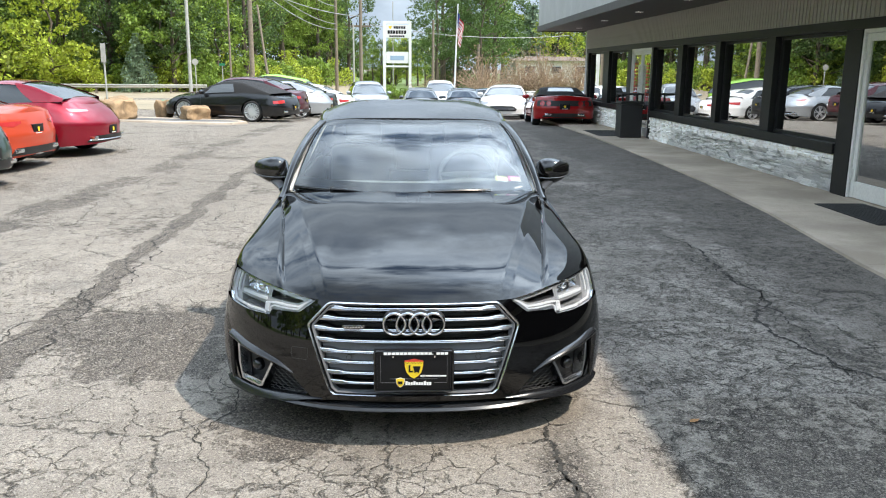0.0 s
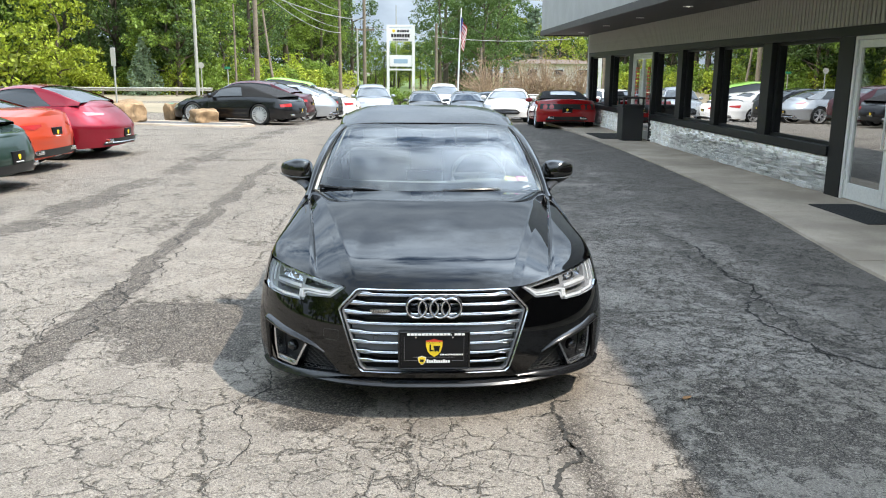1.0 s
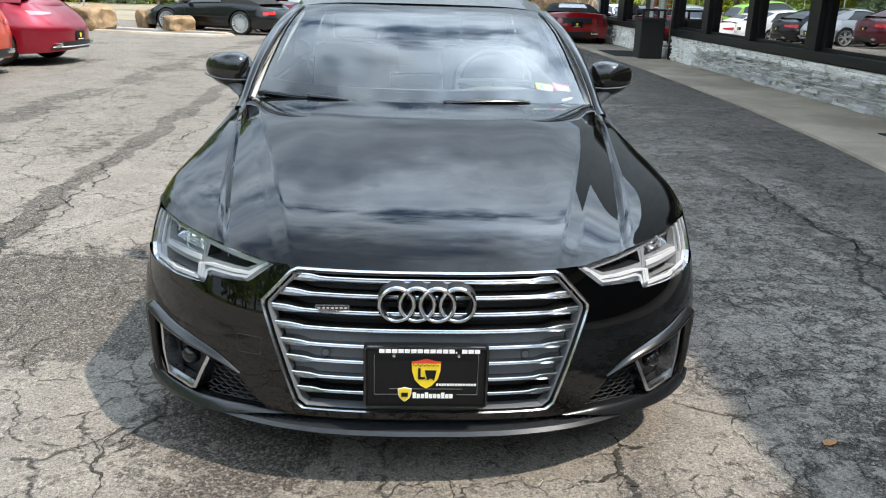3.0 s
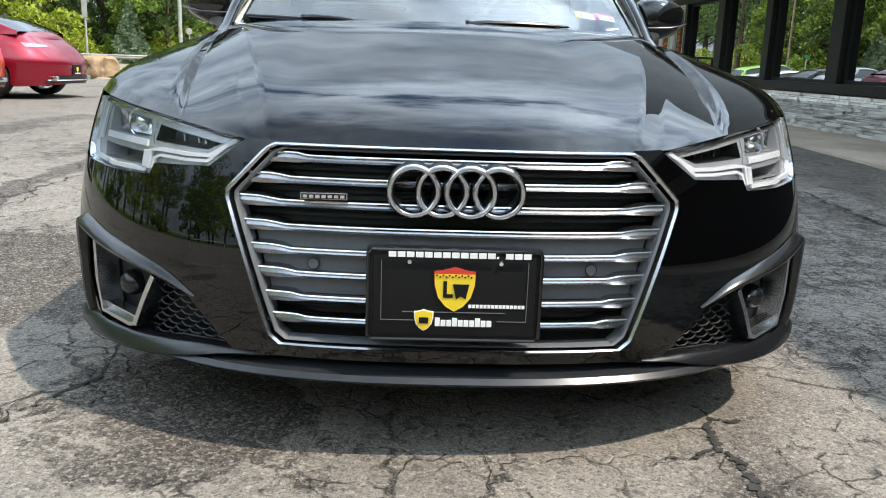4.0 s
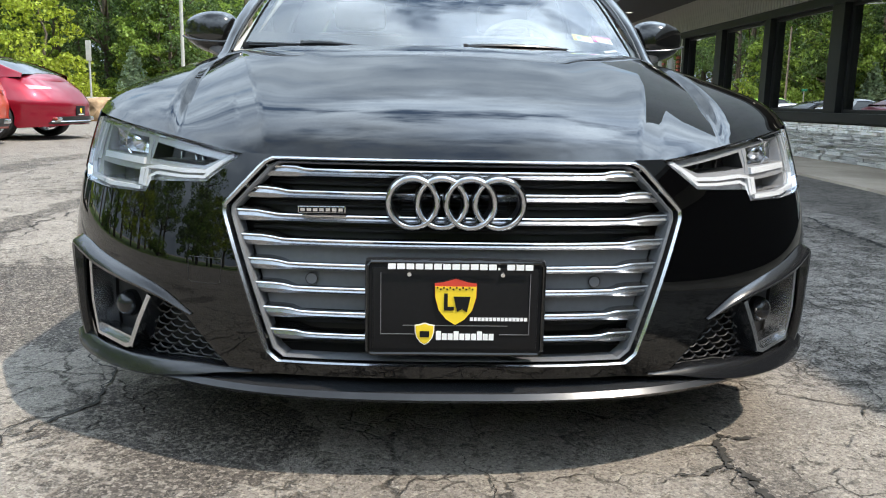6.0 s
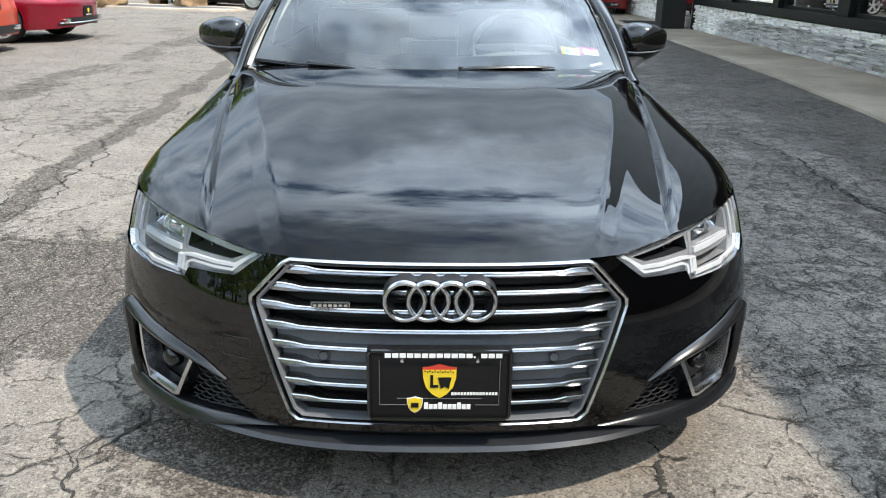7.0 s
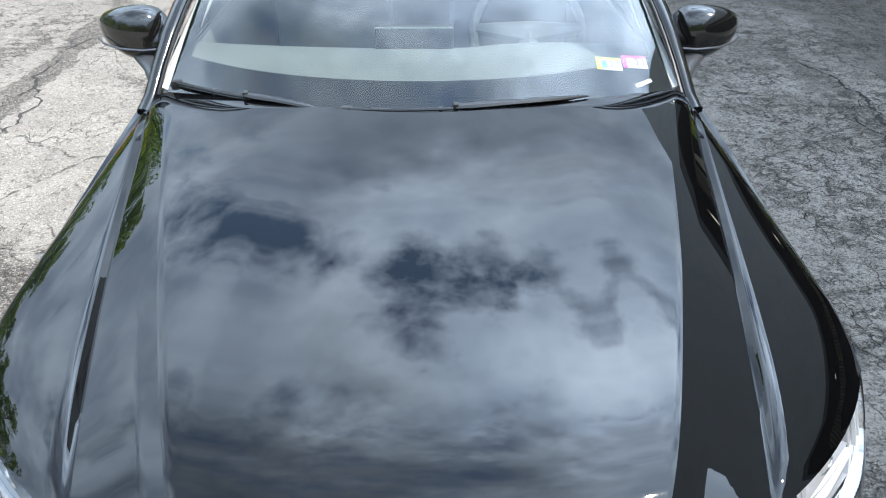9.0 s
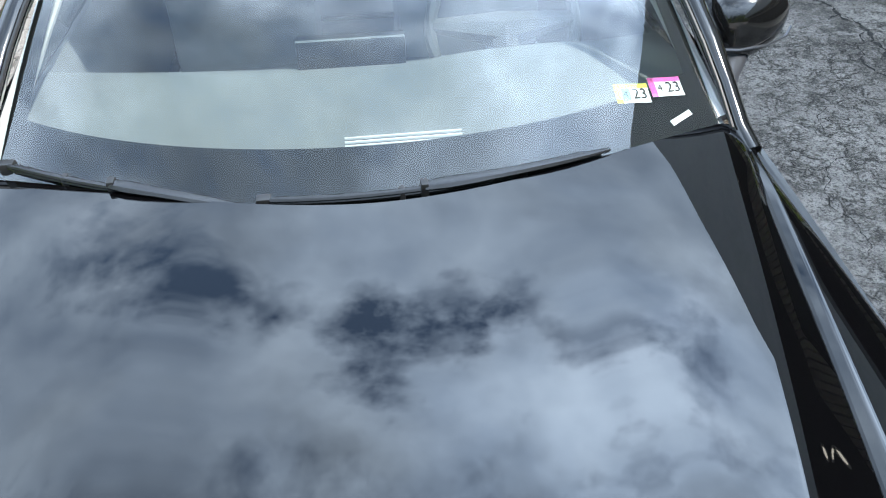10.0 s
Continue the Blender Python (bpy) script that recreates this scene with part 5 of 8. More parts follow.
    scaly = k.math("MULTIPLY", k.math("MULTIPLY", scaly, lane), k.ramp(k.noise(1.1, 4.0).outputs["Fac"], 0.34, 0.52, 0.25, 1.0))
    small = k.math("MAXIMUM", small, scaly)
    crack = k.math("MULTIPLY", k.math("MAXIMUM", k.math("MAXIMUM", fine, long_), small), k.ramp(rag.outputs["Fac"], 0.40, 0.54, 0.05, 1.0))
    crack = k.math("MULTIPLY", crack, k.ramp(chips.outputs["Fac"], 0.36, 0.52, 0.35, 1.0))
    col = k.mix(k.math("MULTIPLY", crack, 0.9), col, (0.034, 0.031, 0.027))
    # sand grains
    col = k.mix(k.ramp(sand, 0.78, 0.94, 0.0, 0.32), col, (0.46, 0.405, 0.34))
    col = k.mix(k.ramp(sand, 0.06, 0.24, 0.5, 0.0), col, (0.055, 0.048, 0.042))
    col = k.mix(k.ramp(grit.outputs["Fac"], 0.32, 0.48, 0.60, 0.0), col, (0.060, 0.054, 0.046))
    col = k.mix(k.ramp(grit.outputs["Fac"], 0.55, 0.70, 0.0, 0.55), col, (0.50, 0.455, 0.39))
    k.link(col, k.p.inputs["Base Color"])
    k.p.inputs["Roughness"].default_value = 0.9
    k.p.inputs["Specular IOR Level"].default_value = 0.3
    h = k.math("ADD", k.math("MULTIPLY", chips.outputs["Fac"], 0.5), k.math("MULTIPLY", grit.outputs["Fac"], 0.25))
    h = k.math("ADD", h, k.math("MULTIPLY", pebble, 0.22))
    h = k.math("SUBTRACT", h, k.math("MULTIPLY", crack, 0.7))
    h = k.math("SUBTRACT", h, k.math("MULTIPLY", worn, 0.25))
    b = k.nt.nodes.new("ShaderNodeBump")
    b.inputs["Strength"].default_value, b.inputs["Distance"].default_value = 1.0, 0.025
    k.link(h, b.inputs["Height"])
    k.link(b.outputs[0], k.p.inputs["Normal"])
    return k.m


M["asphalt"] = asphalt_material()


def lie(pts, z=0.0):
    """A flat outline laid over the falling ground."""
    bm = bmesh.new()
    bm.faces.new([bm.verts.new((x, y, 0)) for x, y in pts])
    for axis, cuts in (((0, 1, 0), np.arange(20, 42, 1.2)), ((1, 0, 0), np.arange(-12, -3.9, 1.0))):
        for c in cuts:
            bmesh.ops.bisect_plane(bm, geom=[*bm.verts, *bm.edges, *bm.faces], plane_co=Vector(axis) * float(c), plane_no=axis, dist=1e-4)
    for v in bm.verts:
        v.co.z = z + ground_z(v.co.x, v.co.y)
    bmesh.ops.recalc_face_normals(bm, faces=bm.faces)
    if bm.faces[:][0].normal.z < 0:
        bmesh.ops.reverse_faces(bm, faces=bm.faces)
    return bm


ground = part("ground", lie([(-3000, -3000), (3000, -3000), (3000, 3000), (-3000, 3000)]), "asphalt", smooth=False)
tagged(ground, "weathered grey asphalt lot with cracks and dark patches", "ground", kind="structure")


def concrete_material():
    k = Nodes("concrete")
    a = k.noise(0.8, 6.0, 0.6)
    g = k.noise(60.0, 4.0, 0.7)
    col = k.mix(k.ramp(a.outputs["Fac"], 0.35, 0.68), (0.33, 0.27, 0.21), (0.50, 0.42, 0.335))
    col = k.mix(k.ramp(g.outputs["Fac"], 0.3, 0.5, 0.35, 0.0), col, (0.12, 0.10, 0.08))
    k.link(col, k.p.inputs["Base Color"])
    k.p.inputs["Roughness"].default_value = 0.88
    b = k.nt.nodes.new("ShaderNodeBump")
    b.inputs["Strength"].default_value, b.inputs["Distance"].default_value = 0.3, 0.01
    k.link(g.outputs["Fac"], b.inputs["Height"])
    k.link(b.outputs[0], k.p.inputs["Normal"])
    return k.m


M["concrete"] = concrete_material()
M["mat_rubber"] = material("mat_rubber", (0.022, 0.022, 0.022), rough=0.9, bump=0.5, bump_scale=120, grain=0.3, scale=50)
KERB_Y = [-9.0, 0.0, 4.0, 6.6, 8.2, 10.5, 13.2, 17.6, 22.0, 27.5]
KERB_X = [3.35, 3.45, 3.65, 3.84, 4.05, 4.30, 4.40, 4.48, 4.45, 4.40]
pavement = thing("pavement", pose(0, 0, 0), "tan concrete walk along the storefront, stained", "pavement", kind="structure")
ys = list(np.arange(-9.0, 27.6, 2.6)) + [27.5]
for ya, yb in zip(ys[:-1], ys[1:]):
    ya, yb = ya + 0.006, yb - 0.006
    xa, xb = interp(ya, KERB_Y, KERB_X), interp(yb, KERB_Y, KERB_X)
    bm = bmesh.new()
    vs = [bm.verts.new(v) for v in ((xa, ya, -0.13), (5.9, ya, -0.13), (5.9, yb, -0.13), (xb, yb, -0.13), (xa + 0.01, ya, 0.028), (5.9, ya, 0.028), (5.9, yb, 0.028), (xb + 0.01, yb, 0.028))]
    for f in ((4, 5, 6, 7), (0, 1, 5, 4), (1, 2, 6, 5), (2, 3, 7, 6), (3, 0, 4, 7)):
        bm.faces.new([vs[i] for i in f])
    part("slab", bm, "concrete", pavement, smooth=False)


# long cracks in the asphalt, with side branches
M["crack_dark"] = material("crack_dark", (0.034, 0.031, 0.027), rough=1.0, grain=0.4, scale=40)


def ragged(pts, rng, rough=0.2, levels=4):
    pts = [Vector((x, y)) for x, y in pts]
    for _ in range(levels):
        out = [pts[0]]
        for a, b in zip(pts[:-1], pts[1:]):
            d = b - a
            n = Vector((-d.y, d.x))
            out += [(a + b) / 2 + n * rng.uniform(-rough, rough), b]
        pts = out
    return pts


def crack(pts, width, seed, branches=6, level=4):
    rng = random.Random(seed)
    main = ragged(pts, rng, levels=level + 1)
    width *= 0.42
    lines = [(main, width)]
    for _ in range(branches // 2):
        i = rng.randrange(2, len(main) - 2)
        d = (main[i + 1] - main[i - 1]).normalized()
        a = rng.uniform(0.5, 1.2) * rng.choice((-1, 1))
        l = rng.uniform(0.08, 0.30)
        e = main[i] + Vector((d.x * math.cos(a) - d.y * math.sin(a), d.x * math.sin(a) + d.y * math.cos(a))) * l
        lines.append((ragged([main[i], e], rng, levels=4), width * 0.5))
    vs, fs = [], []
    for line, w in lines:
        n0 = len(vs)
        for i, p in enumerate(line):
            t = (line[min(i + 1, len(line) - 1)] - line[max(i - 1, 0)]).normalized()
            n = Vector((-t.y, t.x)) * w * rng.uniform(0.05, 1.0) * min(1.0, 0.15 + 4 * min(i, len(line) - 1 - i) / len(line))
            vs += [(p.x + n.x, p.y + n.y, 0.004), (p.x - n.x, p.y - n.y, 0.004)]
        fs += [(n0 + 2 * i, n0 + 2 * i + 1, n0 + 2 * i + 3, n0 + 2 * i + 2) for i in range(len(line) - 1)]
    part("crack", (vs, fs), "crack_dark", ground, smooth=False)


crack([(-2.3, 4.4), (-2.15, 4.7), (-2.2, 5.3), (-2.4, 6.1), (-2.5, 8.2), (-2.6, 12.5)], 0.030, 1, 16, 5)
crack([(-2.6, 3.6), (-2.35, 4.5), (-2.30, 5.6), (-2.5, 6.9), (-2.62, 8.6)], 0.018, 2, 10, 5)
crack([(-4.1, 7.6), (-4.4, 9.1), (-4.2, 10.4), (-3.8, 11.5), (-3.7, 12.6), (-3.4, 15.0)], 0.022, 3, 10, 5)
crack([(-4.3, 9.0), (-3.4, 8.35), (-2.8, 8.15)], 0.009, 4, 4)
crack([(-6.5, 7.0), (-4.6, 6.3), (-3.3, 6.6), (-2.5, 6.2)], 0.010, 5, 8)
crack([(-3.4, 14.0), (-2.4, 15.5), (-1.4, 15.2), (-0.8, 18.0)], 0.022, 6, 8)
crack([(-5.0, 19.0), (-3.2, 18.0), (-1.5, 19.5)], 0.02, 7, 6)
crack([(-0.98, 2.6), (-0.9, 3.2), (-0.92, 3.6), (-1.1, 4.3)], 0.014, 8, 14)
crack([(0.62, 3.6), (0.63, 3.3), (0.64, 2.85), (0.60, 2.0)], 0.042, 9, 20, 5)
crack([(0.0, 3.45), (0.09, 3.25), (0.05, 3.0), (-0.12, 2.5), (-0.05, 1.9)], 0.006, 10, 10)
crack([(-1.6, 2.7), (-0.9, 2.75), (-0.1, 2.7), (0.6, 2.75)], 0.005, 11, 10)
crack([(2.55, 8.1), (2.63, 7.4), (2.54, 6.5), (2.48, 5.4), (2.42, 4.4), (2.55, 4.05), (3.1, 3.8)], 0.045, 12, 22, 5)
crack([(2.68, 7.6), (2.58, 6.4), (2.55, 5.3), (2.40, 4.6)], 0.020, 13, 12, 5)
crack([(0.95, 4.06), (1.3, 4.02), (1.7, 4.07), (2.05, 4.2), (2.4, 4.34)], 0.010, 14, 10)
crack([(1.1, 4.7), (1.2, 4.3), (1.5, 4.29), (1.9, 4.2)], 0.006, 15, 6)
crack([(1.2, 5.3), (1.57, 5.0), (1.57, 4.6), (1.78, 4.69), (1.9, 4.3)], 0.006, 16, 8)
crack([(1.2, 5.3), (1.46, 5.29), (1.7, 5.43), (1.95, 6.06), (1.8, 7.5), (1.9, 9.2)], 0.006, 17, 12)
crack([(3.2, 4.6), (3.0, 6.2), (3.3, 8.0), (3.2, 10.0)], 0.007, 18, 10)
crack([(1.6, 9.0), (2.3, 10.0), (2.1, 12.0), (2.9, 14.0)], 0.010, 19, 10)
crack([(1.15, 4.0), (1.05, 3.6), (1.12, 3.1), (0.98, 2.4)], 0.008, 20, 10)
crack([(1.6, 3.8), (1.9, 3.2), (1.7, 2.5)], 0.006, 21, 8)
crack([(-1.5, 5.2), (-1.3, 6.4), (-1.6, 8.0), (-1.2, 10.5)], 0.006, 22, 8)


# ---- the storefront ----
M["charcoal"] = material("charcoal_metal", (0.015, 0.016, 0.0165), spec=0.25, rough=0.42, grain=0.12, scale=15, stain=0.1)
M["slat_metal"] = material("ribbed_metal", (0.40, 0.375, 0.35), rough=0.45, metal=0.3, grain=0.08, scale=10, stain=0.08)
M["panel_grey"] = material("panel_grey", (0.42, 0.425, 0.43), rough=0.5, grain=0.05, scale=8, stain=0.08)
M["edge_grey"] = material("edge_trim_paint", (0.10, 0.097, 0.094), rough=0.6, spec=0.2, grain=0.1, scale=8)
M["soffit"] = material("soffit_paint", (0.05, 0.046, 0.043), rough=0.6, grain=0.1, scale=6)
M["aluminium"] = material("aluminium", (0.78, 0.78, 0.76), rough=0.35, metal=0.3, grain=0.06, scale=30)
M["store_glass"] = glass("store_glass", (0.32, 0.36, 0.35), 0.52)
M["door_glass"] = glass("door_glass", (0.32, 0.36, 0.35), 0.52)
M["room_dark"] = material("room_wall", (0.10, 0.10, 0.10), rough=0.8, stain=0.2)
M["downlight"] = material("downlight", (1.0, 0.93, 0.80), emit=3.0)
M["stone"] = material("ledge_stone", (0.82, 0.80, 0.77), rough=0.85, grain=0.22, scale=14, bump=0.9, bump_scale=30, vary=0.24, stain=0.15, stain_scale=4)
M["mortar"] = material("mortar", (0.10, 0.10, 0.10), rough=0.95, grain=0.2)
M["red_sign"] = material("red_sign", (0.55, 0.04, 0.02), rough=0.4)
XW, XG, TOPW = 5.68, 5.82, 2.16
Y_END = 26.8
wall = thing("wall_east", pose(0, 0, 0), "dark storefront wall with stone base and large panes", "wall", kind="structure")
WINDOWS = [(10.75, 12.87), (13.20, 15.19), (15.42, 17.30), (17.62, 19.43), (21.70, 23.80), (24.45, 26.60)]
DOORS = [(8.40, 10.36), (19.58, 21.35)]


def slab_part(name, x0, x1, y0, y1, z0, z1, mat, parent=None, bevel=0.006):
    return part(name, box_mesh(x0, x1, y0, y1, z0, z1, bevel), mat, parent or wall, smooth=False)


solid = sorted(WINDOWS + DOORS)
prev = -8.0
for a, b in [*solid, (Y_END, Y_END)]:
    if a - prev > 0.02:
        low = 0.0 if (prev, a) == (-8.0, solid[0][0]) or any(abs(a - d[0]) < 1e-6 or abs(prev - d[1]) < 1e-6 for d in DOORS) else 0.69
        slab_part("pier", XW, XG + 0.12, prev, a, low, TOPW, "charcoal")
    prev = b
slab_part("header", XW - 0.012, XG + 0.12, -8.0, Y_END, TOPW, 2.29, "charcoal")
slab_part("upper_wall", XW + 0.03, XG + 0.12, -8.0, Y_END, 2.29, 2.92, "charcoal")
slab_part("end_wall", XW, 14.0, Y_END, Y_END + 0.25, 0.0, 5.5, "panel_grey")
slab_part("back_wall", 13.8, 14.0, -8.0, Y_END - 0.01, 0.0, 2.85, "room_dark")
slab_part("near_wall", XW, 14.0, -8.25, -8.0, 0.0, 5.5, "panel_grey")
floor = part("floor", box_mesh(XG + 0.12, 13.8, -8.0, Y_END, -0.02, 0.035), "concrete", smooth=False)
tagged(floor, "dull showroom floor behind the panes", "floor", kind="structure")
RUNS = [(10.75, 19.43), (21.70, 26.60)]
for a, b in RUNS:
    slab_part("sill", XW - 0.03, XG + 0.10, a, b, 0.56, 0.69, "charcoal")
    slab_part("base", XW + 0.05, XG + 0.10, a, b, 0.0, 0.56, "mortar")
for a, b in sorted(WINDOWS):
    w = thing("window_1", pose(0, 0, 0), "large fixed storefront pane in a black frame", "window", kind="structure")
    for z0, z1 in ((0.69, 0.74), (TOPW - 0.05, TOPW)):
        slab_part("window_frame", XG - 0.045, XG + 0.03, a + 0.05, b - 0.05, z0, z1, "charcoal", w)
    for y0, y1 in ((a, a + 0.05), (b - 0.05, b)):
        slab_part("window_frame", XG - 0.045, XG + 0.03, y0, y1, 0.69, TOPW, "charcoal", w)
    g = part("pane", box_mesh(XG - 0.012, XG - 0.004, a + 0.04, b - 0.04, 0.73, TOPW - 0.04), "store_glass", w, smooth=False)
    g.visible_shadow = False

# ribs over the header
rib = bmesh.new()
box(rib, XW - 0.035, XW + 0.03, -0.042, 0.042, 2.29, 2.88, 0.008)
rib_me = bpy.data.meshes.new("rib")
rib.to_mesh(rib_me)
rib.free()
rib_me.materials.append(M["slat_metal"])
fascia = thing("trim_ribs", pose(0, 0, 0), "band of brown-grey ribbed metal under the soffit", "cladding", kind="structure")
y = 3.0
while y < Y_END:
    shared("rib", rib_me, fascia, pose(0, y, 0))
    y += 0.105
slab_part("rib_backing", XW, XW + 0.03, -8, 3.0, 2.29, 2.88, "slat_metal", fascia)

# deep canopy
XC, ZC = 4.12, 2.86
canopy = thing("canopy", pose(0, 0, 0), "deep grey metal canopy with a dark soffit over the walk", "canopy", kind="structure")
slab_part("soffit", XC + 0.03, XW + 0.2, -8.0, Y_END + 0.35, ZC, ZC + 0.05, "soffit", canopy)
slab_part("edge_trim", XC - 0.03, XC + 0.06, -8.0, Y_END + 0.40, ZC - 0.03, ZC + 0.13, "edge_grey", canopy)
slab_part("end_trim", XC + 0.06, 9.0, Y_END + 0.36, Y_END + 0.44, ZC - 0.03, ZC + 0.13, "edge_grey", canopy)
slab_part("roof_deck", XC + 0.05, 14.0, -8.0, Y_END + 0.3, 5.35, 5.5, "panel_grey", canopy)
slab_part("end_panel", XC + 0.02, 14.0, Y_END + 0.34, Y_END + 0.40, ZC + 0.13, 5.5, "panel_grey", canopy)
slab_part("fascia_panel", XC, XC + 0.03, -8.0, Y_END + 0.34, ZC + 0.13, 5.5, "panel_grey", canopy, 0.004)
for y in np.arange(2.0, 26.5, 3.2):
    d = thing("downlight", pose(4.9, y, ZC), "small round recessed downlight in the soffit", "ceiling light", "soffit downlights")
    part("ring", welded(revolve([(0.055, 0.0), (0.085, -0.012), (0.09, 0.0)], axis="z", seg=20)), "aluminium", d)
    part("lens", welded(revolve([(0.0, -0.004), (0.056, -0.004)], axis="z", seg=20)), "downlight", d)


# doors
def store_door(name, a, b, x, label, leaves):
    d = thing(name, pose(x, a, 0.03), label, "door", kind="structure")
    w = b - a
    top = 2.13
    for y0, y1 in ((0, 0.05), (w - 0.05, w)):
        slab_part("door_frame", -0.05, 0.06, y0, y1, 0, top, "aluminium", d)
    slab_part("door_frame", -0.05, 0.06, 0.05, w - 0.05, top - 0.05, top, "aluminium", d)
    n = leaves
    lw = (w - 0.1) / n
    for k in range(n):
        y0, y1 = 0.05 + k * lw + 0.004, 0.05 + (k + 1) * lw - 0.004
        leaf = new("door_leaf")
        leaf.parent = d
        for p, q in ((y0, y0 + 0.085), (y1 - 0.085, y1)):
            slab_part("stile", -0.025, 0.025, p, q, 0.01, top - 0.055, "aluminium", leaf)
        slab_part("bottom_rail", -0.024, 0.024, y0 + 0.085, y1 - 0.085, 0.01, 0.22, "aluminium", leaf)
        slab_part("top_rail", -0.024, 0.024, y0 + 0.085, y1 - 0.085, top - 0.15, top - 0.056, "aluminium", leaf)
        g = part("pane", box_mesh(-0.005, 0.005, y0 + 0.08, y1 - 0.08, 0.21, top - 0.145), "door_glass", leaf, smooth=False)
        g.visible_shadow = False
        hy = y1 - 0.045 if k % 2 == 0 else y0 + 0.045
        part("handle", bar([(-0.03, hy, 0.72), (-0.075, hy, 0.75), (-0.075, hy, 1.72), (-0.03, hy, 1.75)], 0.012, seg=8), "aluminium", leaf)
        for hz in (0.25, 1.75):
            slab_part("hinge", -0.045, -0.02, (y0 if k % 2 == 0 else y1 - 0.03), (y0 + 0.03 if k % 2 == 0 else y1), hz, hz + 0.13, "aluminium", leaf, 0.003)
    return d


store_door("door_1", *DOORS[0], XW + 0.06, "aluminium double glass door, closed", 2)
far_door = store_door("door_2", *DOORS[1], XW + 0.06, "aluminium glass door with red lettered notices", 2)
for k in range(9):
    for zz, y0 in ((1.0, 0.28), (1.0, 1.35)):
        slab_part("notice_bar", -0.034, -0.030, y0, y0 + 0.16, zz + k * 0.09, zz + k * 0.09 + 0.06, "red_sign", far_door, 0)

# transom over the doors
for a, b in DOORS:
    slab_part("transom", XW + 0.02, XG, a, b, 2.13 + 0.03, TOPW + 0.001, "charcoal")

for x0, x1, y0, y1, lab in ((4.98, 5.60, 8.35, 9.75, "black ribbed door mat in front of the glass door"), (4.65, 5.5, 20.1, 22.0, "black door mat by the far glass door")):
    d = thing("door_mat", pose((x0 + x1) / 2, (y0 + y1) / 2, 0.028), lab, "door mat", "door mats")
    part("mat_body", box_mesh(x0 - (x0 + x1) / 2, x1 - (x0 + x1) / 2, y0 - (y0 + y1) / 2, y1 - (y0 + y1) / 2, 0, 0.012, 0.004), "mat_rubber", d, smooth=False)
    for k in range(12):
        q = -(x1 - x0) / 2 + 0.06 + k * (x1 - x0 - 0.12) / 11
        part("rib", box_mesh(q - 0.012, q + 0.012, -(y1 - y0) / 2 + 0.05, (y1 - y0) / 2 - 0.05, 0.012, 0.016), "mat_rubber", d, smooth=False)

bin_ = thing("litter_bin", pose(5.30, 19.85, 0.028), "tall square black litter bin with an ash tray top", "litter bin")
part("body", box_mesh(-0.26, 0.26, -0.26, 0.26, 0.0, 0.80, 0.02), "black_plastic", bin_, smooth=False)
part("lid", box_mesh(-0.28, 0.28, -0.28, 0.28, 0.80, 0.87, 0.02), "black_plastic", bin_, smooth=False)
for sx in (-1, 1):
    for sy in (-1, 1):
        part("post", box_mesh(sx * 0.24 - 0.02, sx * 0.24 + 0.02, sy * 0.24 - 0.02, sy * 0.24 + 0.02, 0.87, 1.02), "black_plastic", bin_, smooth=False)
part("ash_tray", box_mesh(-0.28, 0.28, -0.28, 0.28, 1.02, 1.06, 0.015), "black_plastic", bin_, smooth=False)

# ledge stones of the base
stone_meshes = []
for k in range(10):
    bm = bmesh.new()
    r = bmesh.ops.create_cube(bm, size=1.0)
    rs = random.Random(k)
    for v in bm.verts:
        v.co.x += rs.uniform(-0.12, 0.12) if v.co.x < 0 else 0
        v.co.y += rs.uniform(-0.02, 0.02)
        v.co.z += rs.uniform(-0.04, 0.04)
    bmesh.ops.bevel(bm, geom=list(bm.edges), offset=0.05, segments=1, affect="EDGES")
    me = bpy.data.meshes.new("stone")
    bm.to_mesh(me)
    bm.free()
    me.materials.append(M["stone"])
    stone_meshes.append(me)
rs = random.Random(7)
rest = []
count = 0
stones = thing("stone_base", pose(0, 0, 0), "base of split grey-white ledge stone under the windows", "stone cladding", kind="structure")
for a, b in RUNS:
    z = 0.03
    while z < 0.53:
        h = min(rs.choice((0.028, 0.035, 0.045, 0.058)), 0.56 - z)
        y = a
        while y < b - 0.02:
            l = min(rs.uniform(0.10, 0.42), b - y)
            if b - y - l < 0.08:
                l = b - y
            d = rs.uniform(0.035, 0.10)
            m = pose(XW + 0.06 - d / 2 + 0.02, y + l / 2, z + h / 2) @ Matrix.Diagonal((d, l - 0.006, h - 0.005, 1))
            me = rs.choice(stone_meshes)
            if 10 < y < 17.6 and count < 300:
                shared("stone", me, stones, m)
                count += 1
            else:
                rest.append((me, m))
            y += l
        z += h
vs, fs = [], []
for me, m in rest:
    n = len(vs)
    vs += [m @ v.co for v in me.vertices]
    fs += [tuple(n + i for i in p.vertices) for p in me.polygons]
more = part("stones", (vs, fs), "stone", stones, smooth=False)
more["kind"] = "stuff"


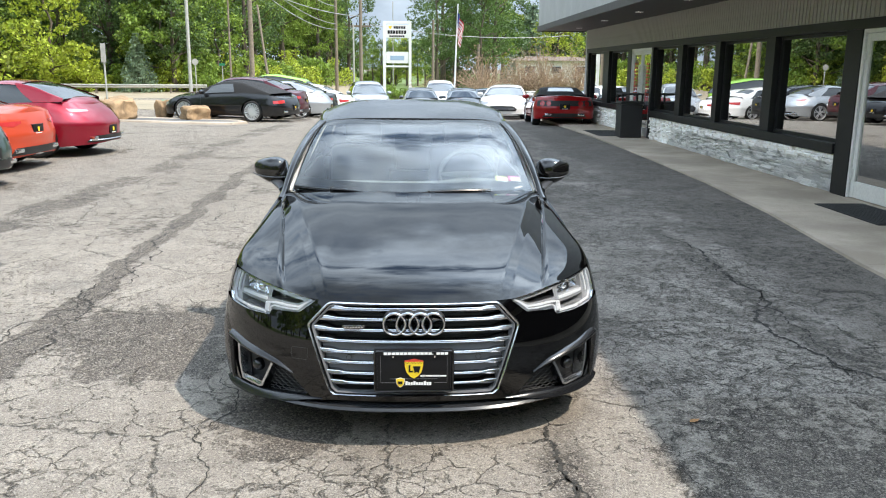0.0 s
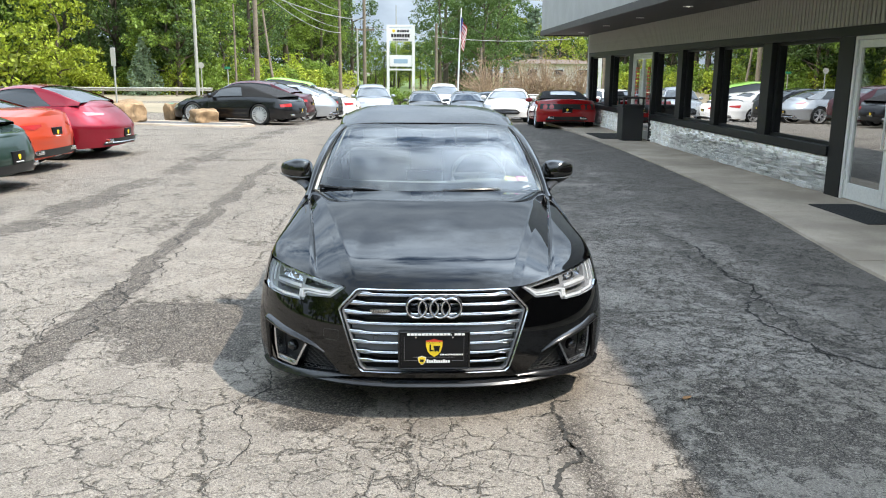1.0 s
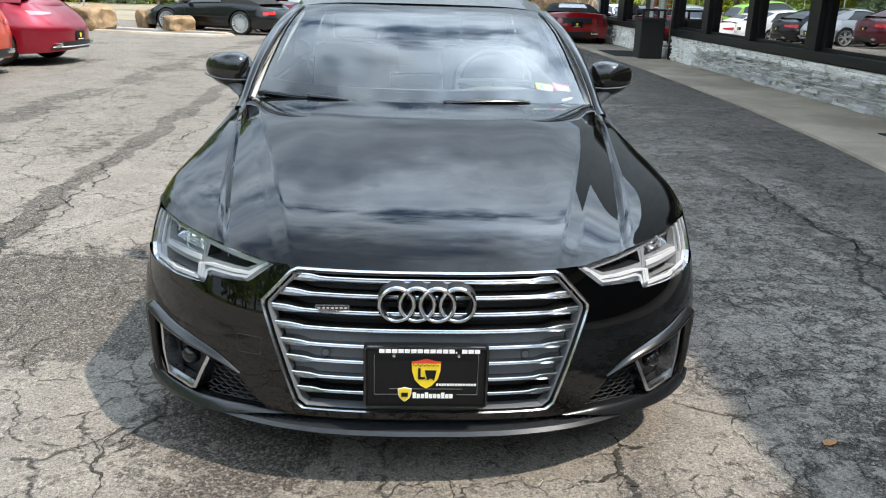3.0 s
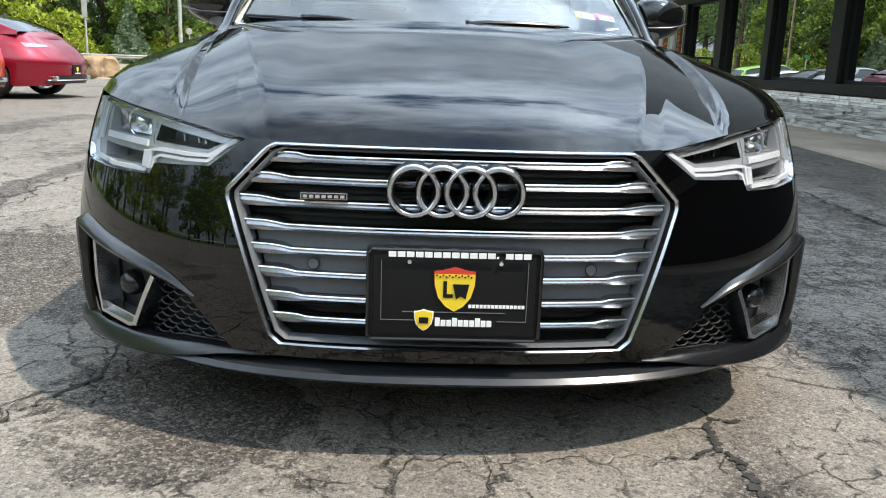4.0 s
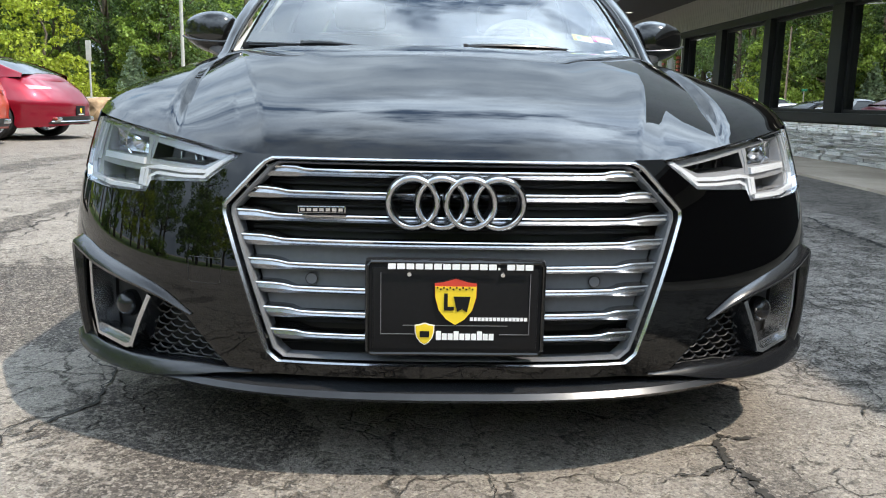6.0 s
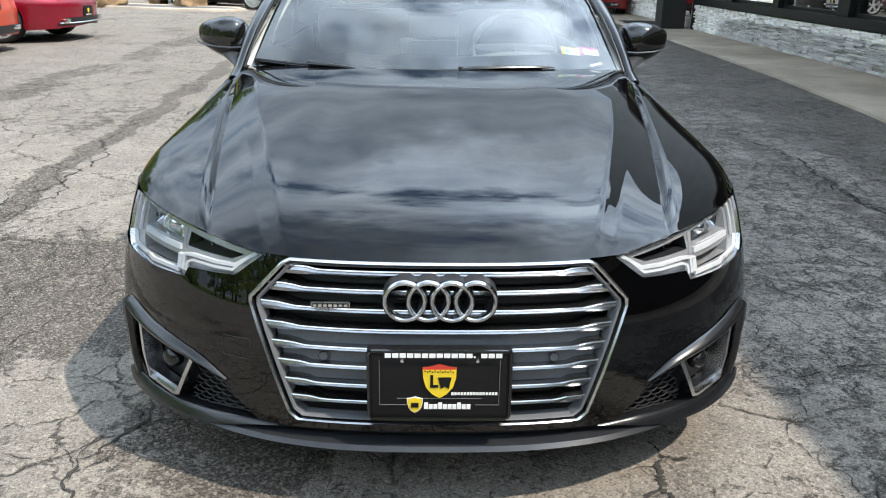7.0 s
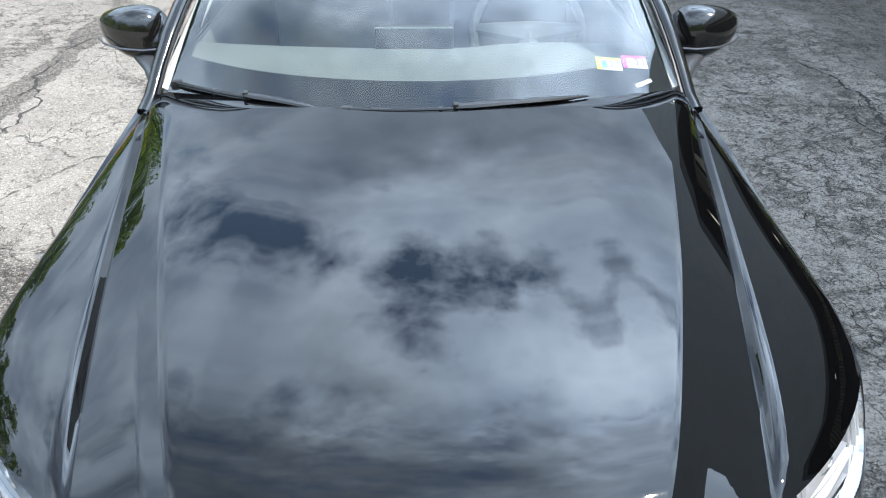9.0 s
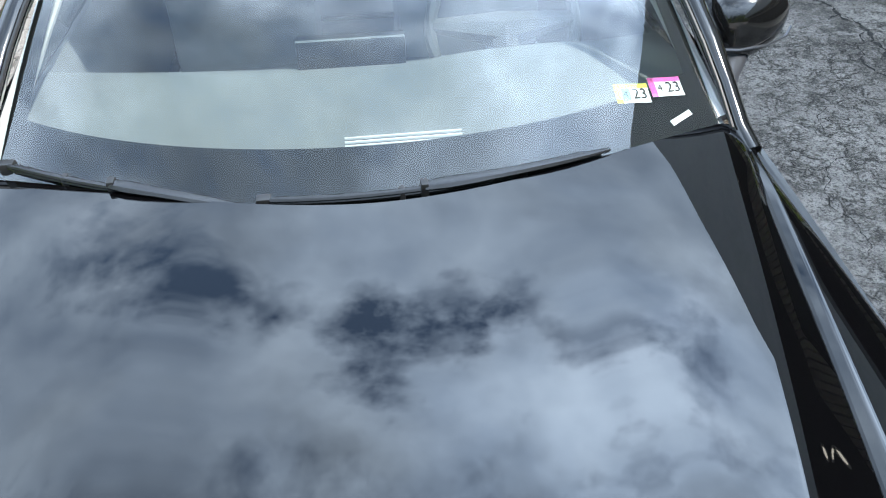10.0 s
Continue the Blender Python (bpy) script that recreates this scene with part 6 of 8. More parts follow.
# ---- parked cars ----
M["car_glass"] = material("dark_car_glass", (0.012, 0.014, 0.015), rough=0.04, coat=1.0, spec=0.6)
M["tail_red"] = material("tail_red", (0.42, 0.02, 0.02), rough=0.15, coat=1.0)
M["tail_pale"] = material("tail_pale", (0.55, 0.20, 0.22), rough=0.12, coat=1.0)
M["cloth_black"] = material("soft_top", (0.016, 0.016, 0.017), rough=0.9, bump=0.3, bump_scale=300)
M["rim_silver"] = material("rim_silver", (0.66, 0.67, 0.68), rough=0.3, metal=0.35)
M["rim_dark"] = material("rim_dark", (0.05, 0.05, 0.05), rough=0.3, metal=0.6)
PAINTS = {
    "red": paint("paint_red", (0.24, 0.006, 0.020), 0.4), "orange": paint("paint_orange", (0.50, 0.055, 0.02), 0.2), "green": paint("paint_green", (0.022, 0.045, 0.036), 0.3),
    "black": paint("paint_black", (0.006, 0.006, 0.007)), "white": paint("paint_white", (0.78, 0.78, 0.77)), "silver": paint("paint_silver", (0.42, 0.44, 0.46), 0.6),
    "grey": paint("paint_grey", (0.09, 0.095, 0.10), 0.4), "scarlet": paint("paint_bright_red", (0.33, 0.006, 0.008)), "maroon": paint("paint_maroon", (0.07, 0.008, 0.014), 0.3), "blue": paint("paint_slate", (0.07, 0.085, 0.10), 0.4), "lime": paint("paint_lime", (0.25, 0.50, 0.06)),
}
CARS = {
    # length, half width, nose, tail, belt heights, deck heights, glasshouse: windscreen foot, roof front, roof rear, rear foot, roof height, wheels
    "coupe": dict(L=4.55, W=0.98, nose=0.62, tail=0.78, belt=([0, 0.5, 1.6, 3.4, 4.2, 4.55], [0.56, 0.66, 0.88, 0.97, 0.98, 0.93]), deck=([0, 0.5, 1.7, 3.9, 4.25, 4.55], [0.58, 0.74, 0.98, 1.07, 1.06, 0.98]),
                  house=([1.75, 2.45, 2.9, 3.4, 4.00], [0.97, 1.32, 1.37, 1.29, 1.045]), roof=(2.35, 3.2), wheels=(0.95, 3.58), R=0.345),
    "sports": dict(L=4.45, W=0.92, nose=0.55, tail=0.50, belt=([0, 0.5, 1.5, 3.2, 4.0, 4.45], [0.52, 0.68, 0.83, 0.90, 0.86, 0.74]), deck=([0, 0.5, 1.4, 3.4, 4.45], [0.54, 0.80, 0.90, 0.92, 0.78]),
                   house=([1.35, 2.05, 2.5, 3.0, 4.00], [0.88, 1.24, 1.30, 1.24, 0.90]), roof=(1.95, 2.85), wheels=(1.0, 3.40), R=0.34),
    "sedan": dict(L=4.75, W=0.92, nose=0.55, tail=0.50, belt=([0, 0.5, 1.5, 3.5, 4.75], [0.62, 0.72, 0.90, 0.96, 0.92]), deck=([0, 0.4, 1.4, 3.9, 4.75], [0.66, 0.80, 0.98, 1.05, 1.00]),
                  house=([1.30, 2.05, 2.7, 3.4, 4.15], [0.97, 1.38, 1.44, 1.38, 1.05]), roof=(1.95, 3.5), wheels=(0.88, 3.72), R=0.335),
    "suv": dict(L=4.80, W=0.97, nose=0.45, tail=0.35, belt=([0, 0.3, 1.3, 4.0, 4.8], [0.80, 0.98, 1.08, 1.14, 1.12]), deck=([0, 0.25, 1.2, 4.4, 4.8], [0.84, 1.04, 1.15, 1.15, 1.10]),
                house=([1.15, 1.85, 2.6, 4.1, 4.62], [1.14, 1.62, 1.72, 1.66, 1.16]), roof=(1.8, 4.2), wheels=(0.92, 3.80), R=0.38),
    "roadster": dict(L=4.47, W=0.96, nose=0.60, tail=0.34, belt=([0, 0.5, 1.6, 3.4, 4.2, 4.47], [0.56, 0.66, 0.84, 0.92, 0.92, 0.90]), deck=([0, 0.5, 1.7, 3.6, 4.2, 4.47], [0.58, 0.74, 0.93, 1.02, 1.02, 0.98]),
                     house=([1.55, 2.2, 2.6, 3.0, 3.62], [0.91, 1.22, 1.27, 1.20, 0.98]), roof=(2.1, 3.0), wheels=(0.95, 3.52), R=0.345),
    "crossover": dict(L=4.80, W=0.90, nose=0.55, tail=0.45, belt=([0, 0.4, 1.3, 4.0, 4.8], [0.58, 0.74, 0.85, 0.90, 0.88]), deck=([0, 0.35, 1.3, 4.3, 4.8], [0.62, 0.82, 0.92, 0.94, 0.90]),
                      house=([1.25, 2.0, 2.7, 3.8, 4.62], [0.91, 1.25, 1.33, 1.27, 0.94]), roof=(1.9, 4.0), wheels=(0.95, 3.85), R=0.38),
    "low_convertible": dict(L=4.30, W=0.90, nose=0.60, tail=0.30, belt=([0, 0.6, 1.6, 3.2, 4.0, 4.30], [0.42, 0.60, 0.76, 0.84, 0.86, 0.84]), deck=([0, 0.6, 1.6, 3.2, 4.3], [0.44, 0.68, 0.84, 0.92, 0.90]),
                            house=([1.55, 2.2, 2.5, 2.9, 3.45], [0.84, 1.14, 1.18, 1.15, 0.92]), roof=(2.1, 3.2), wheels=(1.0, 3.45), R=0.33),
}


def parked_car(kind, color, m, label, rim="rim_silver", soft=False, category="car", group="", lamps="normal", plates=True):
    c = CARS[kind]
    L, W = c["L"], c["W"]
    name = {"suv": "suv", "sedan": "sedan", "coupe": "coupe", "roadster": "sports_car", "crossover": "suv", "sports": "sports_car", "low_convertible": "convertible"}[kind]
    car = thing(name, m, label, category, group)
    nose_p, tail_p = m @ Vector((0, 0.9, 0)), m @ Vector((0, L - 0.9, 0))
    za, zb = ground_z(nose_p.x, nose_p.y), ground_z(tail_p.x, tail_p.y)
    tip = math.atan2(zb - za, L - 1.8)
    car.matrix_world = Matrix.Translation((0, 0, za - math.sin(tip) * 0.9)) @ m @ Matrix.Rotation(tip, 4, "X")
    ps, px, py, nx, ny = half_plan(W, c["nose"], c["tail"], L)
    z_low = 0.20 if kind != "suv" else 0.28

    def belt(y):
        return interp(y, *c["belt"])

    def lean(y, z):
        b = belt(y)
        k = max(0.0, (z - 0.45) / max(0.1, b - 0.45))
        return (0.15 if kind == "coupe" else 0.085) * k ** (3.2 if kind == "coupe" else 2.4) + (0.5 * max(0, 0.38 - z) ** 2) - 0.018 * math.exp(-((z - 0.62 * b) / 0.07) ** 2)

    def sk(s, z, out=0.0):
        x, y, a, b = (interp(s, ps, q) for q in (px, py, nx, ny))
        d = lean(y, z) - out
        if kind == "coupe" and b > 0 and y > L / 2:
            d += 0.20 * b * max(0.0, (z - 0.56) / 0.40) ** 1.5
        return Vector((max(0.0, x - a * d), y - b * d, z))

    side = (px > W - 1e-4)
    run = lambda y: interp(y, py[side], ps[side])
    S = float(ps[-1])
    yf, yr = c["wheels"]
    R = c["R"]
    ar = R + 0.035
    low = []
    for yc in (yf, yr):
        low += [(run(yc) - math.cos(a) * ar, max(z_low, R + math.sin(a) * ar)) for a in np.linspace(-0.25, math.pi + 0.25, 15)]
    top = [(s, belt(interp(s, ps, py))) for s in np.linspace(S, 0, 36)]
    outline = [(0.0, z_low), (run(yf) - ar - 0.03, z_low), *low[:15], *low[15:], (run(yr) + ar + 0.03, z_low), (S, z_low + 0.06), *top]
    part("body", welded(panel(outline, [], 0.06, sk, mirror=True)), PAINTS[color], car)

    def deck(u, v):
        s = S * v
        y = interp(s, ps, py)
        e = sk(s, belt(y))
        q = 2 * u - 1
        z = e.z + (interp(y, *c["deck"]) - e.z) * (1 - abs(q) ** 2.6) * min(1.0, e.x / 0.3)
        return Vector((e.x * q, e.y, z))
    part("deck", welded(grid(15, 60, deck)), PAINTS[color], car)
    hy, hz = c["house"]

    def house(u, v, y0=hy[0], y1=hy[-1], grow=0.0, wide=1.0):
        y = y0 + (y1 - y0) * v
        zr = float(np.interp(y, hy, hz))
        # smooth the roof line
        zr = sum(float(np.interp(y + d, hy, hz)) for d in (-0.18, -0.09, 0, 0.09, 0.18)) / 5 if hy[0] + 0.2 < y < hy[-1] - 0.2 else zr
        wb = sk(run(min(max(y, c["nose"] + 0.1), L - c["tail"] - 0.05)), belt(y)).x - 0.03
        if y > L - c["tail"]:
            wb *= 1 - 0.25 * (y - (L - c["tail"])) / c["tail"]
        b = belt(y)
        h = max(0.0, zr - b)
        q = (2 * u - 1) * wide
        a = abs(q)
        full = max(hz) - b
        wr = wb - (wb * 0.27) * min(1.0, h / full)
        if a > 0.62:
            t = (1 - a) / 0.38
            x, z = wb + (wr - wb) * t, b + h * 0.90 * (t ** 0.9)
        else:
            x, z = wr * (a / 0.62) ** 0.92, b + h * (0.90 + 0.10 * (1 - (a / 0.62) ** 2.4))
        return Vector((math.copysign(x, q), y, z + grow))
    part("glasshouse", welded(grid(25, 34, lambda u, v: house(u, v))), "cloth_black" if soft else "car_glass", car, "black cloth roof" if soft else "")
    r0, r1 = c["roof"]
    if not soft:
        part("roof", welded(grid(15, 16, lambda u, v: house(u, v, r0, r1, 0.012, 0.66))), PAINTS[color], car)
        if kind in ("sports", "sedan"):
            part("tail_lid", welded(grid(15, 8, lambda u, v: house(u, v, hy[-1] - (0.55 if kind == "coupe" else 0.3), hy[-1], 0.014, 0.99))), PAINTS[color], car)
    else:
        for sx in (-1, 1):
            vs, fs = grid(10, 5, lambda u, v: house(0.5 + sx * 0.5 * (0.70 + 0.27 * v), (hy[0] + 0.55 - 0.2 * v + (r1 - hy[0] - 0.75 + 0.3 * v) * u - hy[0]) / (hy[-1] - hy[0])) + Vector((sx * 0.014, 0, 0.008)))
            part("side_window", (vs, fs if sx < 0 else [f[::-1] for f in fs]), "car_glass", car)
    for sx in (-1, 1):
        for y0, y1, t0, t1 in ((hy[0] + 0.02, r0, 0.97, 0.66), (r1, hy[-1] - 0.05, 0.66, 0.97)):
            pts = []
            for t in np.linspace(0, 1, 8):
                y = y0 + (y1 - y0) * t
                q = t0 + (t1 - t0) * t
                p = house(0.5 + 0.5 * q * 0.999, (y - hy[0]) / (hy[-1] - hy[0]))
                pts.append(Vector((sx * p.x, p.y, p.z + 0.006)))
            if not soft and y0 < r0:
                part("pillar", bar(pts, 0.085 if (kind == "coupe" and y0 > 3) else 0.04, seg=8, flat=0.45), PAINTS[color], car)
        if not soft:
            # painted flank from the rear side window to the tail
            def flank(u, v):
                q = 0.60 + 0.40 * v
                ya = r1 - 0.12 + (0.30 if kind in ("suv", "crossover") else 0.42) * v ** 1.3
                y = ya + (hy[-1] - ya) * u
                p = house(0.5 + 0.5 * q, (y - hy[0]) / (hy[-1] - hy[0]), grow=0.010)
                return Vector((sx * (p.x + 0.008), p.y, p.z))
            vs, fs = grid(12, 9, flank)
            part("rear_quarter", (vs, fs if sx < 0 else [f[::-1] for f in fs]), PAINTS[color], car)
        for yc in (yf, yr):
            wheel("wheel", car, pose(sx * (W - 0.125), yc, R) @ Matrix.Rotation(0 if sx > 0 else math.pi, 4, "Z"), R, 0.25, rim, 10 if kind == "sports" else 5, R * 0.76)
            vs, fs = grid(16, 2, lambda u, v: Vector((sx * (W - 0.36 + 0.33 * v), yc - math.cos(u * math.pi) * (ar + 0.004), R + math.sin(u * math.pi) * (ar + 0.004))))
            part("wheel_liner", (vs, fs), "satin_black", car)
        # lamps
        def patch(pts, out, mat, nm, step=0.06):
            vs, fs = panel(pts, [], step, lambda s, z: sk(s, z, out))
            part(nm, welded(([Vector((sx * v.x, v.y, v.z)) for v in vs], fs if sx > 0 else [f[::-1] for f in fs])), mat, car)
        bz = belt(L)
        s1 = S - W * 0.98
        if kind == "coupe":
            patch([(S - W * 1.06, bz - 0.055), (S - W * 0.55, bz - 0.085), (S - W * 0.55, bz - 0.115), (S - W * 0.98, bz - 0.125)], 0.006, "tail_pale", "tail_lamp", 0.04)
        elif kind == "roadster":
            patch([(S - W * 1.02, bz - 0.12), (S - W * 0.42, bz - 0.12), (S - W * 0.42, bz - 0.15), (S - W * 0.62, bz - 0.20), (S - W * 0.98, bz - 0.16)], 0.006, "tail_red", "tail_lamp", 0.04)
        elif kind == "sports":
            patch([(S - 0.98, bz - 0.06), (S - 0.55, bz - 0.03), (S - 0.55, bz - 0.13), (S - 0.96, bz - 0.15)], 0.008, "tail_red", "tail_lamp")
        elif kind == "low_convertible":
            for off in (0.48, 0.68):
                patch([(S - off - 0.075 * math.cos(a), bz - 0.17 + 0.075 * math.sin(a)) for a in np.linspace(0, 2 * math.pi, 12, endpoint=False)], 0.012, "tail_red", "tail_lamp")
        else:
            patch([(S - W * 1.18, bz - 0.08), (S - W * 0.52, bz - 0.10), (S - W * 0.52, bz - 0.17), (S - W * 1.12, bz - 0.22)], 0.008, "tail_red", "tail_lamp")
        fz = belt(0.25)
        patch([(W * 0.62, fz - 0.13), (W * 0.60, fz - 0.06), (W * 1.12, fz - 0.01), (W * 1.20, fz - 0.06), (W * 1.0, fz - 0.14)], 0.008, "lamp_silver", "headlamp")
        mz = belt(hy[0] + 0.3)
        bm = bmesh.new()
        bmesh.ops.create_uvsphere(bm, u_segments=12, v_segments=8, radius=1.0, matrix=pose(sx * (W + 0.06), hy[0] + 0.35, mz + 0.08) @ Matrix.Diagonal((0.12, 0.07, 0.075, 1)))
        part("mirror", bm, PAINTS[color], car)
        part("door_line", bar([sk(run(hy[0] + 0.25), z, 0.001) * 1.0 if sx > 0 else Matrix.Diagonal((-1, 1, 1, 1)) @ sk(run(hy[0] + 0.25), z, 0.001) for z in np.linspace(z_low + 0.1, belt(hy[0] + 0.25), 8)], 0.004, seg=4), "satin_black", car)
        # exhaust
        if kind in ("coupe", "sedan", "sports", "low_convertible", "roadster"):
            p = sk(S - W * 0.55, 0.34)
            part("exhaust", box_mesh(sx * p.x - 0.10, sx * p.x + 0.10, p.y - 0.12, p.y + 0.03, 0.30, 0.37, 0.02), "chrome", car)
    if kind == "low_convertible":
        bz = belt(L)
        vs, fs = panel([(S - 0.86, bz - 0.245), (S, bz - 0.245), (S, bz - 0.085), (S - 0.86, bz - 0.085)], [], 0.08, lambda s, z: sk(s, z, 0.006), mirror=True)
        part("lamp_panel", welded((vs, fs)), "satin_black", car)
        vs, fs = grid(9, 5, lambda u, v: house(0.32 + 0.36 * u, 0.72 + 0.16 * v, grow=0.012))
        part("rear_pane", (vs, fs), "lamp_silver", car, "clear plastic rear pane")
    vs, fs = panel([(S - W * 0.75, z_low + 0.065), (S, z_low + 0.065), (S, z_low + 0.18), (S - W * 0.62, z_low + 0.18)], [], 0.08, lambda s, z: sk(s, z, 0.012), mirror=True)
    part("rear_valance", welded((vs, fs)), "satin_black", car)
    if kind == "coupe":
        part("exhaust_trim", bar([sk(S - abs(x), 0.30, 0.016) if x >= 0 else Matrix.Diagonal((-1, 1, 1, 1)) @ sk(S + x, 0.30, 0.016) for x in np.linspace(-W * 0.7, W * 0.7, 13)], 0.012, seg=6), "chrome", car)
    fz = belt(0.0)
    vs, fs = panel([(0.0, z_low + 0.10), (W * 0.55, z_low + 0.10), (W * 0.62, fz - 0.20), (W * 0.45, fz - 0.10), (0.0, fz - 0.09)], [], 0.08, lambda s, z: sk(s, z, 0.010), mirror=True)
    part("front_grille", welded((vs, fs)), "satin_black", car)
    for k in range(4):
        z = z_low + 0.16 + k * (fz - 0.30 - z_low) / 4
        part("grille_bar", bar([sk(max(0.0, abs(x)), z, 0.016) if x >= 0 else Matrix.Diagonal((-1, 1, 1, 1)) @ sk(-x, z, 0.016) for x in np.linspace(-W * 0.5, W * 0.5, 9)], 0.007, seg=5), "lip_grey", car)
    if plates:
        zp = 0.47 if kind == "coupe" else belt(L) - 0.265
        yb = sk(S, zp).y
        pl = part("plate", box_mesh(-0.155, 0.155, yb - 0.03, yb + 0.012, zp - 0.08, zp + 0.08, 0.006), "plate_black", car)
        flat_shape([(-x, z) for x, z in shield(0.0, zp, 0.07, 0.08)], 0.0, pl, "yellow_print", "shield", m=Matrix.Translation((0, yb + 0.016, 0)))
        flat_shape(rect(-0.09, 0.09, zp - 0.066, zp - 0.054), 0.0, pl, "white_print", "letter_bar", m=Matrix.Translation((0, yb + 0.016, 0)))
    part("underbody", box_mesh(-W + 0.30, W - 0.30, c["nose"] + 0.1, L - c["tail"] - 0.1, z_low - 0.02, z_low + 0.25), "satin_black", car, smooth=False)
    return car


def nose_at(x, y, heading, kind):
    """Pose of a car by the middle of its tail and the way its nose points, in degrees from +x."""
    d = Vector((math.cos(radians(heading)), math.sin(radians(heading)), 0))
    L = CARS[kind]["L"]
    return pose(x + d.x * L, y + d.y * L, 0, 0, 0, heading + 90)


ROW = "cars parked in a row"
parked_car("coupe", "red", nose_at(-5.65, 15.7, 176, "coupe"), "dark metallic red fastback coupe parked on the lot", group=ROW)
parked_car("roadster", "orange", nose_at(-5.96, 13.3, 176, "roadster"), "orange two-seat sports coupe beside the red coupe", group=ROW)
parked_car("sports", "green", nose_at(-5.50, 10.9, 176, "sports"), "dark green grand touring coupe beside the orange one", group=ROW)
parked_car("sports", "black", nose_at(-3.75, 26.6, 163, "sports"), "black rear-engined sports car with black cloth roof and silver wheels", soft=True, group=ROW)
parked_car("sedan", "maroon", nose_at(-3.7, 29.2, 172, "sedan"), "dark maroon sedan in the row", group=ROW)
parked_car("coupe", "silver", nose_at(-3.1, 32.0, 174, "coupe"), "silver coupe in the row", group=ROW)
parked_car("sedan", "black", nose_at(-3.15, 34.7, 174, "sedan"), "black sedan in the row", group=ROW)
parked_car("sedan", "white", nose_at(-2.7, 37.4, 174, "sedan"), "white sedan in the row", group=ROW)
parked_car("sedan", "white", nose_at(-2.75, 40.2, 174, "sedan"), "white sedan in the row", group=ROW)
parked_car("suv", "lime", nose_at(-5.2, 45.5, 174, "suv"), "bright green off-roader behind the row", group=ROW)
BACK = "cars at the back of the lot"
parked_car("suv", "silver", pose(-1.95, 40.5, 0, 0, 0, 8), "silver suv facing the lot", group=BACK, category="suv")
parked_car("sedan", "grey", pose(0.55, 39.5, 0, 0, 0, 2), "grey sedan facing the lot", group=BACK)
parked_car("suv", "white", pose(1.65, 45.5, 0, 0, 0, 0), "white suv behind the grey sedan", group=BACK, category="suv")
parked_car("sedan", "blue", pose(2.55, 38.5, 0, 0, 0, 0), "slate-grey sedan facing the lot", group=BACK)
parked_car("crossover", "white", pose(3.30, 30.0, 0, 0, 0, -10), "white low suv with black wheels facing the lot", "rim_dark", group=BACK, category="suv")
parked_car("low_convertible", "scarlet", pose(4.80, 28.7, 0, 0, 0, 177), "bright red low convertible with its black cloth roof up", soft=True, group=BACK)
parked_car("sedan", "blue", pose(6.6, 42.0, 0, 0, 0, 90), "slate-grey sedan standing across behind the convertible", group=BACK)
parked_car("sedan", "silver", pose(12.5, 43.0, 0, 0, 0, 90), "silver sedan standing across behind the convertible", group=BACK)


# ---- the edge of the lot ----
M["rock"] = material("sandstone", (0.29, 0.19, 0.105), rough=0.9, grain=0.3, scale=5, bump=0.8, bump_scale=9, stain=0.3)
M["grass"] = material("grass_ground", (0.10, 0.15, 0.035), rough=0.95, grain=0.4, scale=3, bump=0.6, bump_scale=20, stain=0.3, stain_scale=0.3)
M["wood_pole"] = material("pole_wood", (0.21, 0.17, 0.13), rough=0.85, grain=0.25, scale=8, bump=0.3, bump_scale=30)
M["galvanised"] = material("galvanised", (0.46, 0.45, 0.41), rough=0.55, metal=0.3, grain=0.12, scale=8)
M["sign_white"] = material("sign_white", (0.75, 0.75, 0.74), rough=0.5)
M["sign_green"] = material("sign_green", (0.02, 0.20, 0.10), rough=0.5)
M["sign_blue"] = material("sign_blue", (0.30, 0.42, 0.55), rough=0.5)
M["wire"] = material("wire", (0.30, 0.31, 0.31), rough=0.5)
M["flag_red"] = material("flag_red", (0.45, 0.03, 0.04), rough=0.8)
M["flag_white"] = material("flag_white", (0.72, 0.72, 0.70), rough=0.8)
M["flag_blue"] = material("flag_blue", (0.03, 0.05, 0.20), rough=0.8)
M["house_wall"] = material("house_wall", (0.74, 0.67, 0.60), rough=0.8, grain=0.1, scale=3)
M["roof_brown"] = material("roof_brown", (0.16, 0.12, 0.10), rough=0.85, grain=0.15, scale=4)
M["road"] = material("road_surface", (0.28, 0.235, 0.165), rough=0.9, grain=0.12, scale=3, stain=0.15, stain_scale=0.4)


def sheet(name, pts, z, mat, label, category):
    ob = part(name, lie(pts, z), mat, smooth=False)
    return tagged(ob, label, category, kind="structure")


sheet("verge", [(-140, 36.5), (-9.5, 32.5), (-9.0, 40), (-16, 42), (-140, 46)], 0.010, "road", "pale dusty gravel verge beside the road", "verge")
sheet("road", [(-140, 46), (-16, 42), (-5.5, 47), (-5.0, 95), (-12, 100), (-24, 58), (-140, 54)], 0.006, "road", "pale asphalt road past the lot", "road")
sheet("grass_bank", [(-140, 54), (-24, 58), (-12, 100), (-40, 160), (-300, 160), (-300, 54)], 0.02, "grass", "rough green bank under the trees", "grass")
sheet("grass_verge", [(-3.5, 52), (40, 50), (120, 60), (120, 160), (-3.5, 160)], 0.012, "grass", "green verge behind the lot", "grass")
sheet("grass_side", [(-90, -60), (-15, -60), (-15, 30), (-20, 36), (-90, 38)], 0.008, "grass", "grass beside the lot", "grass")

sheet("grass_far", [(-60, 101), (120, 161), (120, 400), (-200, 400)], 0.014, "grass", "far green land behind the lot", "grass")

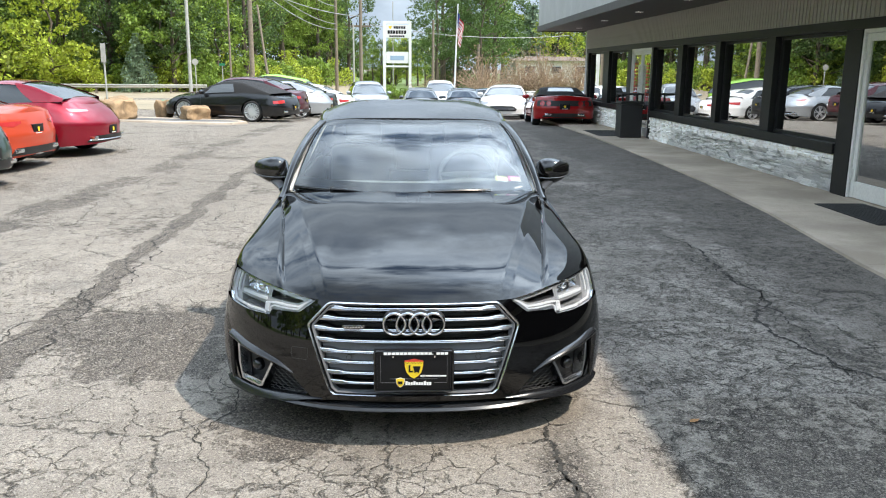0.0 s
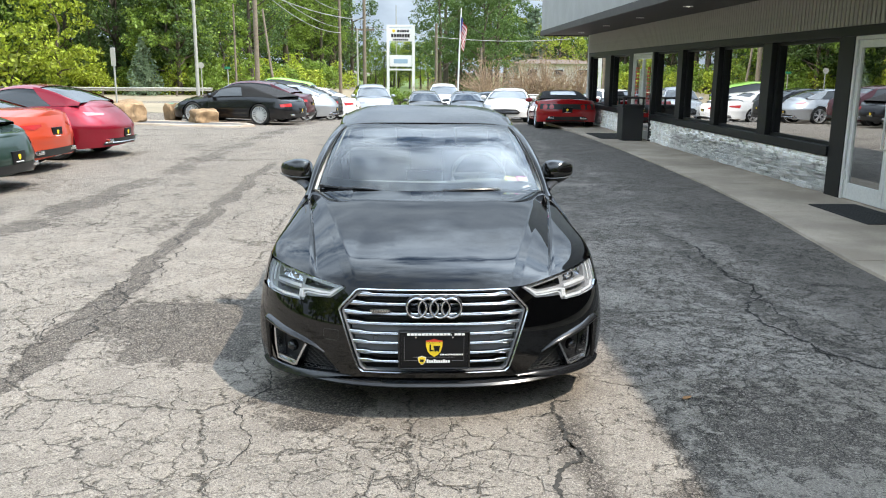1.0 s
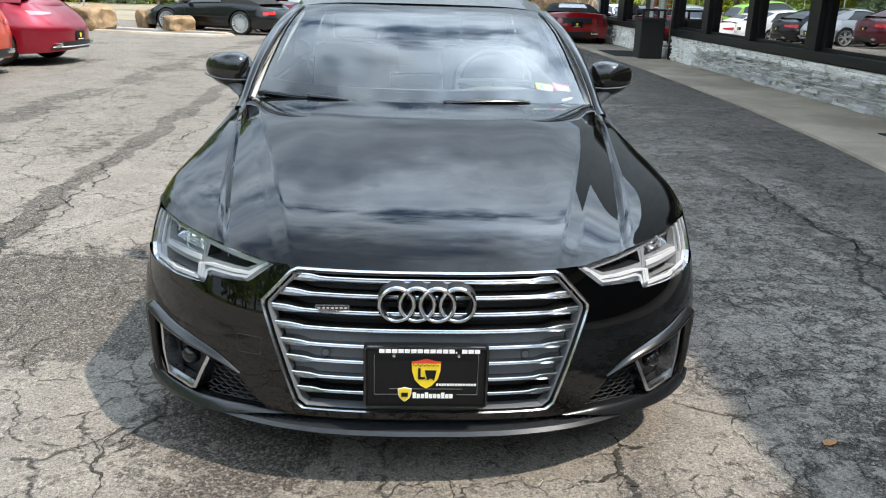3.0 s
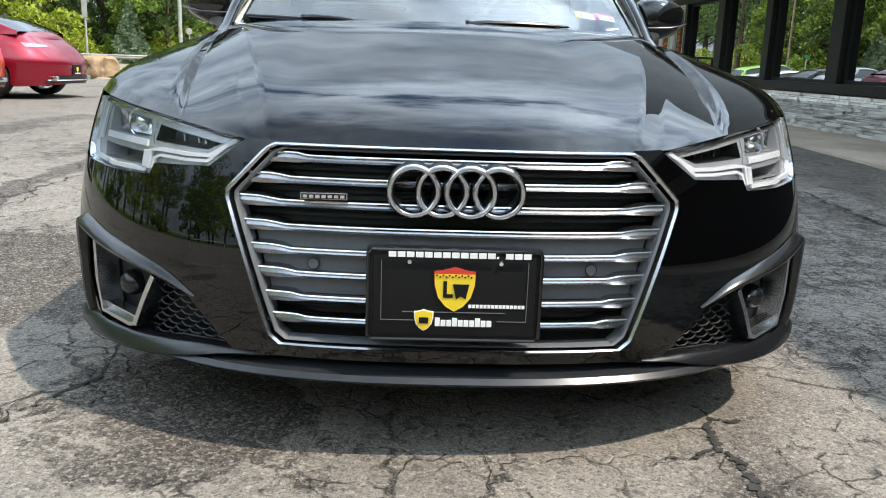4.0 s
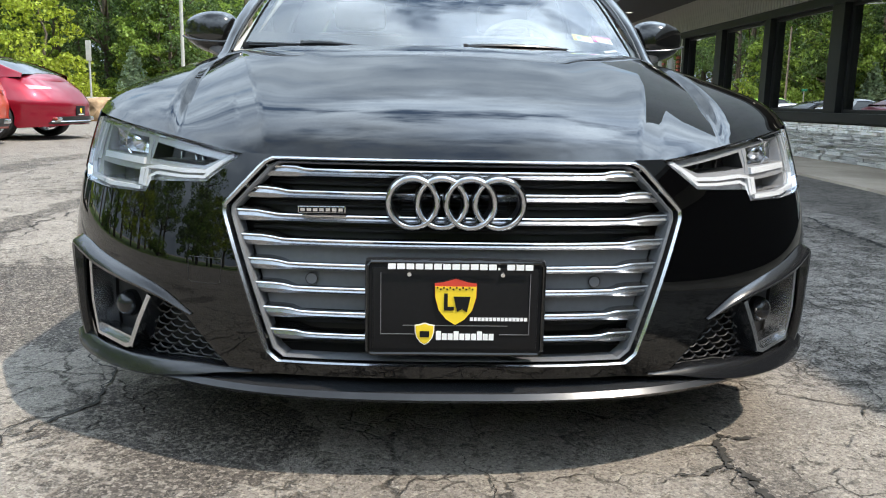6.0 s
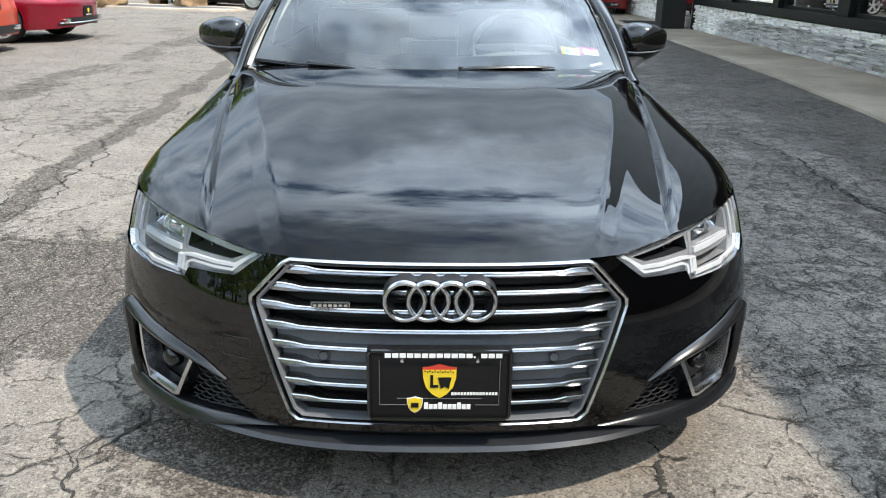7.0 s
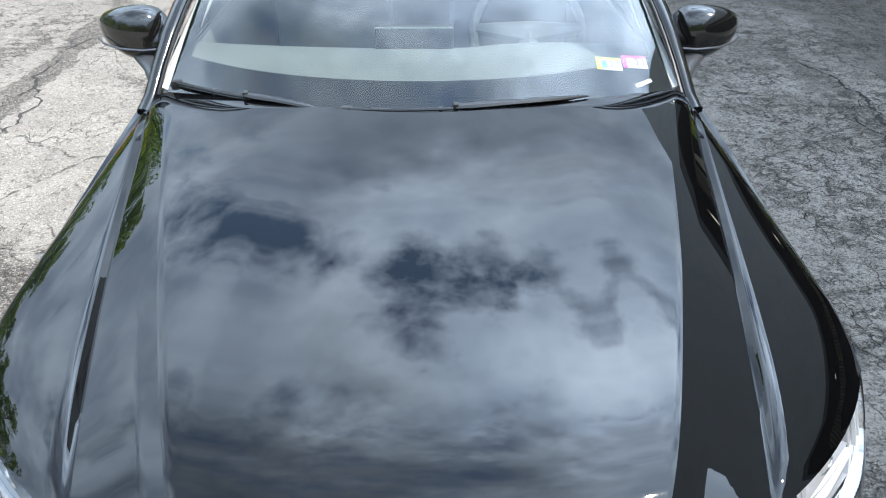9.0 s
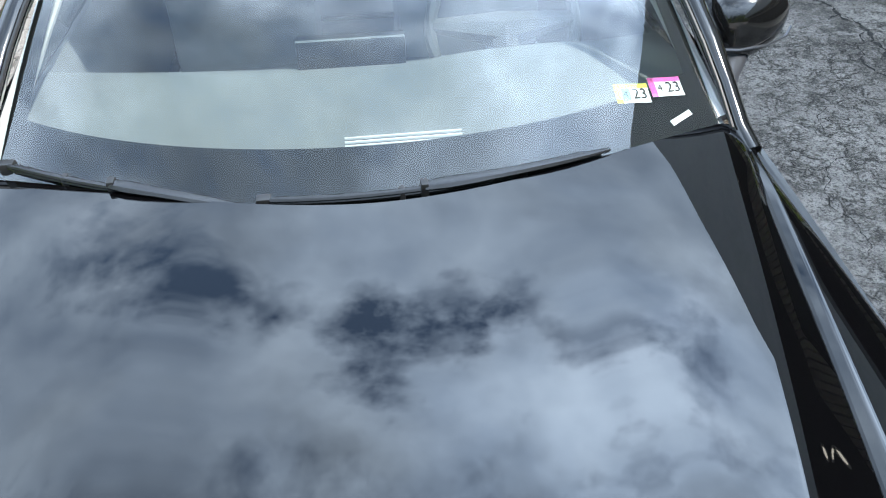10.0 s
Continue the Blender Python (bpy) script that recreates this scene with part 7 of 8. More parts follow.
# kerbed island with boulders
isl = thing("kerb_island", pose(-7.3, 25.3, 0), "low concrete kerb round a gravel island", "kerb", kind="structure")
pts = [(-2.6, 0.9), (-2.4, 0.2), (0.9, -0.9), (2.0, -0.9), (2.3, -0.5), (2.0, 0.1), (0.5, 0.6), (-2.2, 1.6)]
part("kerb", bar([(x, y, 0.0) for x, y in pts], 0.085, seg=8, flat=0.9, closed=True), "concrete", isl)
part("gravel", ([(x, y, 0.05) for x, y in pts], [tuple(range(len(pts)))]), "mortar", isl, smooth=False)


def boulder(x, y, sx, sy, sz, seed, z=0.0):
    bm = bmesh.new()
    bmesh.ops.create_icosphere(bm, subdivisions=4, radius=1.0)
    off = Vector((seed * 7.3, seed * 3.1, 0))
    for v in bm.verts:
        d = v.co.normalized()
        q = Vector((max(-0.78, min(0.78, d.x)), max(-0.78, min(0.78, d.y)), max(-0.8, min(0.72, d.z))))
        v.co = q * (1 + 0.22 * noise.noise(d * 1.6 + off) + 0.07 * noise.noise(d * 5 + off))
        v.co = Vector((v.co.x * sx, v.co.y * sy, v.co.z * sz))
    ob = part("boulder", bm, "rock", angle=28)
    ob.matrix_world = pose(x, y, z + sz * 0.62 + ground_z(x, y), 0, 0, seed * 37)
    return tagged(ob, "tan sandstone boulder on the kerb island", "boulder", "boulders")


boulder(-6.75, 26.0, 0.52, 0.40, 0.33, 1, 0.02)
boulder(-9.2, 25.8, 0.80, 0.6, 0.48, 2)
boulder(-9.9, 28.3, 1.0, 0.6, 0.45, 3)
boulder(-8.2, 27.6, 0.30, 0.3, 0.42, 4)
boulder(-11.3, 28.0, 0.7, 0.5, 0.4, 5)


def guard_rail(pts, label, lift=0.0):
    g = thing("guard_rail", pose(pts[0][0], pts[0][1], 0), label, "guard rail", kind="structure")
    o = Vector((pts[0][0], pts[0][1], 0))
    total = []
    for (xa, ya), (xb, yb) in zip(pts[:-1], pts[1:]):
        n = max(1, int(math.dist((xa, ya), (xb, yb)) / 2.0))
        total += [Vector((xa + (xb - xa) * k / n, ya + (yb - ya) * k / n, 0)) for k in range(n)]
    total.append(Vector((*pts[-1], 0)))
    vs, fs = grid(len(total), 7, lambda u, v: total[round(u * (len(total) - 1))] - o + Vector((0, (0.0, -0.04, -0.04, 0.02, -0.04, -0.04, 0.0)[round(v * 6)], 0.33 + lift + 0.22 * v)))
    thicken(part("rail", (vs, fs), "galvanised", g), 0.02)
    for p in total[::2]:
        q = p - o
        part("post", box_mesh(q.x - 0.05, q.x + 0.05, q.y + 0.03, q.y + 0.16, 0, 0.60 + lift), "wood_pole", g, smooth=False)


guard_rail([(-60, 58), (-30, 52), (-19.0, 50.5), (-12.6, 51.5)], "weathered steel guard rail along the road")
guard_rail([(2.5, 50), (12, 49.5), (30, 48)], "pale guard rail behind the parked cars", 0.55)


def pole(x, y, h, r, mat, label, cat="pole", arms=(), lean=(0, 0)):
    p = thing("utility_pole" if mat == "wood_pole" else "metal_pole", pose(x, y, 0), label, cat)
    part("shaft", bar([(0, 0, 0), (lean[0] * 0.5, lean[1] * 0.5, h * 0.5), (lean[0], lean[1], h + 0.7)], [r, r * 0.88, r * 0.75], seg=12), mat, p)
    for z, w in arms:
        part("crossarm", box_mesh(-w / 2, w / 2, -0.08, 0.06, z, z + 0.14, 0.01), "wood_pole", p, smooth=False)
        for k in (-0.45, -0.2, 0.2, 0.45):
            part("insulator", bar([(k * w, 0, z + 0.14), (k * w, 0, z + 0.26), (k * w, 0, z + 0.34)], [0.03, 0.06, 0.03], seg=8), "satin_black", p)
    return p


pole(-8.97, 34.0, 11.0, 0.075, "galvanised", "tall galvanised steel lighting pole at the lot's edge")
pole(-9.5, 50.0, 13.0, 0.15, "wood_pole", "tall weathered wooden utility pole", arms=((11.6, 2.6),))
pole(-8.2, 49.0, 4.8, 0.08, "wood_pole", "leaning wooden brace pole", lean=(-0.75, 0.4))
pole(-11.2, 52.0, 4.9, 0.07, "wood_pole", "short wooden post by the road")
pole(-6.8, 76.0, 9.5, 0.16, "wood_pole", "wooden utility pole with a transformer", arms=((8.4, 2.0),))
pole(-4.1, 68.0, 10.5, 0.15, "wood_pole", "dark wooden utility pole with crossarms", arms=((9.6, 2.4), (5.6, 1.6)))
pole(-4.0, 58.0, 4.6, 0.07, "galvanised", "slim metal pole by the road")
pole(1.6, 62.0, 5.2, 0.12, "wood_pole", "slim wooden pole behind the lot")
pole(5.3, 66.0, 3.6, 0.12, "wood_pole", "short wooden pole among bushes")
pole(-1.8, 82.0, 8.0, 0.05, "galvanised", "thin grey antenna mast behind the lot", arms=())


def wire(a, b, sag, label="black overhead cable between the poles"):
    a, b = Vector(a), Vector(b)
    w = part("cable", bar([a.lerp(b, t) - Vector((0, 0, sag * 4 * t * (1 - t))) for t in np.linspace(0, 1, 14)], 0.030, seg=5), "wire")
    tagged(w, label, "cable", "overhead cables")


for dx, z, sag in ((-1.1, 11.9, 1.0), (1.1, 11.9, 1.0), (0, 9.2, 0.8), (0, 7.2, 0.6), (0.1, 6.6, 0.7)):
    wire((-34.0 + dx, 44.0, z + 2.5), (-9.6 + dx, 50.0, z), sag)
    wire((-9.6 + dx, 50.0, z), (-6.8 + dx * 0.8, 76.0, min(z * 0.76, 8.7)), sag)
wire((-9.6, 50.0, 6.4), (-4.1, 68.0, 5.7), 0.4)
wire((-4.1, 68.0, 5.2), (14.0, 74.0, 4.6), 0.6)
wire((-4.1, 68.0, 9.7), (16.0, 78.0, 8.0), 0.6)
pole(-34.0, 44.0, 15.0, 0.19, "wood_pole", "tall wooden utility pole by the woods", arms=((14.2, 2.6),))


# small signs
def post_sign(x, y, h, shape, mat, label):
    s = thing("road_sign", pose(x, y, 0), label, "road sign")
    part("post", bar([(0, 0, 0), (0, 0, h)], 0.03, seg=8), "galvanised", s)
    bm = bmesh.new()
    if shape == "disc":
        cyl(bm, 0.17, 0.17, (0, -0.05, h - 0.17), (0, -0.03, h - 0.17), 20)
    else:
        w, hh = shape
        box(bm, -w / 2, w / 2, -0.05, -0.03, h - hh, h, 0.005)
    part("board", bm, mat, s, smooth=False)


post_sign(-10.0, 27.5, 2.35, (0.16, 0.6), "galvanised", "narrow grey sign seen from behind on a post")
post_sign(-11.95, 46.5, 2.05, "disc", "galvanised", "round sign seen from behind on a post")
post_sign(-11.15, 49.5, 1.85, (0.34, 0.14), "sign_green", "small green street sign on a post")
box_ = thing("utility_box", pose(-8.7, 30.3, 0), "small green utility box near the boulders", "utility box")
part("cabinet", box_mesh(-0.45, 0.45, -0.3, 0.3, 0, 0.42, 0.03), "sign_white", box_, smooth=False)
part("top", box_mesh(-0.47, 0.47, -0.32, 0.32, 0.42, 0.5, 0.03), "sign_green", box_, smooth=False)

# pylon sign
py_ = thing("pylon_sign", pose(-1.02, 60.0, 0.75), "tall white pylon sign with two lettered boards", "sign")
for sx in (-1, 1):
    part("post", box_mesh(sx * 0.92 - 0.10, sx * 0.92 + 0.10, -0.12, 0.12, -0.8, 4.9, 0.01), "sign_white", py_, smooth=False)
part("top_bar", box_mesh(-0.82, 0.82, -0.10, 0.10, 4.72, 4.9, 0.01), "sign_white", py_, smooth=False)
board = part("board", box_mesh(-0.82, 0.82, -0.09, 0.09, 3.75, 4.66, 0.01), "sign_white", py_, smooth=False)
part("lower_bar", box_mesh(-0.82, 0.82, -0.09, 0.09, 1.7, 1.82, 0.01), "sign_white", py_, smooth=False)
board2 = part("board", box_mesh(-0.80, 0.80, -0.08, 0.08, 1.98, 2.78, 0.01), "sign_white", py_, smooth=False)
for z0, z1, x0, x1, n in ((4.38, 4.55, -0.25, 0.62, 5), (4.02, 4.26, -0.68, 0.68, 7), (3.80, 3.92, -0.55, 0.55, 8)):
    for k in range(n):
        w = (x1 - x0) / n
        flat_shape(rect(x0 + k * w, x0 + (k + 0.8) * w, z0, z1), -0.095, board, "plate_black", "letter_bar")
flat_shape(shield(-0.5, 4.46, 0.22, 0.22), -0.095, board, "yellow_print", "shield")
flat_shape(rect(-0.5, 0.5, 2.2, 2.5), -0.085, board2, "sign_blue", "letter_bar")

# flag
fl = thing("flag_pole", pose(2.30, 45.0, 0.75), "flag on a pale pole behind the lot", "flag")
part("shaft", bar([(0, 0, -0.75), (0.10, 0, 2.7), (0.18, 0, 5.0)], [0.05, 0.045, 0.03], seg=10), "sign_white", fl)
vs, fs = [], []
NU, NV = 26, 24


def cloth(u, v):
    return Vector((0.16 - 0.06 * v + (0.40 - 0.10 * v) * u - 0.12 * u * v + 0.04 * math.sin(11 * u + 3 * v), -0.10 * math.sin(11 * u + 2.0 * v), 4.55 - 1.05 * v - 0.80 * u ** 1.2))


vs, fs = grid(NU + 1, NV, cloth)
ob = part("cloth", (vs, fs), "flag_red", fl, "hanging striped flag")
ob.data.materials.append(M["flag_white"])
ob.data.materials.append(M["flag_blue"])
for i, p in enumerate(ob.data.polygons):
    iu, iv = i % NU, i // NU
    p.material_index = 2 if (iu < 10 and iv < 12) else (iv * 13 // (NV - 1)) % 2
thicken(ob, 0.006)

# pale house far behind
hs = thing("house", pose(15.2, 92.0, 0), "pale low house half hidden by bushes", "house")
part("wall", box_mesh(-4.1, 4.1, -4, 4, 0, 3.3), "house_wall", hs, smooth=False)
roof_b = bmesh.new()
vv = [roof_b.verts.new(v) for v in ((-4.4, -4.4, 3.3), (4.4, -4.4, 3.3), (4.4, 4.4, 3.3), (-4.4, 4.4, 3.3), (-3, 0, 3.8), (3, 0, 3.8))]
for f in ((0, 1, 5, 4), (2, 3, 4, 5), (1, 2, 5), (3, 0, 4), (3, 2, 1, 0)):
    roof_b.faces.new([vv[i] for i in f])
part("roof", roof_b, "roof_brown", hs, smooth=False)
for x in (-2.6, 0.2, 2.8):
    win = part("window", box_mesh(x - 0.6, x + 0.6, -4.08, -3.95, 1.9, 2.8), "sign_white", hs, smooth=False)
    part("pane", box_mesh(x - 0.5, x + 0.5, -4.11, -4.07, 2.0, 2.7), "car_glass", win, smooth=False)

# one fallen leaf
bm = bmesh.new()
pts = [(-0.045, 0, 0.004), (-0.02, 0.022, 0.012), (0.015, 0.024, 0.010), (0.05, 0.0, 0.016), (0.015, -0.022, 0.012), (-0.02, -0.02, 0.008)]
bm.faces.new([bm.verts.new(p) for p in pts])
ob = part("leaf", bm, material("dry_leaf", (0.30, 0.15, 0.06), rough=0.8, grain=0.3, scale=60), smooth=False)
ob.matrix_world = pose(1.335, 3.54, 0.002, 0, 0, 20) @ Matrix.Scale(0.62, 4)
thicken(ob, 0.002)
tagged(ob, "small dry brown leaf on the asphalt", "leaf")


# ---- woods ----
def leaf_material(name, color, spread):
    k = Nodes(name)
    g = k.nt.nodes.new("ShaderNodeNewGeometry")
    info = k.nt.nodes.new("ShaderNodeObjectInfo")
    a = k.mix(k.ramp(g.outputs["Random Per Island"], 0.0, 1.0), tuple(c * (1 - spread) for c in color), tuple(min(1, c * (1 + spread)) for c in color))
    b = k.mix(k.math("MULTIPLY", info.outputs["Random"], 0.5), a, (color[0] * 1.15, color[1] * 1.15, color[2] * 0.8))
    k.link(b, k.p.inputs["Base Color"])
    k.p.inputs["Roughness"].default_value = 0.55
    k.p.inputs["Subsurface Weight"].default_value = 0.0
    tr = k.nt.nodes.new("ShaderNodeBsdfTranslucent")
    k.link(b, tr.inputs[0])
    mx = k.nt.nodes.new("ShaderNodeMixShader")
    mx.inputs[0].default_value = 0.38
    out = k.nt.nodes["Material Output"]
    k.link(k.p.outputs[0], mx.inputs[1])
    k.link(tr.outputs[0], mx.inputs[2])
    k.link(mx.outputs[0], out.inputs[0])
    return k.m


M["leaf_bright"] = leaf_material("leaf_bright", (0.35, 0.42, 0.055), 0.55)
M["leaf_green"] = leaf_material("leaf_green", (0.185, 0.275, 0.048), 0.55)
M["leaf_dark"] = leaf_material("leaf_dark", (0.085, 0.145, 0.042), 0.5)
M["leaf_blue"] = leaf_material("leaf_blue", (0.22, 0.30, 0.22), 0.4)
M["twig_red"] = leaf_material("twig_red", (0.34, 0.24, 0.16), 0.35)
M["twig_bark"] = material("twig_bark", (0.36, 0.25, 0.18), rough=0.9, grain=0.3, scale=6)
M["bark"] = material("bark", (0.10, 0.08, 0.06), rough=0.9, grain=0.3, scale=6, bump=0.6, bump_scale=14)


def leaves(centres, radii, per, size, rng, flat=1.0):
    """Many small leaf tufts round the given points, as one mesh."""
    n = len(centres) * per
    c = np.repeat(np.array(centres), per, axis=0)
    r = np.repeat(np.array(radii), per)
    d = rng.normal(size=(n, 3))
    d /= np.linalg.norm(d, axis=1)[:, None]
    p = c + d * (r * rng.uniform(0.35, 1.0, n) ** 0.5)[:, None] * np.array([1, 1, flat])
    a = rng.normal(size=(n, 3))
    a /= np.linalg.norm(a, axis=1)[:, None]
    b = np.cross(a, rng.normal(size=(n, 3)))
    b /= np.linalg.norm(b, axis=1)[:, None]
    s = (size * rng.uniform(0.6, 1.35, n))[:, None]
    v = np.stack([p - a * s, p + b * s * 0.55, p + a * s, p - b * s * 0.55], axis=1).reshape(-1, 3)
    f = np.arange(4 * n).reshape(-1, 4)
    return [tuple(x) for x in v], [tuple(int(i) for i in x) for x in f]


def broadleaf(seed, h, spread, mat, clumps=95, per=70, size=0.122, bare=0.28):
    rng = np.random.default_rng(seed)
    t = thing("tree", pose(0, 0, -500), "leafy tree", "tree")
    bm = bmesh.new()
    k = h * 0.018
    tops = [Vector((rng.uniform(-0.3, 0.3) * z / h, rng.uniform(-0.3, 0.3) * z / h, z)) for z in np.linspace(0, h * 0.85, 7)]
    tops[0] = Vector((0, 0, -0.2))
    tube(bm, tops, [k * 1.25, k, k * 0.85, k * 0.7, k * 0.5, k * 0.35, k * 0.15], seg=8)
    cs, rs_ = [], []
    for i in range(clumps):
        z = h * (bare + (1 - bare) * rng.uniform(0.0, 1.0))
        q = (z / h - bare) / (1 - bare)
        w = spread * (0.45 + 0.75 * math.sin(math.pi * min(1, 0.15 + 0.8 * q))) * (1.0 - 0.35 * q)
        a = rng.uniform(0, 2 * math.pi)
        r = w * math.sqrt(rng.uniform(0.12, 1.0))
        cs.append((r * math.cos(a), r * math.sin(a), z))
        rs_.append(rng.uniform(0.5, 1.05) * spread * 0.25)
        if i % 7 == 0:
            zz = max(h * 0.2, z - r * 0.6)
            tube(bm, [(0, 0, zz), (r * 0.5 * math.cos(a), r * 0.5 * math.sin(a), zz + (z - zz) * 0.4), cs[-1]], [k * 0.4, k * 0.25, k * 0.08], seg=5)
    part("trunk", bm, "bark", t)
    part("crown", leaves(cs, rs_, per, size, rng, 0.8), mat, t, smooth=False)
    return t


def conifer(seed, h, spread, mat, tiers=26):
    rng = np.random.default_rng(seed)
    t = thing("conifer", pose(0, 0, -500), "conifer", "tree")
    bm = bmesh.new()
    tube(bm, [(0, 0, -0.2), (0, 0, h * 0.5), (0, 0, h * 0.97)], [h * 0.017, h * 0.01, 0.02], seg=8)
    cs, rs_ = [], []
    for i in range(tiers):
        q = i / tiers
        z = h * (0.08 + 0.9 * q)
        w = spread * (1 - q) ** 0.85 + 0.15
        m = max(3, int(9 * (1 - q)) + 2)
        for j in range(m):
            a = j * 2 * math.pi / m + rng.uniform(0, 1)
            for f in (0.35, 0.7, 1.0):
                cs.append((w * f * math.cos(a), w * f * math.sin(a), z - 0.18 * w * f + rng.uniform(-0.1, 0.1)))
                rs_.append(0.16 * w + 0.12)
            if j % 3 == 0:
                tube(bm, [(0, 0, z), (w * math.cos(a), w * math.sin(a), z - 0.18 * w)], [0.03, 0.01], seg=4)
    part("trunk", bm, "bark", t)
    part("crown", leaves(cs, rs_, 13, 0.15, rng, 0.45), mat, t, smooth=False)
    return t


def shrub(seed, h, spread, mat, clumps=26, per=90, size=0.10, name="bush", label="bush", stem="bark", thick=1.0):
    rng = np.random.default_rng(seed)
    t = thing(name, pose(0, 0, -500), label, "bush")
    bm = bmesh.new()
    cs, rs_ = [], []
    for i in range(clumps):
        a, r = rng.uniform(0, 2 * math.pi), spread * math.sqrt(rng.uniform(0, 1))
        z = h * rng.uniform(0.15, 0.95) * (1 - 0.5 * (r / spread) ** 2)
        cs.append((r * math.cos(a), r * math.sin(a), z))
        rs_.append(spread * 0.28)
        tube(bm, [(0, 0, -0.1), (r * 0.4 * math.cos(a), r * 0.4 * math.sin(a), z * 0.6), cs[-1]], [0.05 * thick, 0.03 * thick, 0.012 * thick], seg=4)
    part("stem", bm, stem, t)
    part("crown", leaves(cs, rs_, per, size, rng, 0.8), mat, t, smooth=False)
    return t


KINDS = {
    "bright": [broadleaf(1, 13, 3.6, "leaf_bright"), broadleaf(2, 11, 3.4, "leaf_bright", 85)],
    "green": [broadleaf(3, 14, 3.8, "leaf_green"), broadleaf(4, 12, 3.2, "leaf_green", 85), broadleaf(5, 15, 3.3, "leaf_green", 100)],
    "dark": [broadleaf(6, 14, 3.4, "leaf_dark", 90), conifer(7, 13, 3.0, "leaf_dark")],
    "blue": [conifer(8, 7.5, 2.4, "leaf_blue", 22)],
    "bush": [shrub(9, 2.6, 1.9, "leaf_bright"), shrub(10, 2.2, 1.7, "leaf_green")],
    "low_tree": [broadleaf(12, 8, 2.8, "leaf_bright", 70, bare=0.12), broadleaf(13, 7, 2.6, "leaf_green", 70, bare=0.12)],
    "red": [shrub(11, 3.4, 2.4, "twig_red", 120, 10, 0.055, "bush", "bare reddish bush", "twig_bark", 0.7), shrub(14, 3.6, 2.2, "twig_red", 130, 8, 0.05, "bush", "bare reddish bush", "twig_bark", 0.7)],
}
LABELS = {"bright": "tall tree in bright yellow-green spring leaf", "green": "tall mid-green broadleaf tree", "dark": "dark green tree in the woods", "blue": "blue-green spruce at the wood's edge",
          "bush": "green bush at the foot of the woods", "low_tree": "low leafy tree at the wood's edge", "red": "bare reddish bush behind the lot"}
rng_t = random.Random(21)


def plant(kind, x, y, s=1.0, z=0.0):
    src = rng_t.choice(KINDS[kind])
    k = s * rng_t.uniform(0.88, 1.14)
    ob = copy_thing(src, pose(x, y, z + ground_z(x, y), 0, 0, rng_t.uniform(0, 360)))
    ob.scale = (k, k, k * rng_t.uniform(0.92, 1.1))
    ob["label"], ob["group"] = LABELS[kind], "trees and bushes of the woods"


def belt_of(kinds, xa, ya, xb, yb, n, s=1.0, jitter=2.0, z=0.0):
    for i in range(n):
        t = (i + rng_t.uniform(0.1, 0.9)) / n
        plant(rng_t.choice(kinds), xa + (xb - xa) * t + rng_t.uniform(-jitter, jitter), ya + (yb - ya) * t + rng_t.uniform(-jitter, jitter), s, z)


# left woods beyond the road
belt_of(["bright", "green", "bright"], -52, 58, -29, 58, 8)
belt_of(["dark", "green", "dark"], -28, 59, -15, 59, 6, 0.95)
belt_of(["green", "dark", "dark"], -60, 68, -16, 66, 14, 1.15)
belt_of(["green", "dark"], -62, 78, -18, 76, 13, 1.3)
belt_of(["bush", "low_tree", "bush"], -44, 54.5, -24, 55, 12, 1.0, 1.0)
belt_of(["bush", "dark", "low_tree"], -24, 55.5, -14, 58, 9, 0.55, 1.0)
belt_of(["bush"], -30, 53.0, -13, 55.5, 14, 0.8, 0.6)
for x, y, k, s in ((-17.2, 53.0, "blue", 0.46), (-15.4, 54.5, "dark", 0.62), (-16.2, 55, "low_tree", 1.0), (-15.5, 57.5, "dark", 0.75), (-22.5, 53.0, "low_tree", 1.1), (-25.5, 52.5, "bush", 1.6), (-13.8, 60, "low_tree", 0.9), (-12.4, 63, "dark", 0.8)):
    plant(k, x, y, s)
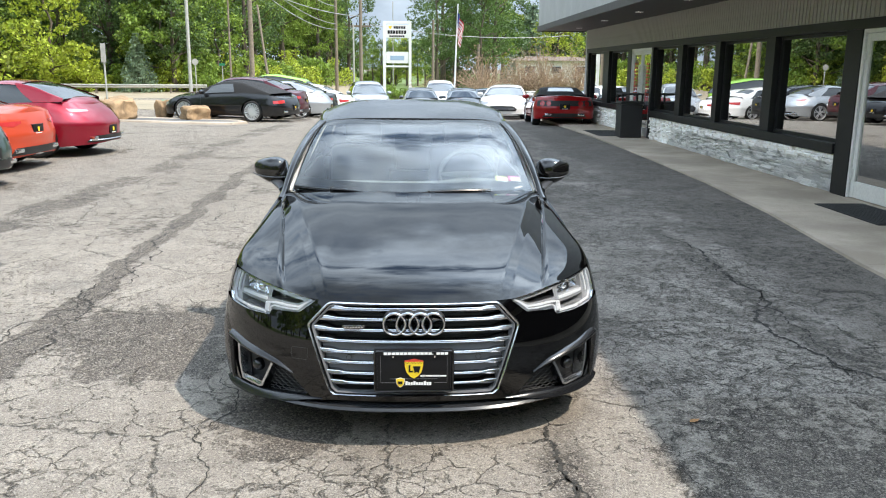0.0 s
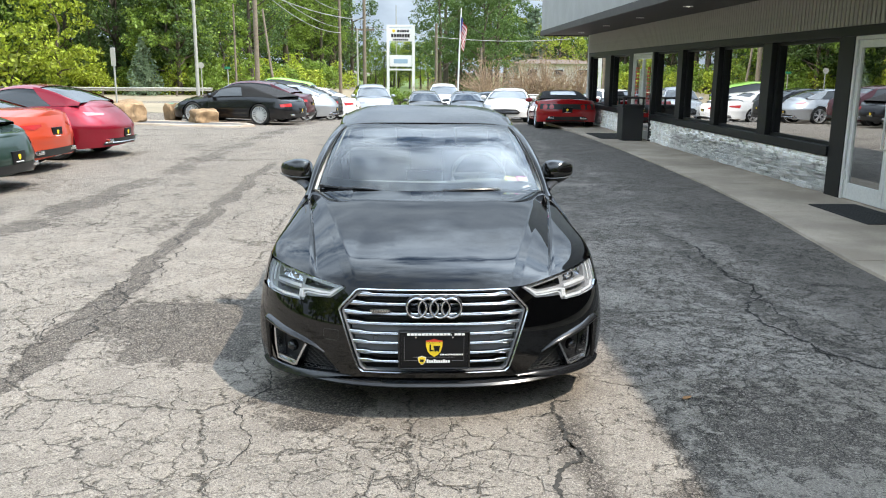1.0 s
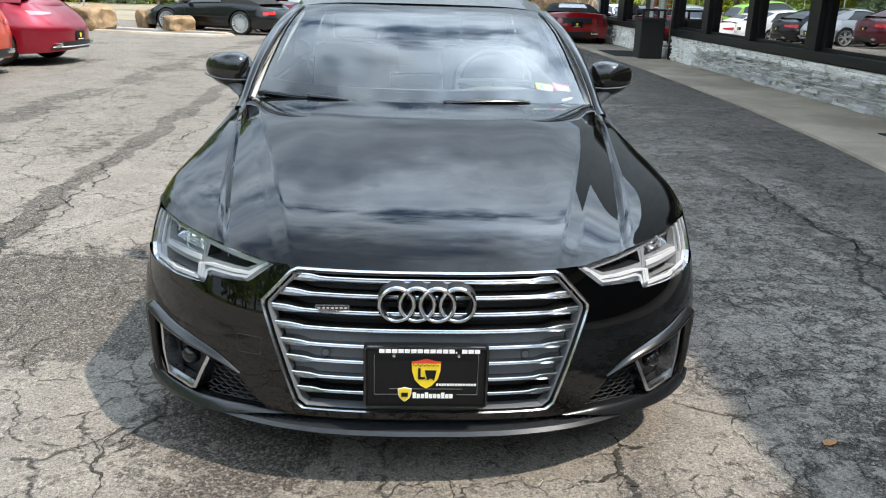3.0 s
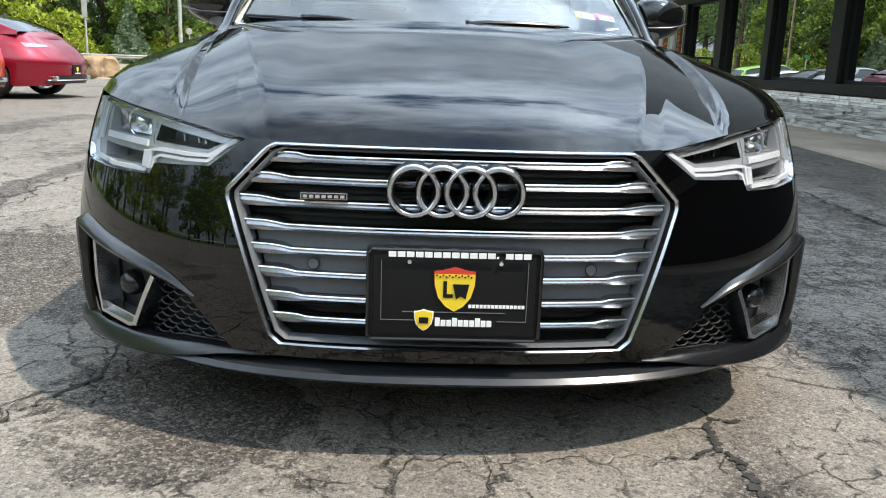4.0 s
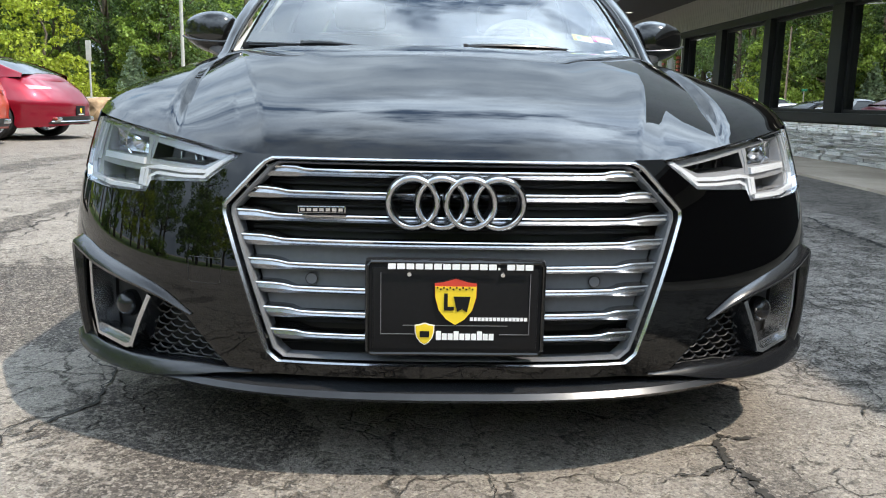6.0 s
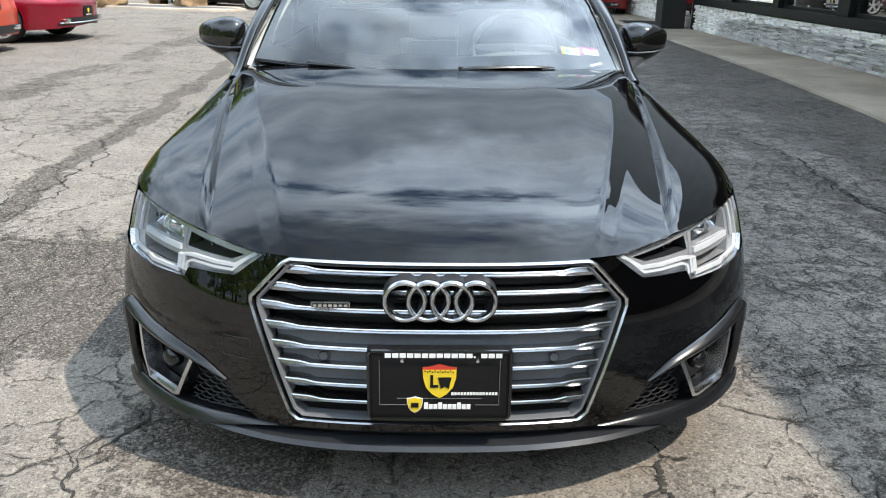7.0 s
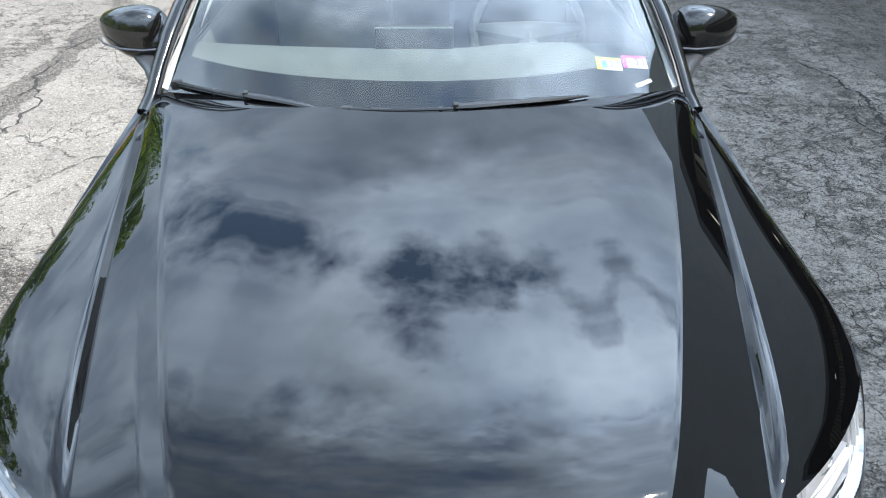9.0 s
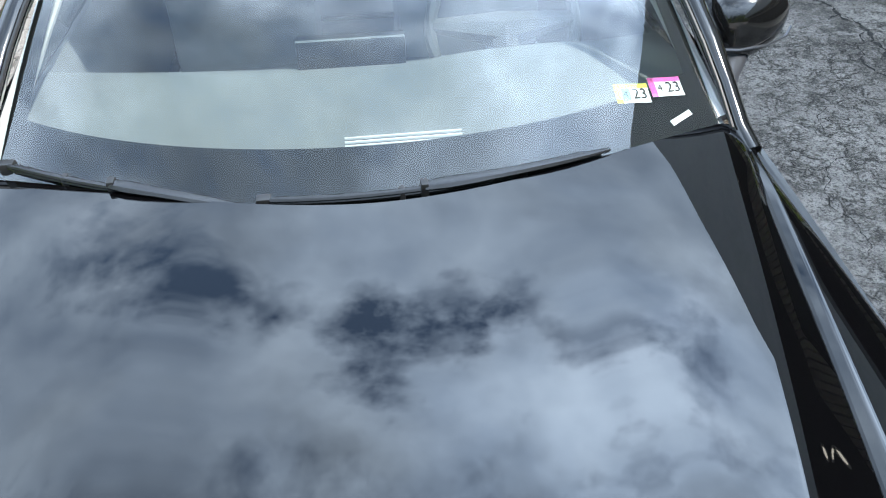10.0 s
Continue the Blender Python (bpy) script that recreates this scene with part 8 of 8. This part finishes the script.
# hillside down the road
belt_of(["dark", "green", "green"], -24, 78, -8.5, 106, 11, 1.0, 1.5)
belt_of(["green", "dark"], -26, 92, -9, 118, 8, 1.15, 2.0)
belt_of(["bush"], -15, 66, -8.5, 96, 9, 1.2, 0.8)
for x, y, s in ((-12.2, 104, 1.0), (-10.9, 98, 0.8), (-11.2, 112, 0.9), (-14.0, 92, 1.0)):
    plant("green", x, y, s)
belt_of(["bush"], -40, 62, -16, 63, 8, 1.6, 1.0)
# middle and right
belt_of(["dark", "green"], -6.5, 112, 4, 116, 8, 0.45, 0.8)
for x, y, k, s in ((2.2, 72, "dark", 0.72), (4.0, 76, "dark", 0.95), (6.2, 74, "dark", 0.8), (3.2, 84, "dark", 1.0), (7.4, 88, "dark", 1.0), (8.0, 80, "dark", 0.9), (8.8, 87, "green", 0.85), (5.0, 90, "dark", 1.1), (9.0, 98, "dark", 1.15), (14.5, 100, "blue", 1.2), (17.0, 96, "bright", 0.8), (21, 100, "green", 0.9)):
    plant(k, x, y, s)
belt_of(["red"], 4.6, 63, 15.0, 61, 8, 1.1, 0.9)
belt_of(["low_tree", "dark"], 11, 102, 24, 104, 6, 0.9, 1.0)
belt_of(["bush", "low_tree"], -15, 122, 6, 126, 12, 0.9, 1.0)
belt_of(["bush", "red"], -1.5, 58, 6, 57, 6, 0.6, 0.5)
belt_of(["bright", "green"], 18.5, 68, 36, 64, 6, 0.7, 1.5)
# along the left side of the lot, mirrored in the panes
belt_of(["bright", "green", "green", "dark"], -21, -45, -23, 40, 18, 0.9, 2.0)
belt_of(["green", "dark"], -31, -45, -32, 48, 14, 1.15, 2.5)
belt_of(["bush", "low_tree"], -18, -40, -19, 34, 24, 0.8, 0.8)
# unseen belts behind the viewer, added to keep sky out of the bumper's reflections
belt_of(["dark"], -24, -48, 20, -48, 16, 1.3, 1.5)
belt_of(["bush", "low_tree", "low_tree"], -24, -44, 22, -44, 34, 1.5, 0.8)
for group_ in KINDS.values():
    for src in group_:
        for o in (*src.children_recursive, src):
            bpy.data.objects.remove(o)
